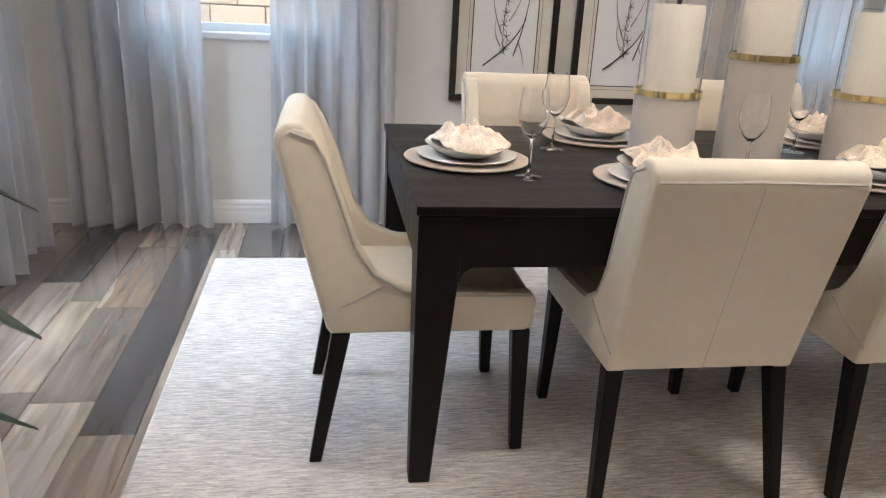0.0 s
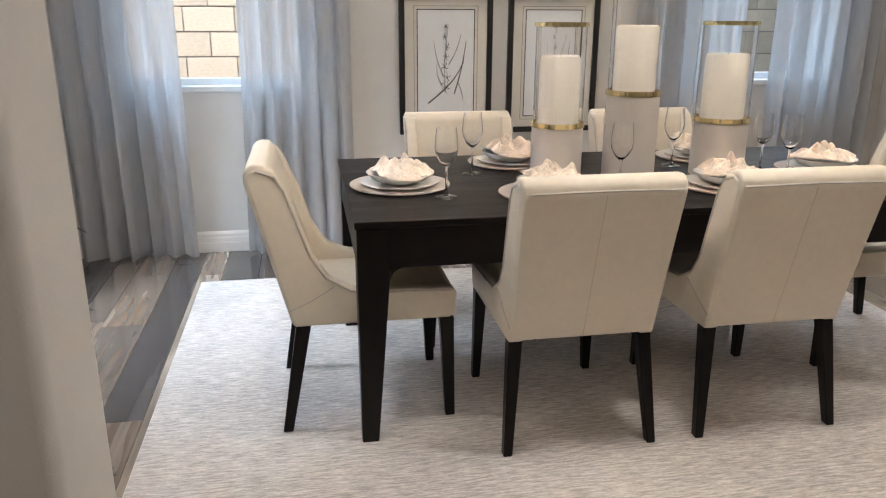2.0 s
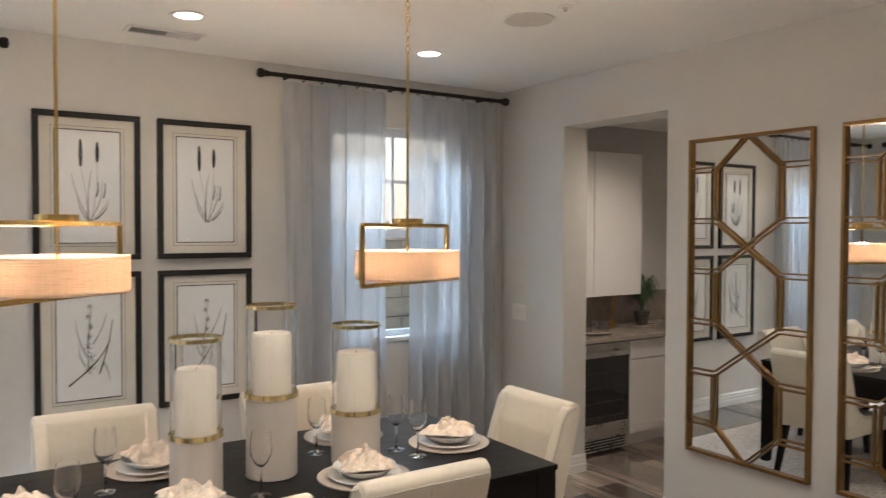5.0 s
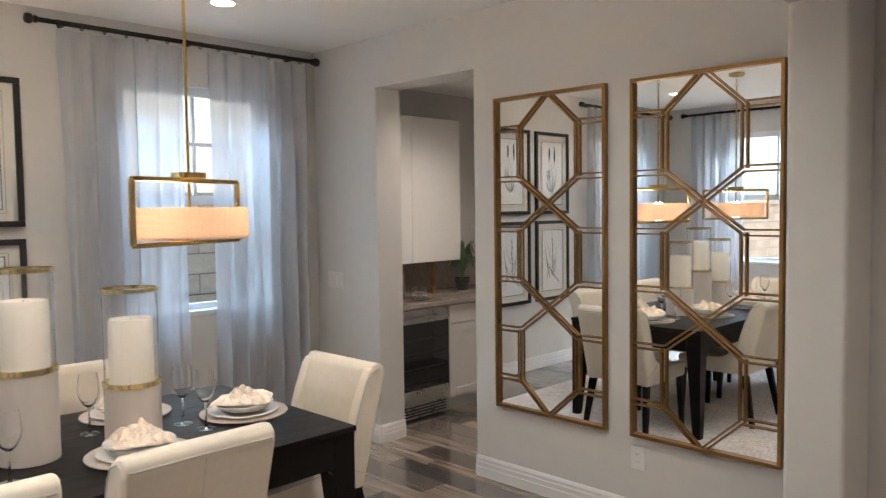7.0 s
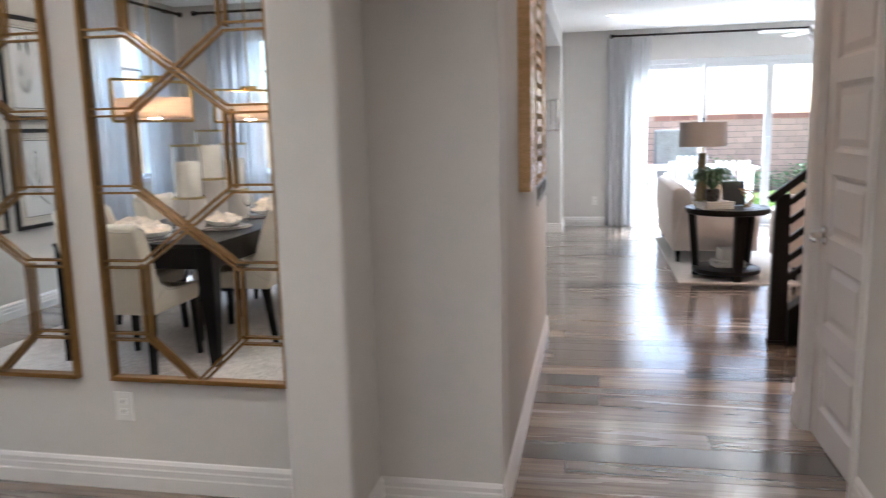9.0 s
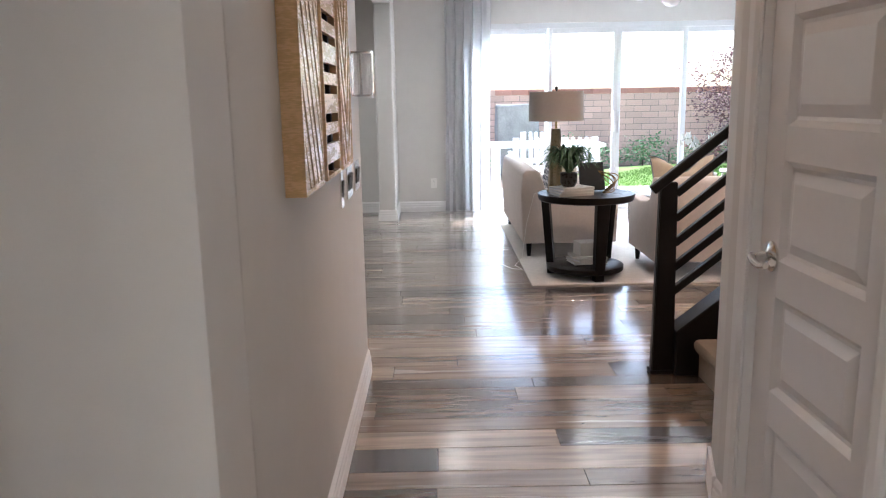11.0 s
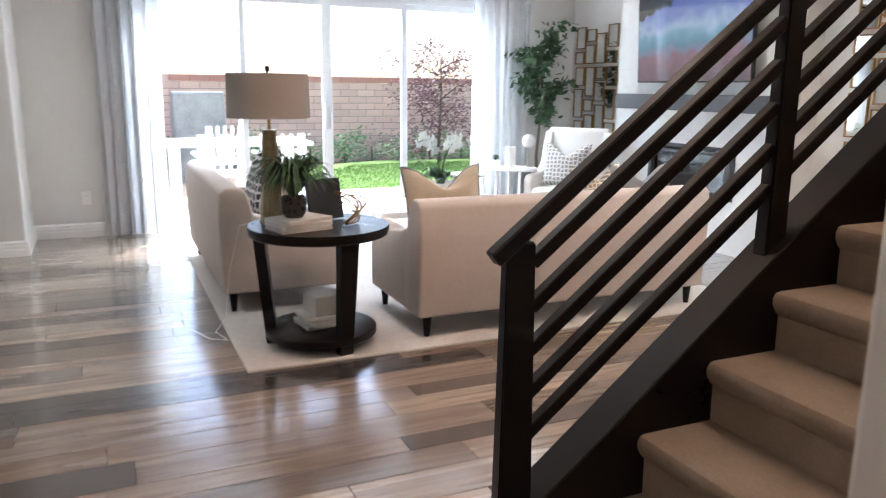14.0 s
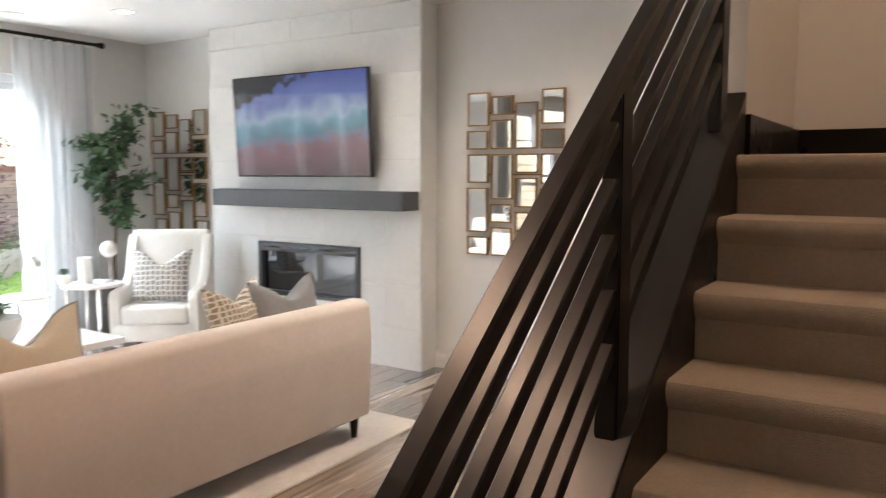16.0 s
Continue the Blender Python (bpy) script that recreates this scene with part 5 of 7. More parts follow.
slat_panel(5.10, 5.40, 1.12, 2.16, "diagonal")
slat_panel(5.465, 5.765, 1.12, 2.16, "stripe")
slat_panel(5.835, 6.135, 1.12, 2.16, "chevron")
wall_plate("dimmer_switch", pose(6.15, HN, 1.02, 0, 0, 0), 0.07, 0.14, 1, "polished nickel single dimmer switch plate", CHROME, "rocker")
wall_plate("light_switch", pose(6.40, HN, 1.022, 0, 0, 0), 0.165, 0.13, 3, "polished nickel three-gang switch plate", CHROME, "rocker")
wall_plate("light_switch", pose(6.69, HN, 1.022, 0, 0, 0), 0.165, 0.13, 3, "polished nickel three-gang switch plate", CHROME, "rocker")
sc = thing("wall_sconce", "chrome-framed wall sconce with a curved clear acrylic shade", "wall sconce", m=pose(6.60, HN, 1.455))
part("back_plate", box(-0.05, 0.05, -0.012, -0.001, -0.085, 0.085, 0.003), CHROME, sc)
for z in (-0.088, 0.088):
    part("crossbar", prism([(0.062 * math.cos(math.pi * k / 12), -0.0125 - 0.082 * math.sin(math.pi * k / 12)) for k in range(13)], z - 0.004, z + 0.004, "z"), CHROME, sc)
for x in (-0.03, 0.03):
    part("rod", cyl(x, -0.05, -0.0835, 0.0835, 0.005, 10), CHROME, sc, smooth=True)
own = bmesh.new()
pr = None
for k in range(19):
    a = math.pi * k / 18
    ring = [own.verts.new((r * math.cos(a), -0.0125 - (r + 0.022) * math.sin(a), z)) for r, z in ((0.066, -0.098), (0.066, 0.098), (0.063, 0.098), (0.063, -0.098))]
    if pr:
        for i in range(4):
            own.faces.new((pr[i], pr[(i + 1) % 4], ring[(i + 1) % 4], ring[i]))
    else:
        own.faces.new(ring)
    pr = ring
own.faces.new(pr)
g = part("acrylic_shade", own, GLASS, sc, "curved clear acrylic shade", smooth=True)
g.visible_shadow = False
part("bulb", lathe([(0, -0.04), (0.012, -0.04), (0.014, 0.01), (0.008, 0.045), (0, 0.05)], 16), CHINA, sc, smooth=True)
sc.children[-1].location = (0, -0.05, 0)

# ---------------- stairs ----------------
RISE, RUN, NOSE1, SX0, SX1 = 0.186, 0.2345, -1.17, 5.785, 6.795
st = thing("staircase", "carpeted staircase with black painted stringer", "stairs")
st["kind"] = "structure"
for k in range(8):
    yn, z = NOSE1 - k * RUN, RISE * (k + 1)
    last = k == 7
    yb = -4.008 if last else yn - RUN - 0.03
    o = [(yn - 0.028, z - RISE + 0.001), (yn - 0.026, z - 0.075), (yn - 0.012, z - 0.062), (yn + 0.0, z - 0.04), (yn + 0.002, z - 0.02), (yn - 0.008, z - 0.004), (yn - 0.025, z), (yb, z), (yb, z - RISE + 0.001)]
    part("step", prism(o, SX0, SX1, "x"), CARPET, st, smooth=True)
sl_z = RISE / RUN
A = NOSE1 - 0.03
oy = lambda y, up: RISE + (A - y) * sl_z + up
own = prism([(-1.082, 0.001), (-1.082, 0.226), (-2.84, oy(-2.84, 0.135)), (-2.93, oy(-2.93, 0.135)), (-2.93, 0.001)], SX1 + 0.001, SX1 + 0.13, "x", 0.004, 1)
part("stringer", own, BLACKW, st, "black painted stair stringer")
part("skirt_board", prism([(-2.93, 1.49), (-2.93, 1.62), (-4.005, 1.62), (-4.005, 1.49)], SX1 - 0.015, SX1 + 0.003, "x"), BLACKW, st, "black painted skirt board")
part("skirt_board", prism([(SX0, 1.49), (SX0, 1.62), (SX1 - 0.016, 1.62), (SX1 - 0.016, 1.49)], -4.0075, -3.993, "y"), BLACKW, st, "black painted skirt board")
rl = thing("stair_railing", "black painted wooden stair railing with sloping flat rails", "railing")
RX = 6.856


def newel(y, z0, z1, w, base, deep=0.45):
    own = bmesh.new()
    a = [own.verts.new((RX + u * deep * w * (1.08 if base else 1), y + v * w * (1.08 if base else 1), z0)) for u, v in ((-1, -1), (1, -1), (1, 1), (-1, 1))]
    b = [own.verts.new((RX + u * deep * w * 0.82, y + v * w * 0.82, z1)) for u, v in ((-1, -1), (1, -1), (1, 1), (-1, 1))]
    own.faces.new(a), own.faces.new(b)
    for i in range(4):
        own.faces.new((a[i], a[(i + 1) % 4], b[(i + 1) % 4], b[i]))
    bmesh.ops.bevel(own, geom=list(own.edges), offset=0.004, segments=2, affect="EDGES")
    p = part("newel_post", own, BLACKW, rl)
    if base:
        part("base_plate", box(RX - deep * w - 0.012, RX + deep * w + 0.012, y - w - 0.012, y + w + 0.012, 0.001, 0.022, 0.004), BLACKW, p)


ztop = lambda y: 0.915 + (-0.965 - y) * sl_z
newel(-1.032, 0.001, ztop(-1.032) - 0.022, 0.05, True)
newel(-1.902, oy(-1.902, 0.06), ztop(-1.902) - 0.022, 0.04, False, 0.66)
newel(-2.80, oy(-2.80, 0.10), ztop(-2.80) + 0.35, 0.045, False)
own = bar((RX - 0.007, -0.955, ztop(-0.955)), (RX - 0.007, -2.76, ztop(-2.76)), 0.044, 0.044, bevel=0.005)
part("handrail", own, BLACKW, rl)
for k in range(5):
    d = 0.110 + 0.119 * k
    for a, b in ((-1.07, -1.872), (-1.93, -2.76)):
        part("rail", bar((RX, a, ztop(a) - d), (RX, b, ztop(b) - d), 0.034, 0.036, bevel=0.003), BLACKW, rl)

# ---------------- living room ----------------
rug2 = obj("area_rug", box(8.655, 11.45, -3.80, -0.62, -0.002, 0.012, 0.004, 1), LRUG)
tagged(rug2, "plain taupe wool area rug under the seating", "rug")


def sofa(name, label, m, length, depth, height, pillows=()):
    """A tight-back sofa: its back along x at y = 0, facing +y, from x = 0 to length."""
    s = thing(name, label, "sofa", "", m)
    own = prism([(0.0, 0.13), (0.22, 0.13), (0.24, 0.42), (0.15, height - 0.03), (0.11, height), (0.03, height), (-0.005, height - 0.03), (-0.02, height - 0.2)], 0.0, length, "x", 0.018, 3)
    part("backrest", own, SOFA, s, smooth=True)
    part("base", box(0.02, length - 0.02, 0.2, depth, 0.13, 0.30, 0.015, 2), SOFA, s, smooth=True)
    n = 3 if length > 1.9 else 2
    w = (length - 0.24) / n
    for k in range(n):
        part("seat_cushion", box(0.12 + k * w + 0.003, 0.12 + (k + 1) * w - 0.003, 0.16, depth + 0.02, 0.302, 0.44, 0.035, 4), SOFA, s, smooth=True)
    for x0, x1 in ((0.005, 0.115), (length - 0.115, length - 0.005)):
        o = [(0.02, 0.13), (depth, 0.13), (depth + 0.01, 0.50), (depth - 0.03, 0.555), (depth * 0.6, 0.54), (0.3, 0.56), (0.12, 0.62), (0.02, 0.66)]
        part("arm", prism(o, x0, x1, "x", 0.018, 3), SOFA, s, smooth=True)
    for x in (0.07, length - 0.07):
        for y in (0.06, depth - 0.07):
            part("leg", cyl(x, y, 0.0125, 0.135, 0.016, 12, 0.027), ESPR, s, smooth=True)
    return s


sofa("sofa", "long oatmeal upholstered sofa with dark tapered legs", pose(8.76, -1.535, 0, 0, 0, -90), 1.925, 0.80, 0.76)
sofa("loveseat", "oatmeal upholstered loveseat with its back to the walkway", pose(11.45, -0.66, 0, 0, 0, 180), 1.83, 0.80, 0.76)


def pillow(m, w, h, material, label, piped=False):
    own = bmesh.new()
    n = 14
    g = {}
    for sgn in (-1, 1):
        for i in range(n + 1):
            for j in range(n + 1):
                u, v = i / n * 2 - 1, j / n * 2 - 1
                edge = (1 - u ** 4) * (1 - v ** 4)
                if sgn < 0 and edge < 1e-6:
                    g[sgn, i, j] = g[1, i, j] if (1, i, j) in g else None
                pin = 1 - 0.10 * (1 - abs(v)) * (abs(u) > 0.5) * abs(u) - 0.02
                x, z = u * w / 2 * (1 - 0.09 * (1 - v * v)), v * h / 2 * (1 - 0.09 * (1 - u * u))
                y = sgn * 0.075 * edge ** 0.6 + 0.006 * noise.noise(Vector((u * 2, v * 2, sgn * 3.0)))
                g[sgn, i, j] = own.verts.new((x, y if edge > 1e-6 else 0, z + h / 2 - 0.27 * h * math.exp(-(u / 0.45) ** 2) * max(0, v) ** 2))
        for i in range(n):
            for j in range(n):
                own.faces.new((g[sgn, i, j], g[sgn, i + 1, j], g[sgn, i + 1, j + 1], g[sgn, i, j + 1]))
    bmesh.ops.remove_doubles(own, verts=own.verts, dist=1e-4)
    ob = obj("throw_pillow", own, material, smooth=True)
    ob.matrix_basis = m
    if piped:
        ring = [(i / n * 2 - 1, -1) for i in range(n)] + [(1, i / n * 2 - 1) for i in range(n)] + [(1 - i / n * 2, 1) for i in range(n)] + [(-1, 1 - i / n * 2) for i in range(n + 1)]
        pts = [(u * w / 2 * (1 - 0.09 * (1 - v * v)), 0, v * h / 2 * (1 - 0.09 * (1 - u * u)) + h / 2 - 0.27 * h * math.exp(-(u / 0.45) ** 2) * max(0, v) ** 2) for u, v in ring]
        part("piping", tube(pts, 0.006, 6), PILLOWG, ob, "dark piped edge", smooth=True)
    return tagged(ob, label, "pillow", "throw pillows")


def lattice_fabric(name, a, b, scale):
    m = mat(name, a, 0.9, vary=0.03, scale=6)
    nt = m.node_tree
    bs = nt.nodes["Principled BSDF"]
    tc, mp, v = nt.nodes.new("ShaderNodeTexCoord"), nt.nodes.new("ShaderNodeMapping"), nt.nodes.new("ShaderNodeTexVoronoi")
    mp.inputs["Rotation"].default_value = (radians(90), radians(0), radians(0))
    mp.inputs["Scale"].default_value = (scale, scale, scale)
    v.voronoi_dimensions, v.inputs["Scale"].default_value = "2D", 1.0
    v.feature, v.inputs["Randomness"].default_value = "DISTANCE_TO_EDGE", 0.35
    nt.links.new(tc.outputs["Object"], mp.inputs[0]), nt.links.new(mp.outputs[0], v.inputs[0])
    gt, mx = nt.nodes.new("ShaderNodeMath"), nt.nodes.new("ShaderNodeMix")
    gt.operation, gt.inputs[1].default_value = "GREATER_THAN", 0.15
    mx.data_type = "RGBA"
    mx.inputs[6].default_value, mx.inputs[7].default_value = (*a, 1), (*b, 1)
    nt.links.new(v.outputs["Distance"], gt.inputs[0]), nt.links.new(gt.outputs[0], mx.inputs[0]), nt.links.new(mx.outputs[2], bs.inputs["Base Color"])
    return m


PATG = lattice_fabric("grey_lattice_fabric", (0.66, 0.63, 0.59), (0.27, 0.255, 0.25), 26)
PATT = lattice_fabric("tan_leaf_fabric", (0.63, 0.56, 0.46), (0.28, 0.22, 0.16), 34)
PATB = lattice_fabric("black_white_fabric", (0.55, 0.54, 0.52), (0.03, 0.032, 0.04), 18)
SEAT = 0.436
pillow(pose(9.13, -1.87, SEAT, -14, 0, -86), 0.52, 0.47, PILLOWT, "tan linen throw pillow with dark piped edge, dented, on the sofa", True)
pillow(pose(9.20, -3.02, SEAT, -16, 0, -78), 0.46, 0.44, PATT, "tan leaf-patterned throw pillow on the sofa")
pillow(pose(9.14, -3.30, SEAT, -16, 0, -92), 0.48, 0.44, PILLOWG, "slate grey velvet throw pillow on the sofa")
pillow(pose(10.05, -1.03, SEAT, -16, 0, 170), 0.50, 0.46, PILLOWT, "tan linen throw pillow on the loveseat", True)
pillow(pose(10.45, -1.0, SEAT, -14, 0, 184), 0.52, 0.48, PATB, "black and white patterned throw pillow on the loveseat")

# end table
et = thing("end_table", "round black wooden end table with lower shelf and splayed slab legs", "side table", m=pose(8.965, -1.06, 0))
part("tabletop", lathe([(0, 0.588), (0.345, 0.588), (0.355, 0.596), (0.362, 0.632), (0.358, 0.64), (0, 0.64)], 64), BLACKW, et, smooth=True)
part("shelf", lathe([(0, 0.058), (0.282, 0.058), (0.29, 0.064), (0.29, 0.096), (0.285, 0.10), (0, 0.10)], 56), BLACKW, et, smooth=True)
for k in range(3):
    a = radians(192 + 120 * k)
    c, s = math.cos(a), math.sin(a)
    own = bmesh.new()
    lo = [own.verts.new((c * r - s * t, s * r + c * t, 0.0125)) for r, t in ((0.225, -0.036), (0.282, -0.036), (0.282, 0.036), (0.225, 0.036))]
    hi = [own.verts.new((c * r - s * t, s * r + c * t, 0.589)) for r, t in ((0.275, -0.05), (0.332, -0.05), (0.332, 0.05), (0.275, 0.05))]
    own.faces.new(lo), own.faces.new(hi)
    for i in range(4):
        own.faces.new((lo[i], lo[(i + 1) % 4], hi[(i + 1) % 4], hi[i]))
    bmesh.ops.bevel(own, geom=list(own.edges), offset=0.003, segments=1, affect="EDGES")
    part("leg", own, BLACKW, et)
tl = thing("table_lamp", "table lamp with taupe drum shade and tapered ceramic column", "table lamp", m=pose(9.07, -0.845, 0.64))
part("column", lathe([(0, 0.001), (0.064, 0.001), (0.064, 0.012), (0.06, 0.02), (0.036, 0.46), (0.034, 0.475), (0, 0.475)], 12), BRASSW, tl)
part("neck", cyl(0, 0, 0.4755, 0.56, 0.009, 12), GOLD, tl, smooth=True)
part("shade", lathe([(0.205, 0.535), (0.20, 0.75), (0.197, 0.75), (0.202, 0.535), (0.205, 0.535)], 56), SHADEM, tl, smooth=True)
part("spider", bar((-0.198, 0, 0.742), (0.198, 0, 0.742), 0.005), GOLD, tl)
part("finial", lathe([(0, 0.74), (0.006, 0.74), (0.006, 0.76), (0.012, 0.765), (0.012, 0.785), (0, 0.79)], 14), BRONZE, tl, smooth=True)


def blades(n, reach, rise, width, seed, mat_):
    rnd = random.Random(seed)
    own = bmesh.new()
    for k in range(n):
        a, r, h = rnd.uniform(0, 6.28), reach * rnd.uniform(0.5, 1), rise * rnd.uniform(0.55, 1.1)
        pts = []
        for f in [i / 5 for i in range(6)]:
            pts.append((Vector((math.cos(a) * r * f, math.sin(a) * r * f, h * (math.sin(f * 2.75)) + 0.0)), width * (1 - f ** 2) * 0.5 + 0.0006))
        side = Vector((-math.sin(a), math.cos(a), 0))
        prev = None
        for p, w in pts:
            q = [own.verts.new(p + side * w), own.verts.new(p + Vector((0, 0, -w * 0.5))), own.verts.new(p - side * w)]
            if prev:
                own.faces.new((prev[0], prev[1], q[1], q[0])), own.faces.new((prev[1], prev[2], q[2], q[1]))
            prev = q
    return own


gp = thing("potted_grass_plant", "small potted plant with arching green strap leaves", "potted plant", m=pose(8.86, -0.91, 0.7015))
part("pot", lathe([(0, 0.001), (0.045, 0.001), (0.062, 0.03), (0.064, 0.10), (0.058, 0.105), (0.054, 0.09), (0, 0.088)], 28), POT, gp, smooth=True)
part("foliage", moved(blades(170, 0.27, 0.20, 0.016, 5, LEAF), Matrix.Translation((0, 0, 0.088))), LEAF, gp)


def book(m, w, d, h, material, label):
    b = thing("book", label, "book", "books", m)
    part("cover", join(join(box(-w / 2, w / 2, -d / 2, d / 2, 0, 0.003, 0.001, 1), box(-w / 2, w / 2, -d / 2, d / 2, h - 0.003, h, 0.001, 1)), box(-w / 2, -w / 2 + 0.003, -d / 2, d / 2, 0.003, h - 0.003)), material, b)
    part("pages", box(-w / 2 + 0.004, w / 2 - 0.004, -d / 2 + 0.004, d / 2 - 0.004, 0.0031, h - 0.0031), PAPER, b)


BOOKW = mat("pale_book_cloth", (0.60, 0.57, 0.52), 0.8, vary=0.05, scale=20)
for k in range(3):
    book(pose(8.86, -0.93, 0.6405 + k * 0.0202, 0, 0, 14 + 6 * k), 0.2, 0.27, 0.0198, BOOKW, "pale cloth-bound book lying in a stack on the end table")
for k, (hh, an) in enumerate(((0.022, 10), (0.02, 25), (0.018, 2))):
    book(pose(8.99, -1.08, 0.1005 + sum((0.022, 0.02, 0.018)[:k]) + 0.0006 * k, 0, 0, an), 0.19, 0.26, hh, BOOKW, "pale book lying on the lower shelf")
bx = obj("storage_box", box(-0.075, 0.075, -0.09, 0.09, 0, 0.1, 0.003, 2), BOOKW)
bx.matrix_basis = pose(9.0, -1.09, 0.163, 0, 0, 12)
tagged(bx, "small pale cloth-covered box on stacked books", "box")
pf = thing("photo_frame", "black picture frame standing on the end table", "photo frame", m=pose(9.06, -1.13, 0.645, -12, 0, -72))
part("frame", box(-0.105, 0.105, -0.009, 0.009, 0.0, 0.215, 0.003, 1), BLACKF, pf)
part("easel_leg", bar((0, 0.012, 0.15), (0, 0.07, 0.012), 0.02, 0.004), BLACKF, pf)
ks = thing("wire_knot_ornament", "looped gold wire ornament on the end table", "ornament", m=pose(8.93, -1.22, 0.641))
for k in range(3):
    pts = [(0.085 * math.cos(t) + 0.045 * (k - 1), 0.05 * math.sin(2 * t + k), 0.079 + 0.073 * math.sin(t + k)) for t in [i * 2 * math.pi / 22 for i in range(23)]]
    part("wire_loop", tube(pts, 0.004, 7), AGOLD, ks, smooth=True)
part("cord", moved(tube([(9.12, -0.83, 0.66), (9.28, -0.71, 0.6), (9.36, -0.66, 0.35), (9.42, -0.63, 0.05), (9.3, -0.56, 0.018), (9.15, -0.60, 0.016), (9.2, -0.52, 0.014), (9.4, -0.45, 0.012)], 0.0025, 6), Matrix.Translation((-9.07, 0.845, -0.64))), PLASTIC, tl, "thin white cord trailing to the floor", smooth=True)

# fireplace
FX0, FX1, FY = 9.288, 11.43, -4.72
GROUT = mat("pale_grout", (0.48, 0.465, 0.44), 0.9, vary=0.05, scale=6)
fpw = struct(obj("wall_fireplace", wall_mesh("x", LS + 0.001, FY - LS - 0.012, FX0, FX1, 0, ZL, ((9.834, 10.9, 0.44, 0.875),)), GROUT), "fireplace chimney breast", "wall")
tw, th = 0.61, 0.305
rows = int(ZL / th) + 1
for r in range(rows):
    z0, z1 = r * th, min(ZL - 0.002, (r + 1) * th)
    edges = sorted({FX0 - 0.002, FX1 + 0.002, *[x for x in [FX0 + (0.5 * (r % 2) + k) * tw for k in range(5)] if FX0 + 0.03 < x < FX1 - 0.03]})
    for a, b in zip(edges, edges[1:]):
        cells = [(a, b, z0, z1)]
        if z1 > 0.44 and z0 < 0.875 and b > 9.834 and a < 10.9:
            cells = [(a, min(b, 9.834), z0, z1), (max(a, 10.9), b, z0, z1), (max(a, 9.834), min(b, 10.9), z0, min(z1, 0.44)), (max(a, 9.834), min(b, 10.9), max(z0, 0.875), z1)]
        for c in cells:
            if c[1] - c[0] > 0.02 and c[3] - c[2] > 0.02:
                part("tile", box(c[0] + 0.0012, c[1] - 0.0012, FY - 0.011, FY, c[2] + 0.0012, c[3] - 0.0012), TILEW, fpw)
for x in (FX0 - 0.003, FX1 + 0.003):
    struct(obj("trim", box(x - 0.003, x + 0.003, LS + 0.002, FY - 0.013, 0.002, ZL - 0.002), TILEW), "pale tiled return of the fireplace", "trim")
SURR = mat("charcoal_metal", (0.075, 0.077, 0.082), 0.42, 0.6, vary=0.06, scale=10)
fb = thing("fireplace_insert", "black metal linear gas fireplace insert behind glass", "fireplace")
fr = box(9.836, 10.898, FY - 0.05, FY + 0.012, 0.442, 0.48, 0.003, 1)
box(9.836, 10.898, FY - 0.05, FY + 0.012, 0.80, 0.873, 0.003, 1, bm=fr)
box(9.836, 9.88, FY - 0.05, FY + 0.012, 0.48, 0.80, 0.003, 1, bm=fr)
box(10.854, 10.898, FY - 0.05, FY + 0.012, 0.48, 0.80, 0.003, 1, bm=fr)
part("surround", fr, SURR, fb, "charcoal metal surround")
part("firebox", box(9.88, 10.854, LS + 0.03, LS + 0.05, 0.48, 0.80), BLACKF, fb)
part("louvre", box(9.86, 10.87, FY + 0.0125, FY + 0.018, 0.825, 0.845), BLACKG, fb)
part("louvre", box(9.86, 10.87, FY + 0.0125, FY + 0.018, 0.452, 0.468), BLACKG, fb)
part("glass", box(9.881, 10.853, FY - 0.03, FY - 0.026, 0.481, 0.799), BLACKG, fb, "dark reflective glass")
mn = obj("mantel_shelf", box(9.303, 11.222, FY + 0.0005, FY + 0.19, 1.165, 1.298, 0.004, 2), MANTELM)
tagged(mn, "charcoal-stained timber mantel beam on the fireplace", "mantel")
tv = thing("television", "wide flat television showing a beach above the mantel", "television", m=pose(10.32, FY + 0.11, 1.785, 3, 0, 180))
part("bezel", box(-0.682, 0.682, -0.02, 0.02, -0.388, 0.388, 0.006, 2), BLACKF, tv)
part("screen", box(-0.672, 0.672, -0.0225, -0.0205, -0.374, 0.379), SCREEN, tv, "glossy screen showing a tropical beach")
part("bracket", box(-0.2, 0.2, 0.0205, 0.105, -0.15, 0.15), BLACKF, tv)


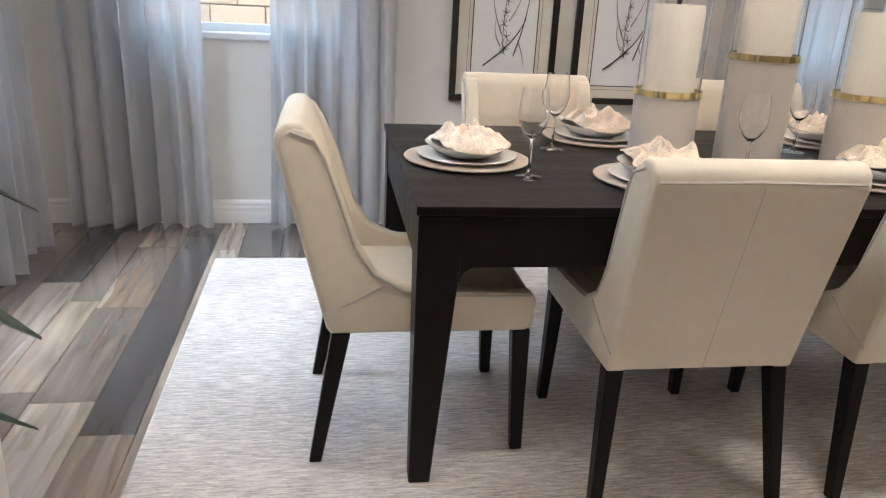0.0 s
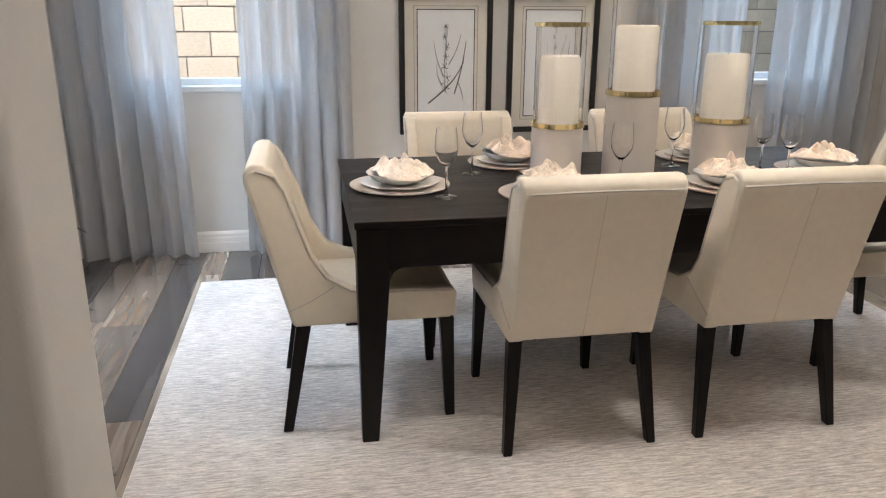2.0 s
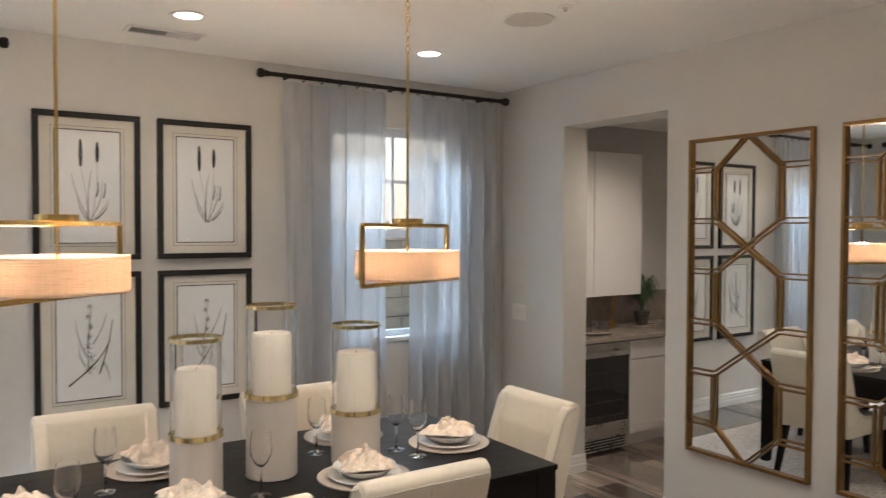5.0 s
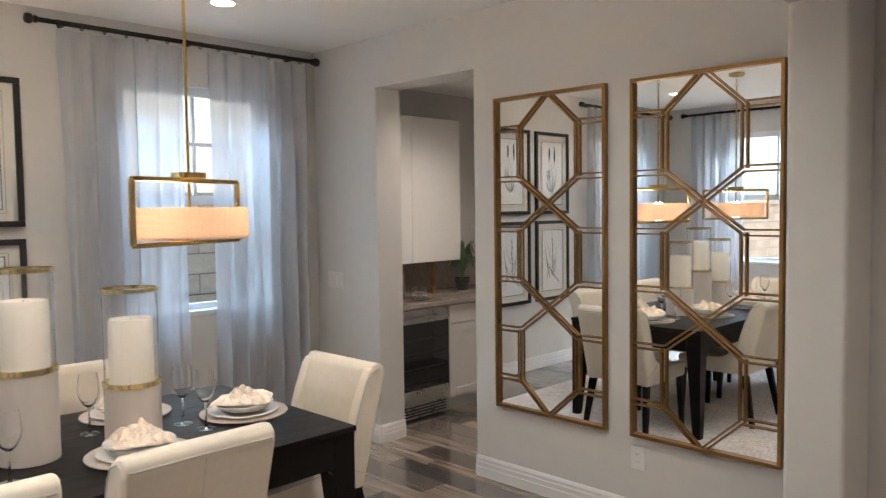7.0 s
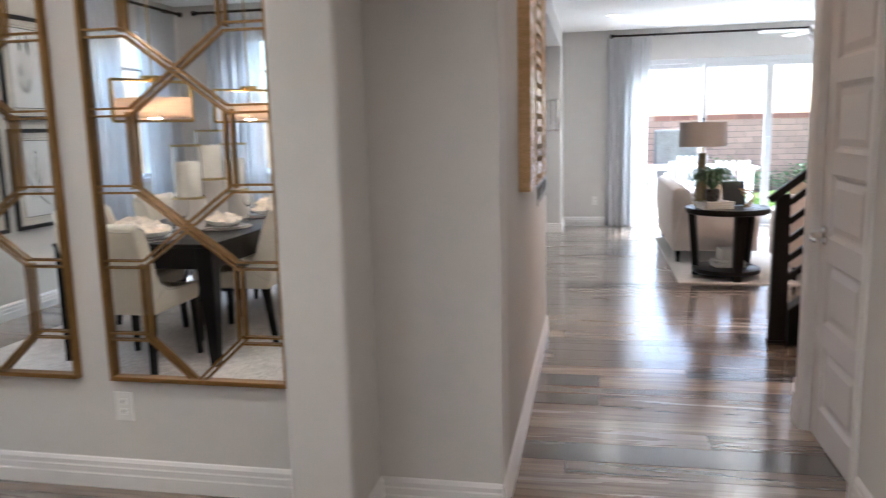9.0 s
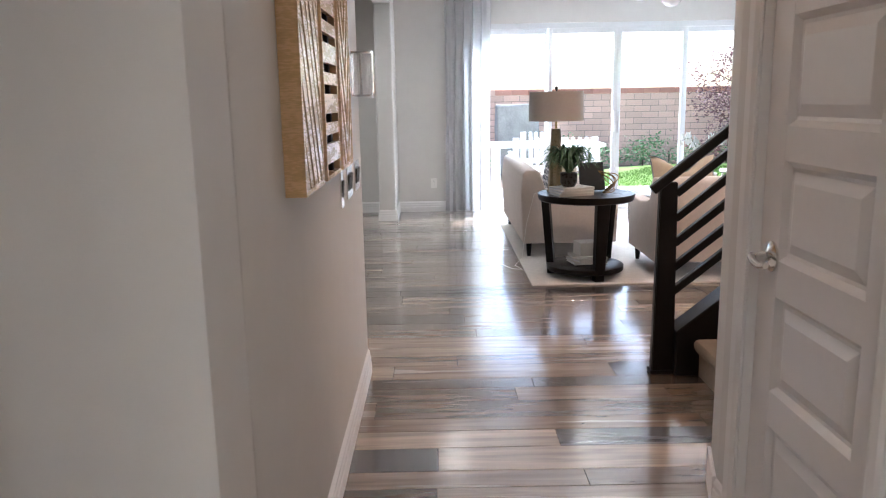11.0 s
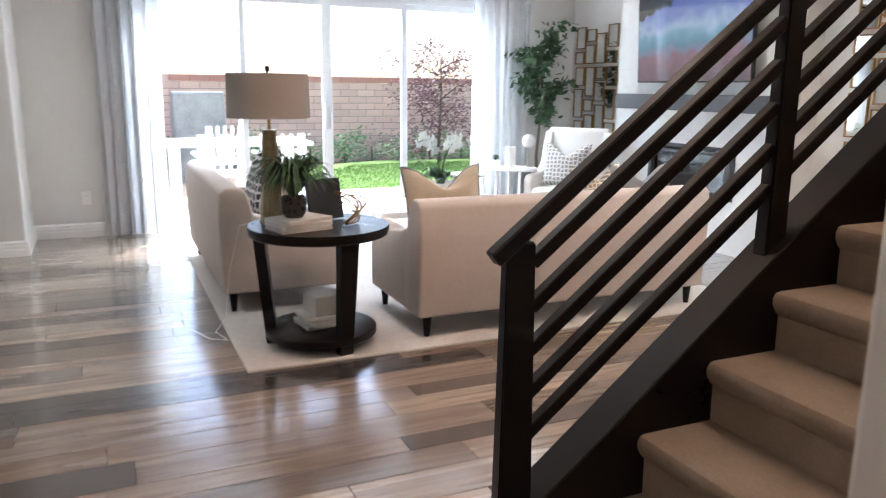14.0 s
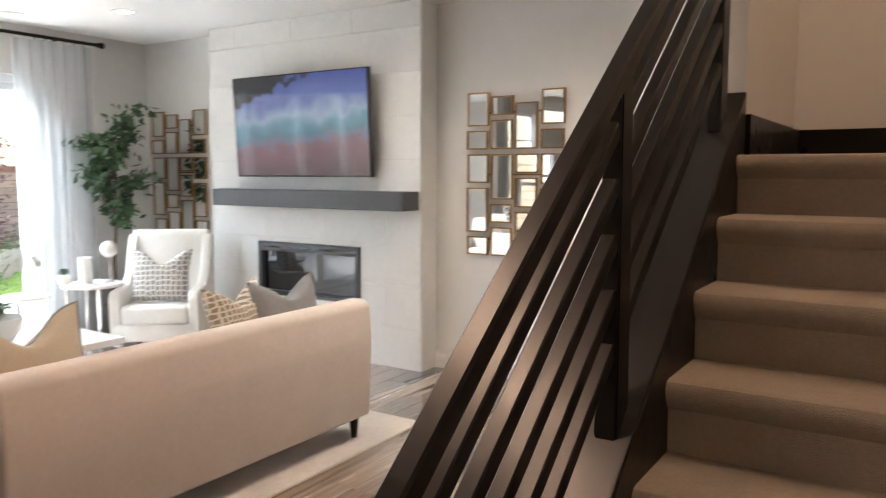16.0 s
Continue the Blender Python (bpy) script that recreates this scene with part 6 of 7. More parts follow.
def mosaic_mirror(x0, x1, z0, z1, seed):
    rnd = random.Random(seed)
    m = thing("mosaic_mirror", "gold-framed mosaic of small rectangular mirrors on the wall", "mirror", "mosaic mirrors", pose(x0, LS, z0))
    W, H = x1 - x0, z1 - z0
    cw = W / 4
    for c in range(4):
        z = 0.0
        k = c
        while z < H - 0.06:
            hgt = (0.15, 0.33, 0.22)[k % 3]
            hgt = min(hgt, H - z - 0.0)
            a, b, lo, hi = c * cw + 0.012, (c + 1) * cw - 0.012, z + 0.01, z + hgt - 0.012
            if hi - lo > 0.05:
                d = 0.012 + 0.012 * ((c + k) % 2)
                f = box(a, b, d, d + 0.018, lo, lo + 0.01)
                box(a, b, d, d + 0.018, hi - 0.01, hi, bm=f), box(a, a + 0.01, d, d + 0.018, lo + 0.01, hi - 0.01, bm=f), box(b - 0.01, b, d, d + 0.018, lo + 0.01, hi - 0.01, bm=f)
                fr_ = part("mirror_frame", f, AGOLD, m)
                part("mirror_glass", moved(box(-(b - a) / 2 + 0.01, (b - a) / 2 - 0.01, -0.003, 0.003, -(hi - lo) / 2 + 0.01, (hi - lo) / 2 - 0.01), pose((a + b) / 2, d + 0.009, (lo + hi) / 2, rnd.uniform(-1, 1), 0, rnd.uniform(-1, 1))), MIRROR, fr_, "small mirror pane")
            z += hgt + 0.01
            k += 1
    for z in (0.12, H * 0.5, H - 0.15):
        part("back_rod", box(0.02, W - 0.02, 0.001, 0.0115, z - 0.006, z + 0.006), AGOLD, m)


mosaic_mirror(8.27, 9.02, 0.85, 1.99, 1)
mosaic_mirror(11.70, 12.46, 0.86, 2.0, 2)

for x, y in ((6.2, -2.1), (6.2, -3.4)):
    can_light(x, y, 5.2, 44, (1.0, 0.68, 0.46))


# armchair in the living room corner
ac = thing("wing_chair", "white upholstered wing-back armchair with dark legs", "armchair", m=pose(11.36, -4.14, 0, 0, 0, 38) @ Matrix.Scale(0.92, 4))
o = [(-0.30, 0.16), (-0.16, 0.30), (-0.19, 0.5), (-0.27, 1.02), (-0.30, 1.05), (-0.37, 1.04), (-0.39, 1.0), (-0.34, 0.5)]
part("backrest", prism(o, -0.33, 0.33, "x", 0.025, 3), WHITEUP, ac, smooth=True)
part("seat_cushion", box(-0.27, 0.27, -0.22, 0.36, 0.30, 0.46, 0.04, 4), WHITEUP, ac, smooth=True)
part("base", box(-0.33, 0.33, -0.28, 0.34, 0.16, 0.31, 0.02, 2), WHITEUP, ac, smooth=True)
for s in (-1, 1):
    o = [(-0.33, 0.17), (0.33, 0.17), (0.35, 0.52), (0.31, 0.58), (0.0, 0.60), (-0.12, 0.68), (-0.19, 0.85), (-0.26, 1.01), (-0.36, 1.0)]
    part("wing_arm", prism(o, s * 0.275, s * 0.36, "x", 0.02, 3), WHITEUP, ac, smooth=True)
    for y in (-0.26, 0.29):
        part("leg", bar((s * 0.29, y, 0.17), (s * 0.31, y * 1.08, 0.001), 0.035, bevel=0.004), ESPR, ac)
pillow(pose(11.25, -4.02, 0.425, 14, 0, 38), 0.46, 0.42, PATG, "grey and white lattice-patterned pillow on the armchair")

# small glass and chrome side tables
def drum_table(x, y, h, r):
    t = thing("side_table", "small round white-topped side table with chrome legs", "side table", "small side tables", pose(x, y, 0))
    part("tabletop", lathe([(0, h - 0.022), (r - 0.004, h - 0.022), (r, h - 0.018), (r, h - 0.004), (r - 0.004, h), (0, h)], 40), CHINA, t, smooth=True)
    for k in range(4):
        a = radians(45 + 90 * k)
        part("leg", bar((r * 0.85 * math.cos(a), r * 0.85 * math.sin(a), 0.001), (r * 0.85 * math.cos(a), r * 0.85 * math.sin(a), h - 0.022), 0.018), CHROME, t)
    part("foot_ring", lathe([(r * 0.85 + 0.008 * math.cos(a), 0.05 + 0.008 * math.sin(a)) for a in [i * math.pi / 3 for i in range(7)]], 32), CHROME, t, smooth=True)


drum_table(11.66, -3.72, 0.58, 0.22)
drum_table(12.0, -3.38, 0.50, 0.18)
vs = obj("vase", lathe([(0, 0.001), (0.045, 0.001)] + [(0.052 if k % 2 else 0.048, 0.012 + 0.016 * k) for k in range(12)] + [(0.046, 0.205), (0.044, 0.2), (0, 0.19)], 28), CHINA, smooth=True)
vs.matrix_basis = pose(11.68, -3.68, 0.58)
tagged(vs, "white ribbed cylindrical vase on the side table", "vase")
sm = thing("potted_succulent", "small green succulent in a pale square pot on the side table", "potted plant", m=pose(11.80, -3.58, 0.58))
part("pot", box(-0.032, 0.032, -0.032, 0.032, 0.001, 0.065, 0.004, 2), WAX, sm)
part("foliage", moved(blades(46, 0.05, 0.055, 0.014, 21, LEAF), Matrix.Translation((0, 0, 0.06))), LEAF, sm)
ob_ = thing("ball_ornament", "white ball ornament on a slim stand", "ornament", m=pose(11.6, -3.83, 0.58))
own = bmesh.new()
bmesh.ops.create_uvsphere(own, u_segments=24, v_segments=14, radius=0.065)
part("ball", moved(own, Matrix.Translation((0, 0, 0.26))), CHINA, ob_, smooth=True)
part("stand", lathe([(0, 0.001), (0.045, 0.001), (0.045, 0.01), (0.006, 0.016), (0.006, 0.197), (0, 0.197)], 20), CHROME, ob_, smooth=True)

# coffee table with an orchid
ct = thing("coffee_table", "low rectangular pale coffee table on chrome legs", "coffee table", m=pose(10.72, -2.5, 0))
part("tabletop", box(-0.35, 0.35, -0.6, 0.6, 0.39, 0.43, 0.004, 2), CHINA, ct)
for sx in (-1, 1):
    for sy in (-1, 1):
        part("leg", box(sx * 0.33 - 0.015, sx * 0.33 + 0.015, sy * 0.58 - 0.015, sy * 0.58 + 0.015, 0.0125, 0.39), CHROME, ct)
oc = thing("potted_orchid", "white orchid in a low white bowl on the coffee table", "potted plant", m=pose(10.86, -2.58, 0.431) @ Matrix.Scale(1.25, 4))
part("bowl", lathe([(0, 0.001), (0.07, 0.001), (0.12, 0.06), (0.125, 0.12), (0.118, 0.12), (0.11, 0.07), (0, 0.06)], 32), CHINA, oc, smooth=True)
part("leaves", moved(blades(16, 0.17, 0.10, 0.05, 12, LEAF), Matrix.Translation((0, 0, 0.1))), LEAF, oc)
rnd = random.Random(4)
PETAL = mat("white_petal", (0.62, 0.61, 0.55), 0.6, vary=0.05, scale=9)
for k in range(4):
    a = 1.6 * k + 0.4
    pts = [(0.21 * f ** 1.6 * math.cos(a), 0.21 * f ** 1.6 * math.sin(a), 0.1 + 0.30 * math.sin(f * 1.9)) for f in [i / 8 for i in range(9)]]
    stem = part("flower_stem", tube(pts, 0.004, 6, taper=0.5), LEAF, oc, smooth=True)
    own = bmesh.new()
    for j in range(9):
        c = Vector(pts[4 + (j % 5)]) + Vector((rnd.uniform(-0.02, 0.02), rnd.uniform(-0.02, 0.02), rnd.uniform(-0.02, 0.02)))
        for p in range(5):
            b = 2 * math.pi * p / 5 + j
            d = Vector((math.cos(b), 0.3 * math.sin(3 * b), math.sin(b)))
            u = Vector((-math.sin(b), 0.2, math.cos(b)))
            q = [c, c + d * 0.022 + u * 0.018, c + d * 0.044, c + d * 0.022 - u * 0.018]
            vv = [own.verts.new(v) for v in q]
            own.faces.new(vv)
    part("blossoms", own, PETAL, stem, "white orchid blossoms")


# ---------------- foliage ----------------
def leaf_cloud(centres, n, size, seed, spread):
    """Many small creased leaves scattered round centres."""
    rnd = random.Random(seed)
    own = bmesh.new()
    verts, faces = [], []
    for k in range(n):
        c, r = centres[k % len(centres)]
        p = Vector(c) + Vector((rnd.gauss(0, 1), rnd.gauss(0, 1), rnd.gauss(0, 0.8))) * r * spread
        d = Vector((rnd.uniform(-1, 1), rnd.uniform(-1, 1), rnd.uniform(-0.9, 0.5))).normalized()
        u = d.orthogonal().normalized()
        u = (u * math.cos(k) + d.cross(u) * math.sin(k)).normalized()
        nrm = d.cross(u)
        s = size * rnd.uniform(0.6, 1.25)
        b = len(verts)
        verts += [p, p + d * s * 0.5 + u * s * 0.24 + nrm * s * 0.06, p + d * s, p + d * s * 0.5 - u * s * 0.24 + nrm * s * 0.06, p + d * s * 0.5]
        faces += [(b, b + 1, b + 4), (b + 1, b + 2, b + 4), (b + 4, b + 2, b + 3), (b, b + 4, b + 3)]
    me = bpy.data.meshes.new("leaves")
    me.from_pydata([tuple(v) for v in verts], [], faces)
    own.from_mesh(me)
    bpy.data.meshes.remove(me)
    return own


def tree(name, label, x, y, z, height, spread, trunk_r, n, size, leaf, seed, lo=0.35, sub=7):
    rnd = random.Random(seed)
    t = thing(name, label, "tree" if name == "tree" else "plant", "", pose(x, y, z))
    top = Vector((rnd.uniform(-0.05, 0.05) * height, rnd.uniform(-0.05, 0.05) * height, height * 0.8))
    trunk = [Vector((0, 0, 0.001)).lerp(top, f) + Vector((0.02 * height * math.sin(4 * f + seed), 0.015 * height * math.cos(3 * f), 0)) * (f > 0) for f in [i / 7 for i in range(8)]]
    part("trunk", tube(trunk, trunk_r, 9, taper=0.35), BARK, t, smooth=True)
    cs = [(tuple(top), spread * 0.35)]
    for k in range(sub):
        f = lo + (0.95 - lo) * k / max(1, sub - 1)
        p = Vector((0, 0, 0)).lerp(top, f)
        a = 2.4 * k + seed
        q = p + Vector((math.cos(a) * spread * rnd.uniform(0.5, 0.9), math.sin(a) * spread * rnd.uniform(0.5, 0.9), height * rnd.uniform(0.06, 0.2)))
        m_ = (p + q) / 2 + Vector((0, 0, 0.03 * height))
        part("limb", tube([p, m_, q], trunk_r * 0.45, 7, taper=0.3), BARK, t, smooth=True)
        cs += [(tuple(q), spread * 0.3), (tuple(m_), spread * 0.22)]
    part("crown", leaf_cloud(cs, n, size, seed, 0.62), leaf, t)
    return t


fic = tree("ficus_tree", "tall indoor ficus with glossy green leaves in a dark pot", 12.27, -4.33, 0.44, 1.62, 0.33, 0.018, 800, 0.10, LEAF, 3, 0.35, 9)
part("pot", lathe([(0, -0.439), (0.14, -0.439), (0.16, -0.40), (0.185, 0.0), (0.188, 0.03), (0.178, 0.03), (0.168, 0.0), (0, -0.02)], 36), POT, fic, "dark round planter", smooth=True)
ep = thing("potted_palm", "potted plant with long dark green leaves beside the wall end", "potted plant", m=pose(0.03, 1.5, 0))
part("pot", lathe([(0, 0.001), (0.10, 0.001), (0.13, 0.22), (0.135, 0.25), (0.125, 0.25), (0.12, 0.22), (0, 0.21)], 32), POT, ep, smooth=True)
for k in range(3):
    part("stalk", tube([(0.02 * k, 0, 0.2), (0.03 * math.cos(k * 2), 0.03 * math.sin(k * 2), 0.55 + 0.16 * k)], 0.009, 8, taper=0.7), BARK, ep, smooth=True)
own = bmesh.new()
rnd = random.Random(9)
for k in range(30):
    a, z0 = rnd.uniform(0, 6.28), 0.32 + 0.75 * k / 30
    d, side = Vector((math.cos(a), math.sin(a), 0)), Vector((-math.sin(a), math.cos(a), 0))
    L, prev = rnd.uniform(0.24, 0.36), None
    for f in [i / 6 for i in range(7)]:
        p = Vector((0, 0, z0)) + d * L * f + Vector((0, 0, 0.10 * math.sin(f * 2.6) - 0.06 * f))
        w = 0.031 * math.sin(math.pi * (0.12 + 0.86 * f)) ** 0.7
        q = [own.verts.new(p + side * w), own.verts.new(p - Vector((0, 0, w * 0.35))), own.verts.new(p - side * w)]
        if prev:
            own.faces.new((prev[0], prev[1], q[1], q[0])), own.faces.new((prev[1], prev[2], q[2], q[1]))
        prev = q
part("foliage", own, DARKLEAF, ep)

# ---------------- pantry ----------------
PW = 6.0
ZB = 0.855
wc = thing("wine_fridge", "under-counter stainless wine fridge with dark glass door", "wine fridge", m=pose(5.045, 4.105, 0))
part("body", box(-0.295, 0.295, 0.03, 0.58, 0.02, ZB - 0.002), BLACKF, wc)
part("door", box(-0.295, 0.295, 0.0, 0.029, 0.13, ZB - 0.008, 0.004, 1), STEEL, wc)
part("door_glass", box(-0.288, 0.288, -0.003, -0.0005, 0.235, ZB - 0.115), BLACKG, wc, "dark tinted glass")
for k in range(4):
    part("shelf_front", box(-0.24, 0.24, -0.005, -0.0032, 0.28 + 0.11 * k, 0.292 + 0.11 * k), BLACKF, wc)
part("handle", bar((-0.25, -0.04, ZB - 0.075), (0.25, -0.04, ZB - 0.075), 0.02, bevel=0.004), STEEL, wc)
part("kick_grille", box(-0.295, 0.295, 0.005, 0.03, 0.02, 0.128), STEEL, wc)
for k in range(4):
    part("grille_slot", box(-0.26, 0.26, 0.0035, 0.0048, 0.036 + k * 0.022, 0.047 + k * 0.022), BLACKF, wc)
for k, x in enumerate((5.345, 5.855)):
    cb = thing("base_cabinet", "white shaker base cabinet with drawer and door", "cabinet", "pantry cabinets", pose(x, 4.105, 0))
    part("body", box(0, 0.50, 0.02, 0.58, 0.1, ZB - 0.002), DOORW, cb)
    part("toe_kick", box(0, 0.50, 0.07, 0.56, 0.001, 0.1), DOORW, cb)
    part("drawer_front", box(0.005, 0.495, 0.0, 0.0195, 0.70, ZB - 0.012, 0.003, 1), DOORW, cb)
    fr = box(0.005, 0.07, 0.0, 0.0195, 0.11, 0.69, 0.002, 1)
    box(0.43, 0.495, 0.0, 0.0195, 0.11, 0.69, 0.002, 1, bm=fr), box(0.07, 0.43, 0.0, 0.0195, 0.11, 0.175, bm=fr), box(0.07, 0.43, 0.0, 0.0195, 0.625, 0.69, bm=fr)
    part("door", fr, DOORW, cb)
    part("door_panel", box(0.07, 0.43, 0.01, 0.0195, 0.175, 0.625), DOORW, cb)
wt = obj("worktop", box(4.68, 6.6, 4.075, 4.748, ZB, ZB + 0.035, 0.004, 2), STONE)
tagged(wt, "grey-brown stone worktop on the pantry cabinets", "worktop")
bs = obj("backsplash", box(4.68, 6.6, 4.728, 4.7495, ZB + 0.036, ZB + 0.30, 0.002, 1), STONE)
tagged(bs, "low stone backsplash behind the worktop", "backsplash")
uc_ = thing("upper_cabinet", "plain white flat-front upper cabinet above the worktop", "cabinet", "pantry cabinets", pose(4.70, 4.42, 1.165))
part("body", box(0, 1.12, 0.02, 0.3295, 0, 1.18), DOORW, uc_)
for k in range(2):
    part("door", box(0.56 * k + 0.0015, 0.56 * (k + 1) - 0.0015, 0.0, 0.0195, 0.002, 1.178, 0.002, 1), TRIM, uc_)
fc = thing("faucet", "bronze gooseneck bar faucet", "faucet", m=pose(5.56, 4.50, ZB + 0.0355) @ Matrix.Scale(1.1, 4))
part("spout", tube([(0, 0, 0.0), (0, 0, 0.20), (0.012, 0, 0.26), (0.05, -0.01, 0.31), (0.10, -0.02, 0.315), (0.14, -0.03, 0.28), (0.15, -0.03, 0.23)], 0.014, 12), AGOLD, fc, smooth=True)
part("base", cyl(0, 0, 0.0005, 0.05, 0.024, 20), AGOLD, fc, smooth=True)
part("lever", bar((-0.01, -0.02, 0.05), (-0.05, -0.06, 0.08), 0.01), AGOLD, fc)
tr = obj("serving_tray", lathe([(0, 0.001), (0.17, 0.001), (0.19, 0.015), (0.185, 0.018), (0.165, 0.007), (0, 0.006)], 36), STONE, smooth=True)
tr.matrix_basis = pose(5.16, 4.36, ZB + 0.0355)
tagged(tr, "round brown serving tray on the worktop", "tray")
pc = obj("glass_pitcher", lathe([(0, 0.001), (0.045, 0.001), (0.05, 0.05), (0.036, 0.14), (0.045, 0.19), (0.042, 0.19), (0.033, 0.14), (0.046, 0.05), (0, 0.006)], 28), GLASS, smooth=True)
pc.matrix_basis = pose(5.10, 4.40, ZB + 0.0425)
tagged(pc, "clear glass pitcher on a serving tray", "pitcher")
for k in range(3):
    tg = obj("tumbler", lathe([(0, 0.001), (0.03, 0.001), (0.036, 0.09), (0.0335, 0.09), (0.028, 0.006), (0, 0.006)], 24), GLASS, smooth=True)
    tg.matrix_basis = pose(5.17 + 0.055 * k, 4.31 + 0.07 * (k % 2), ZB + 0.0425)
    tagged(tg, "clear drinking tumbler on a serving tray", "tumbler", "tumblers on the tray")
pp = thing("potted_grass_plant", "spiky green plant in a dark pot on the worktop", "potted plant", m=pose(5.92, 4.50, ZB + 0.0355))
part("pot", lathe([(0, 0.001), (0.05, 0.001), (0.07, 0.12), (0.065, 0.12), (0, 0.1)], 24), POT, pp, smooth=True)
part("foliage", moved(blades(120, 0.18, 0.31, 0.016, 8, LEAF), Matrix.Translation((0, 0, 0.1))), LEAF, pp)
can_light(5.2, 3.5, ZL, 34, (1.0, 0.86, 0.72))

# ---------------- breakfast nook ----------------
nt_ = thing("nook_table", "dark wooden breakfast table", "table", m=pose(11.2, 2.05, 0))
part("tabletop", box(-0.6, 0.6, -0.45, 0.9, 0.71, 0.75, 0.004, 2), ESPR, nt_)
for sx in (-1, 1):
    for y in (-0.38, 0.83):
        part("leg", box(sx * 0.53 - 0.035, sx * 0.53 + 0.035, y - 0.035, y + 0.035, 0.001, 0.71, 0.003, 1), ESPR, nt_)
nc = thing("nook_chair", "white barrel-back chair with dark wooden legs", "chair", m=pose(11.3, 1.46, 0))
own = bmesh.new()
pr = []
for k in range(17):
    a = math.pi + math.pi * k / 16
    h = 0.92 - 0.24 * abs(math.cos(a)) ** 3
    ring = [own.verts.new((r * math.cos(a) * 0.26, r * math.sin(a) * 0.25, z)) for r, z in ((1, 0.42), (1.06, h), (0.86, h - 0.01), (0.84, 0.42))]
    if pr:
        for i in range(4):
            own.faces.new((pr[i], pr[(i + 1) % 4], ring[(i + 1) % 4], ring[i]))
    else:
        own.faces.new(ring)
    pr = ring
own.faces.new(pr)
part("backrest", own, WHITEUP, nc, smooth=True)
part("seat", box(-0.24, 0.24, -0.2, 0.25, 0.40, 0.48, 0.03, 3), WHITEUP, nc, smooth=True)
for sx in (-1, 1):
    for y in (-0.22, 0.2):
        part("leg", bar((sx * 0.21, y, 0.42), (sx * 0.23, y * 1.12, 0.001), 0.032, bevel=0.003), ESPR, nc)
curtain("curtain", "grey-white linen drape in the breakfast nook", "y", LE - 0.1, 1.75, 2.2, 0.015, 2.5, 5, 0.05, LINEN, "living drapes", 11)

# ceiling fan
cf = thing("ceiling_fan", "white ceiling fan with light bowl, blades at rest", "ceiling fan", m=pose(11.3, -2.35, ZL - 0.06))
part("downrod", cyl(0, 0, -0.12, 0.059, 0.012, 12), TRIM, cf, smooth=True)
part("motor", lathe([(0, -0.24), (0.08, -0.24), (0.11, -0.2), (0.11, -0.15), (0.06, -0.12), (0, -0.12)], 32), STEEL, cf, "brushed nickel motor housing", smooth=True)
part("light_bowl", lathe([(0, -0.33), (0.06, -0.315), (0.1, -0.27), (0.105, -0.241), (0, -0.241)], 32), CHINA, cf, smooth=True)
for k in range(5):
    own = prism([(0.12, -0.05), (0.62, -0.075), (0.66, 0.0), (0.62, 0.075), (0.12, 0.05)], -0.004, 0.004, "z", 0.002, 1)
    moved(own, Matrix.Rotation(2 * math.pi * k / 5 + 0.35, 4, "Z") @ pose(0, 0, -0.18, 8))
    part("blade", own, TRIM, cf)

# ---------------- outdoors ----------------
gd = struct(obj("ground", box(-400, 400, -400, 400, -0.5, -0.16), SOIL), "bare garden soil reaching the horizon", "ground")
struct(obj("patio", box(LE + 0.18, 15.1, -9, 6, -0.16, -0.03, 0.01, 1), CONC), "pale concrete patio slab", "patio")
own = prism([(15.1, -9.5), (19.0, -9.5), (19.1, -6.8), (19.3, -5.0), (18.7, -3.6), (17.4, -2.5), (15.9, -1.7), (15.1, -1.5)], -0.16, -0.06, "z")
struct(obj("lawn", own, LAWN), "bright green mown lawn", "lawn")
rnd = random.Random(2)
V, F = [], []
for k in range(26000):
    x, y = rnd.uniform(15.12, 18.6), rnd.uniform(-7.5, -2.6)
    if x > 15.3 + (-(y) - 1.6) * 1.25 and y > -4.6:
        continue
    a, h_ = rnd.uniform(0, 6.28), rnd.uniform(0.02, 0.045)
    b = len(V)
    V += [(x, y, -0.062), (x + 0.008 * math.cos(a), y + 0.008 * math.sin(a), -0.062), (x + 0.012 * math.sin(a), y + 0.012 * math.cos(a), -0.06 + h_)]
    F.append((b, b + 1, b + 2))
me = bpy.data.meshes.new("grass")
me.from_pydata(V, [], F)
me.materials.append(LAWN)
tagged(new("grass", me), "short mown lawn grass blades", "grass", kind="stuff")


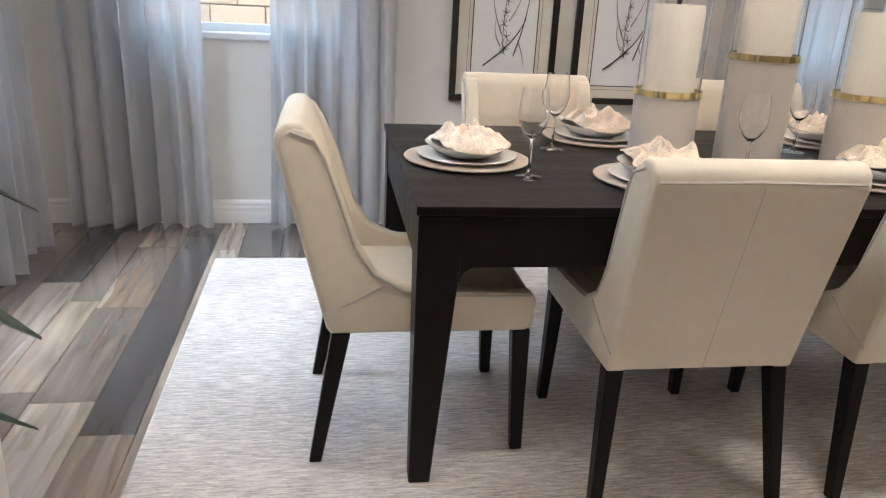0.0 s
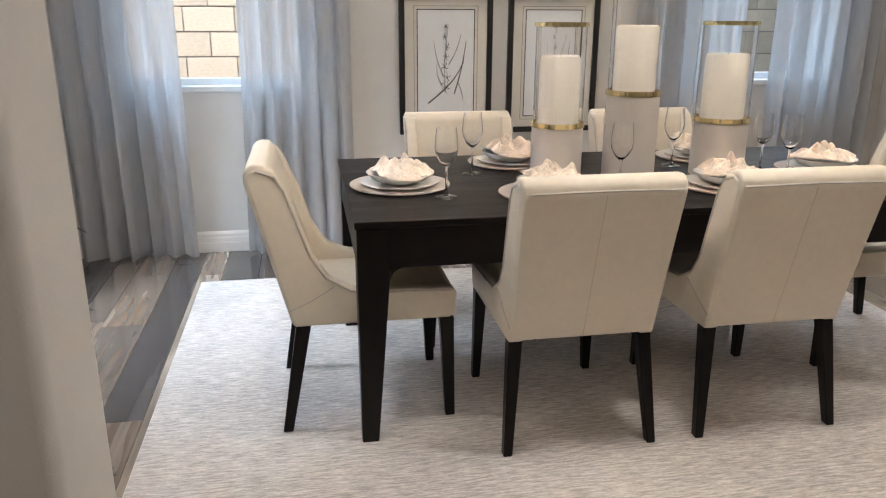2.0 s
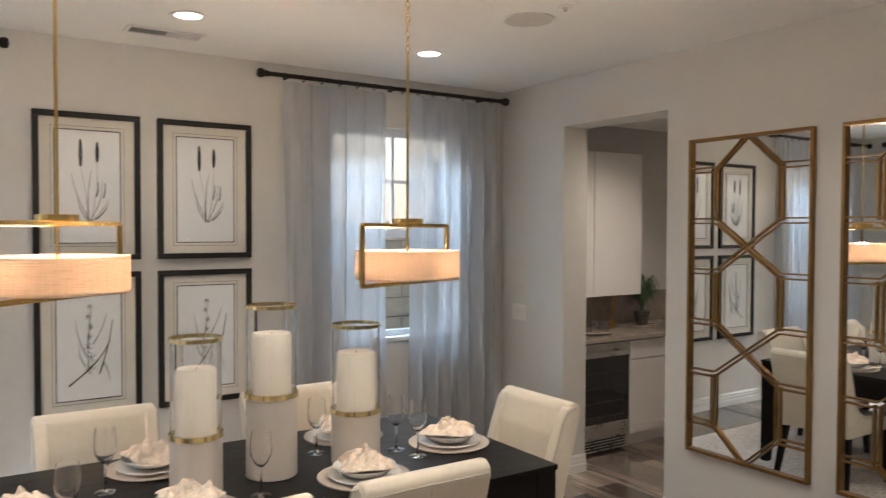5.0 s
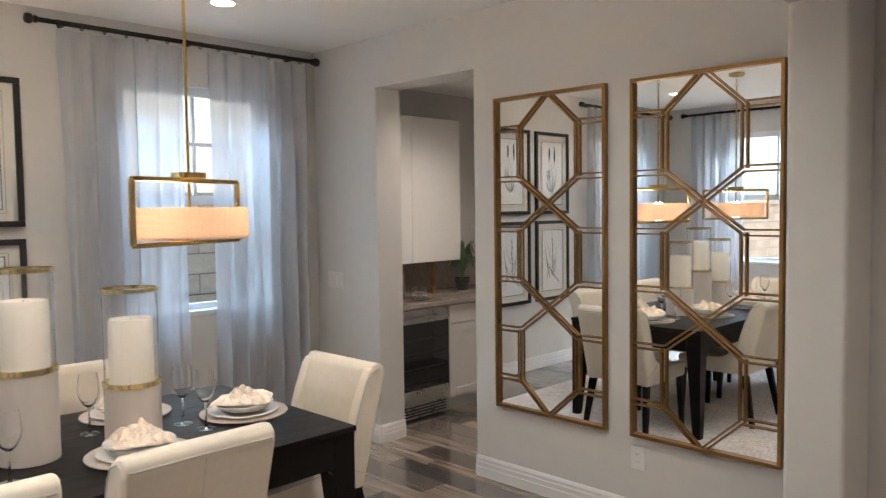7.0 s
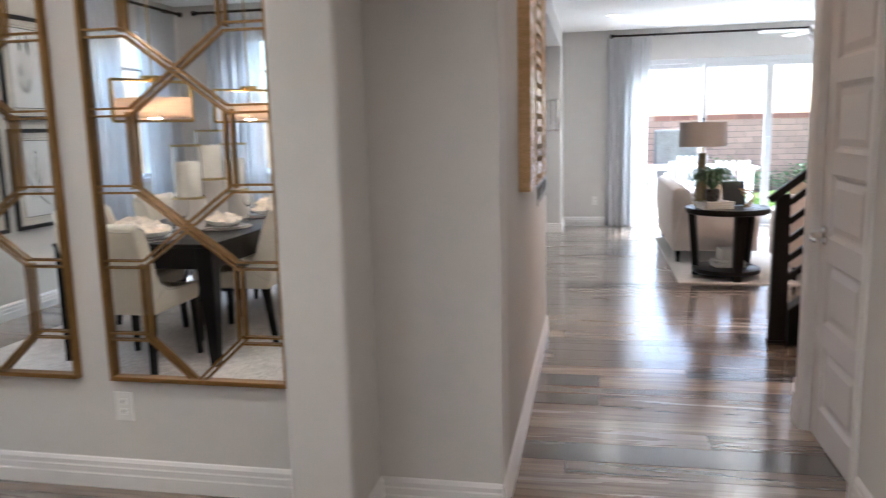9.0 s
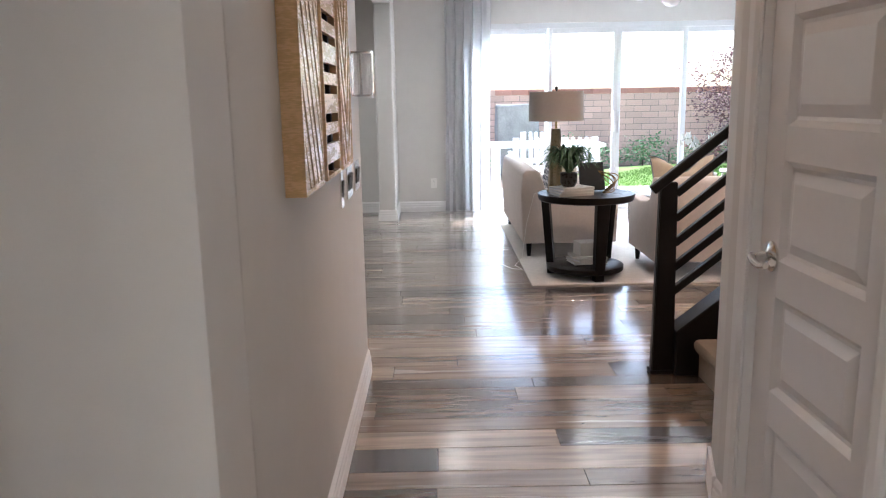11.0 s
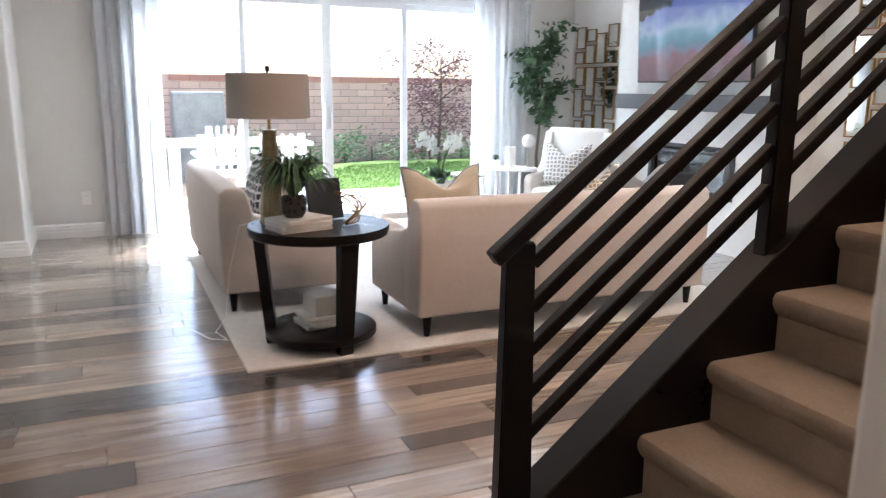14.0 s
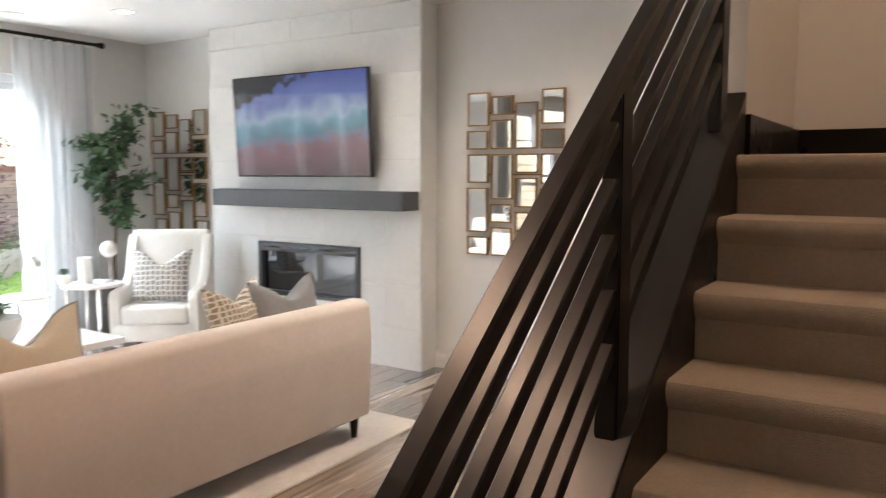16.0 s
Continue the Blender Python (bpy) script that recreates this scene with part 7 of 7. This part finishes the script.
def block_wall(name, along, at, u0, u1, z0, courses, bw, bh, thick, colour, capcolour, parts_from, parts_to, label):
    """A garden wall of separate blocks in running bond with a cap course. The face looks to -y ('x') or to -x ('y')."""
    core = box(u0, u1, at + 0.006, at + thick, z0, z0 + courses * bh) if along == "x" else box(at + 0.006, at + thick, u0, u1, z0, z0 + courses * bh)
    w = struct(obj(name, core, MORTAR), label, "garden wall")
    bmat, cmat = brick_mat(name + "_block", colour), brick_mat(name + "_cap", capcolour)
    rest, restc = bmesh.new(), bmesh.new()
    unit = box(-0.5, 0.5, -0.5, 0.5, -0.5, 0.5)
    bmesh.ops.bevel(unit, geom=list(unit.edges), offset=0.02, segments=1, affect="EDGES")
    um = bpy.data.meshes.new("block")
    unit.to_mesh(um)
    unit.free()
    um.materials.append(bmat)
    uc = um.copy()
    uc.materials.clear()
    uc.materials.append(cmat)
    rv, rf = [], []
    rnd = random.Random(3)
    for r in range(courses + 1):
        cap = r == courses
        u = u0 - (bw / 2 if r % 2 else 0)
        while u < u1:
            a, b = max(u, u0), min(u + bw, u1)
            u += bw
            if b - a < 0.05:
                continue
            c, z = (a + b) / 2, z0 + (r + 0.5) * bh
            d0 = at - (0.02 if cap else rnd.uniform(0.0, 0.004))
            dep = thick + 0.04 if cap else 0.05
            size = (b - a - 0.011, dep, bh - 0.011) if along == "x" else (dep, b - a - 0.011, bh - 0.011)
            loc = (c, d0 + dep / 2, z) if along == "x" else (d0 + dep / 2, c, z)
            if parts_from < c < parts_to:
                o_ = new("cap_block" if cap else "block", uc if cap else um)
                o_.matrix_basis = Matrix.LocRotScale(loc, None, size)
                o_.parent = w
            else:
                q = len(rv)
                for sx in (-0.5, 0.5):
                    for sy in (-0.5, 0.5):
                        for sz in (-0.5, 0.5):
                            rv.append((loc[0] + sx * size[0], loc[1] + sy * size[1], loc[2] + sz * size[2]))
                rf += [tuple(q + i for i in f_) for f_ in ((0, 1, 3, 2), (4, 6, 7, 5), (0, 4, 5, 1), (2, 3, 7, 6), (0, 2, 6, 4), (1, 5, 7, 3))]
    me_ = bpy.data.meshes.new("far_blocks")
    me_.from_pydata(rv, [], rf)
    me_.materials.append(brick_mat(name + "_far_block", colour, True))
    far = new("far_blocks", me_)
    far.parent = w
    far["kind"] = "stuff"
    return w


block_wall("garden_wall_north", "x", 6.7, -12, 20.2, -0.16, 9, 0.40, 0.195, 0.18, (0.46, 0.37, 0.27), (0.30, 0.13, 0.09), -1.6, 1.4, "tan block garden wall with red cap course")
block_wall("garden_wall_east", "y", 20.2, -16, 6.7, -0.16, 12, 0.36, 0.131, 0.18, (0.62, 0.425, 0.335), (0.40, 0.20, 0.145), -8.4, -1.2, "salmon-tan block garden wall with red cap course")
# neighbouring houses
def house(name, x0, x1, y0, y1, h, ridge, windows):
    hs = thing(name, "cream stucco two-storey house with clay tile roof", "house", "neighbouring houses")
    part("wall", box(x0, x1, y0, y1, -0.16, h), STUCCO, hs)
    e = 0.5
    own = prism([(y0 - e, h + 0.01), (y1 + e, h + 0.01), ((y0 + y1) / 2, h + ridge)], x0 - e, x1 + e, "x")
    part("roof", own, ROOFT, hs)
    for x, z, w, hh in windows:
        wd = part("window", join(box(x - w / 2 - 0.08, x + w / 2 + 0.08, y0 - 0.05, y0 - 0.002, z - 0.08, z), box(x - w / 2 - 0.08, x + w / 2 + 0.08, y0 - 0.05, y0 - 0.002, z + hh, z + hh + 0.1)), VINYL, hs)
        part("pane", box(x - w / 2, x + w / 2, y0 - 0.03, y0 - 0.002, z, z + hh), BLACKG, wd)
        part("mullion", box(x - 0.025, x + 0.025, y0 - 0.045, y0 - 0.031, z, z + hh), VINYL, wd)


house("house", -9, 1.9, 9.2, 16, 5.6, 1.8, ((-1.5, 1.0, 1.2, 1.3), (-0.2, 3.6, 1.2, 1.2)))
house("house", 4.6, 16, 9.0, 16, 5.6, 1.8, ((7.2, 1.35, 1.0, 1.3), (9.4, 1.2, 1.3, 1.3), (8.0, 3.7, 1.2, 1.2)))
# garden planting
for k in range(13):
    y = -1.2 - 0.62 * k
    c = [((random.Random(k * 7 + j).uniform(-0.35, 0.35), random.Random(k * 5 + j).uniform(-0.35, 0.35), 0.1 + 0.12 * j), 0.3) for j in range(4)]
    sh = thing("shrub", "low rounded green garden shrub by the wall", "shrub", "garden shrubs", pose(19.55 - 0.2 * (k % 2), y, -0.16))
    part("crown", moved(leaf_cloud(c, 420, 0.09, k, 0.55), Matrix.Diagonal((1, 1, 0.5 + 0.2 * (k % 3), 1)) @ Matrix.Translation((0, 0, 0.15))), SHRUB, sh)
    part("stem", tube([(0, 0, 0.001), (0.02, 0, 0.35)], 0.02, 7), BARK, sh)
tree("tree", "small purple-leaved garden tree by the wall", 18.7, -6.05, -0.16, 2.55, 0.95, 0.035, 4000, 0.072, REDLEAF, 8, 0.12, 16)
tree("tree", "leafy green tree outside the west window", -4.2, 2.4, -0.16, 4.2, 1.5, 0.09, 5200, 0.13, LEAF, 5, 0.2, 12)
vine = thing("vine", "green climbing vine on the garden wall", "vine", m=pose(20.08, -0.9, -0.16))
part("foliage", moved(leaf_cloud([((0, 0.3 * j, 0.3 + 0.35 * (j % 4)), 0.28) for j in range(5)], 700, 0.08, 6, 0.5), Matrix.Diagonal((0.25, 1, 1, 1))), SHRUB, vine)
# patio dining set, pale and half washed out by the sun
pt = thing("patio_table", "pale outdoor dining table on the patio", "patio table", m=pose(14.4, -1.5, -0.03))
part("tabletop", box(-0.5, 0.5, -0.8, 0.8, 0.70, 0.74, 0.005, 1), VINYL, pt)
for sx in (-1, 1):
    for sy in (-1, 1):
        part("leg", box(sx * 0.42 - 0.03, sx * 0.42 + 0.03, sy * 0.7 - 0.03, sy * 0.7 + 0.03, 0.001, 0.70), VINYL, pt)


def patio_chair(m):
    c = thing("patio_chair", "white slatted outdoor armchair on the patio", "patio chair", "patio chairs", m)
    part("seat", box(-0.24, 0.24, -0.22, 0.24, 0.41, 0.45, 0.006, 1), VINYL, c)
    for sx in (-1, 1):
        for sy in (-1, 1):
            part("leg", box(sx * 0.22 - 0.02, sx * 0.22 + 0.02, sy * 0.2 - 0.02, sy * 0.2 + 0.02, 0.001, 0.41 if sy > 0 else 0.86), VINYL, c)
        part("armrest", box(sx * 0.24 - 0.025, sx * 0.24 + 0.025, -0.2, 0.24, 0.63, 0.66, 0.004, 1), VINYL, c)
    for k in range(5):
        part("back_slat", box(-0.18 + k * 0.09 - 0.02, -0.18 + k * 0.09 + 0.02, -0.21, -0.19, 0.452, 0.86), VINYL, c)
    return c


pcx = patio_chair(pose(13.65, -1.2, -0.03, 0, 0, -90))
copy_thing(pcx, pose(13.65, -1.85, -0.03, 0, 0, -90))
copy_thing(pcx, pose(15.05, -1.5, -0.03, 0, 0, 90))
fe = thing("stone_fountain", "tall pale rough stone garden feature by the wall", "fountain", m=pose(18.6, -1.55, -0.16))
own = box(-0.25, 0.25, -0.42, 0.42, 0.001, 1.4, 0.05, 3)
bmesh.ops.subdivide_edges(own, edges=own.edges, cuts=2, use_grid_fill=True)
for v in own.verts:
    v.co += Vector((noise.noise(v.co * 3), noise.noise(v.co * 3 + Vector((9, 0, 0))), 0)) * 0.05
part("slab", own, mat("rough_grey_stone", (0.30, 0.295, 0.28), 0.9, vary=0.2, scale=5, bump=0.8, bscale=25), fe)

# ---------------- floor planks ----------------
PL_OBJ, PL_ISL = plank_mat("grey_brown_plank", False), plank_mat("grey_brown_plank_far", True)
unit = bmesh.new()
lo = [unit.verts.new((x, y, -1)) for x, y in ((-0.5, -0.5), (0.5, -0.5), (0.5, 0.5), (-0.5, 0.5))]
mi = [unit.verts.new((x, y, -0.18)) for x, y in ((-0.5, -0.5), (0.5, -0.5), (0.5, 0.5), (-0.5, 0.5))]
hi = [unit.verts.new((x, y, 0)) for x, y in ((-0.488, -0.4985), (0.488, -0.4985), (0.488, 0.4985), (-0.488, 0.4985))]
for p, q in ((lo, mi), (mi, hi)):
    for i in range(4):
        unit.faces.new((p[i], p[(i + 1) % 4], q[(i + 1) % 4], q[i]))
unit.faces.new(hi)
bmesh.ops.recalc_face_normals(unit, faces=unit.faces)
um = bpy.data.meshes.new("plank")
unit.to_mesh(um)
unit.free()
um.materials.append(PL_OBJ)
ud = um.copy()
ud.materials.clear()
ud.materials.append(plank_mat("charcoal_plank", False, True))
floor_ob = bpy.data.objects["floor"]
rnd = random.Random(11)
rv, rf, x, near = [], [], WW - 0.02, 0
widths = (0.125, 0.19, 0.155)
DARK_RUNS = ((0.0, 0.14, 2.6), (-0.5, -0.36, 3.75), (0.28, 0.40, 4.05))
k = 0
while x < LE + 0.1:
    w = widths[k % 3]
    k += 1
    y = LS - rnd.uniform(0, 1.2)
    while y < 6.4:
        L = rnd.choice((0.7, 1.1, 1.4, 1.75, 2.1))
        stop = next((b_ for lo_, hi_, b_ in DARK_RUNS if lo_ < x + w / 2 < hi_), 99)
        if y < stop < y + L:
            L = stop - y
        south, north = (-1.9, NW) if x + w / 2 < 3.0 else (-2.08, NW) if x + w / 2 < EW else (-2.08, 4.75) if x + w / 2 < 5.78 else (-1.2, 4.75) if x + w / 2 < 6.8 else (LS, 6.4)
        a, b = max(y, south), min(y + L, north)
        y += L
        if b - a < 0.04:
            continue
        cx, cy = x + w / 2, (a + b) / 2
        inside = (WW - 0.1 < cx < EW + 0.2 and cy < 4.9) or cx >= EW
        if not inside or (cx < 6.7 and -4.9 < cy < -2.2):
            continue
        close = near < 300 and ((cx < 4.9 and 0.9 < b and a < 4.6 and not (0.3 < cx < 3.2 and a > 1.5 and b < 3.9)) or (4.4 < cx < 9.2 and -1.6 < cy < 1.2))
        if close:
            near += 1
            o_ = new("plank", ud if ((rnd.random() < 0.11 and not -0.55 < cx < 0.5) or cy > stop) else um)
            o_.matrix_basis = Matrix.LocRotScale((cx, cy, 0), None, (w - 0.0012, b - a - 0.0012, 0.012))
            o_.parent = floor_ob
        else:
            q = len(rv)
            hx_, hy_ = w / 2 - 0.0006, (b - a) / 2 - 0.0006
            rv += [(cx + sx * hx_, cy + sy * hy_, -0.0025) for sx, sy in ((-1, -1), (1, -1), (1, 1), (-1, 1))]
            rv += [(cx + sx * (hx_ - 0.002), cy + sy * (hy_ - 0.002), 0) for sx, sy in ((-1, -1), (1, -1), (1, 1), (-1, 1))]
            rf += [(q + 4, q + 5, q + 6, q + 7)] + [(q + i, q + (i + 1) % 4, q + 4 + (i + 1) % 4, q + 4 + i) for i in range(4)]
    x += w
me = bpy.data.meshes.new("far_planks")
me.from_pydata(rv, [], rf)
me.materials.append(PL_ISL)
far = new("far_planks", me)
far.parent = floor_ob
far["kind"] = "stuff"
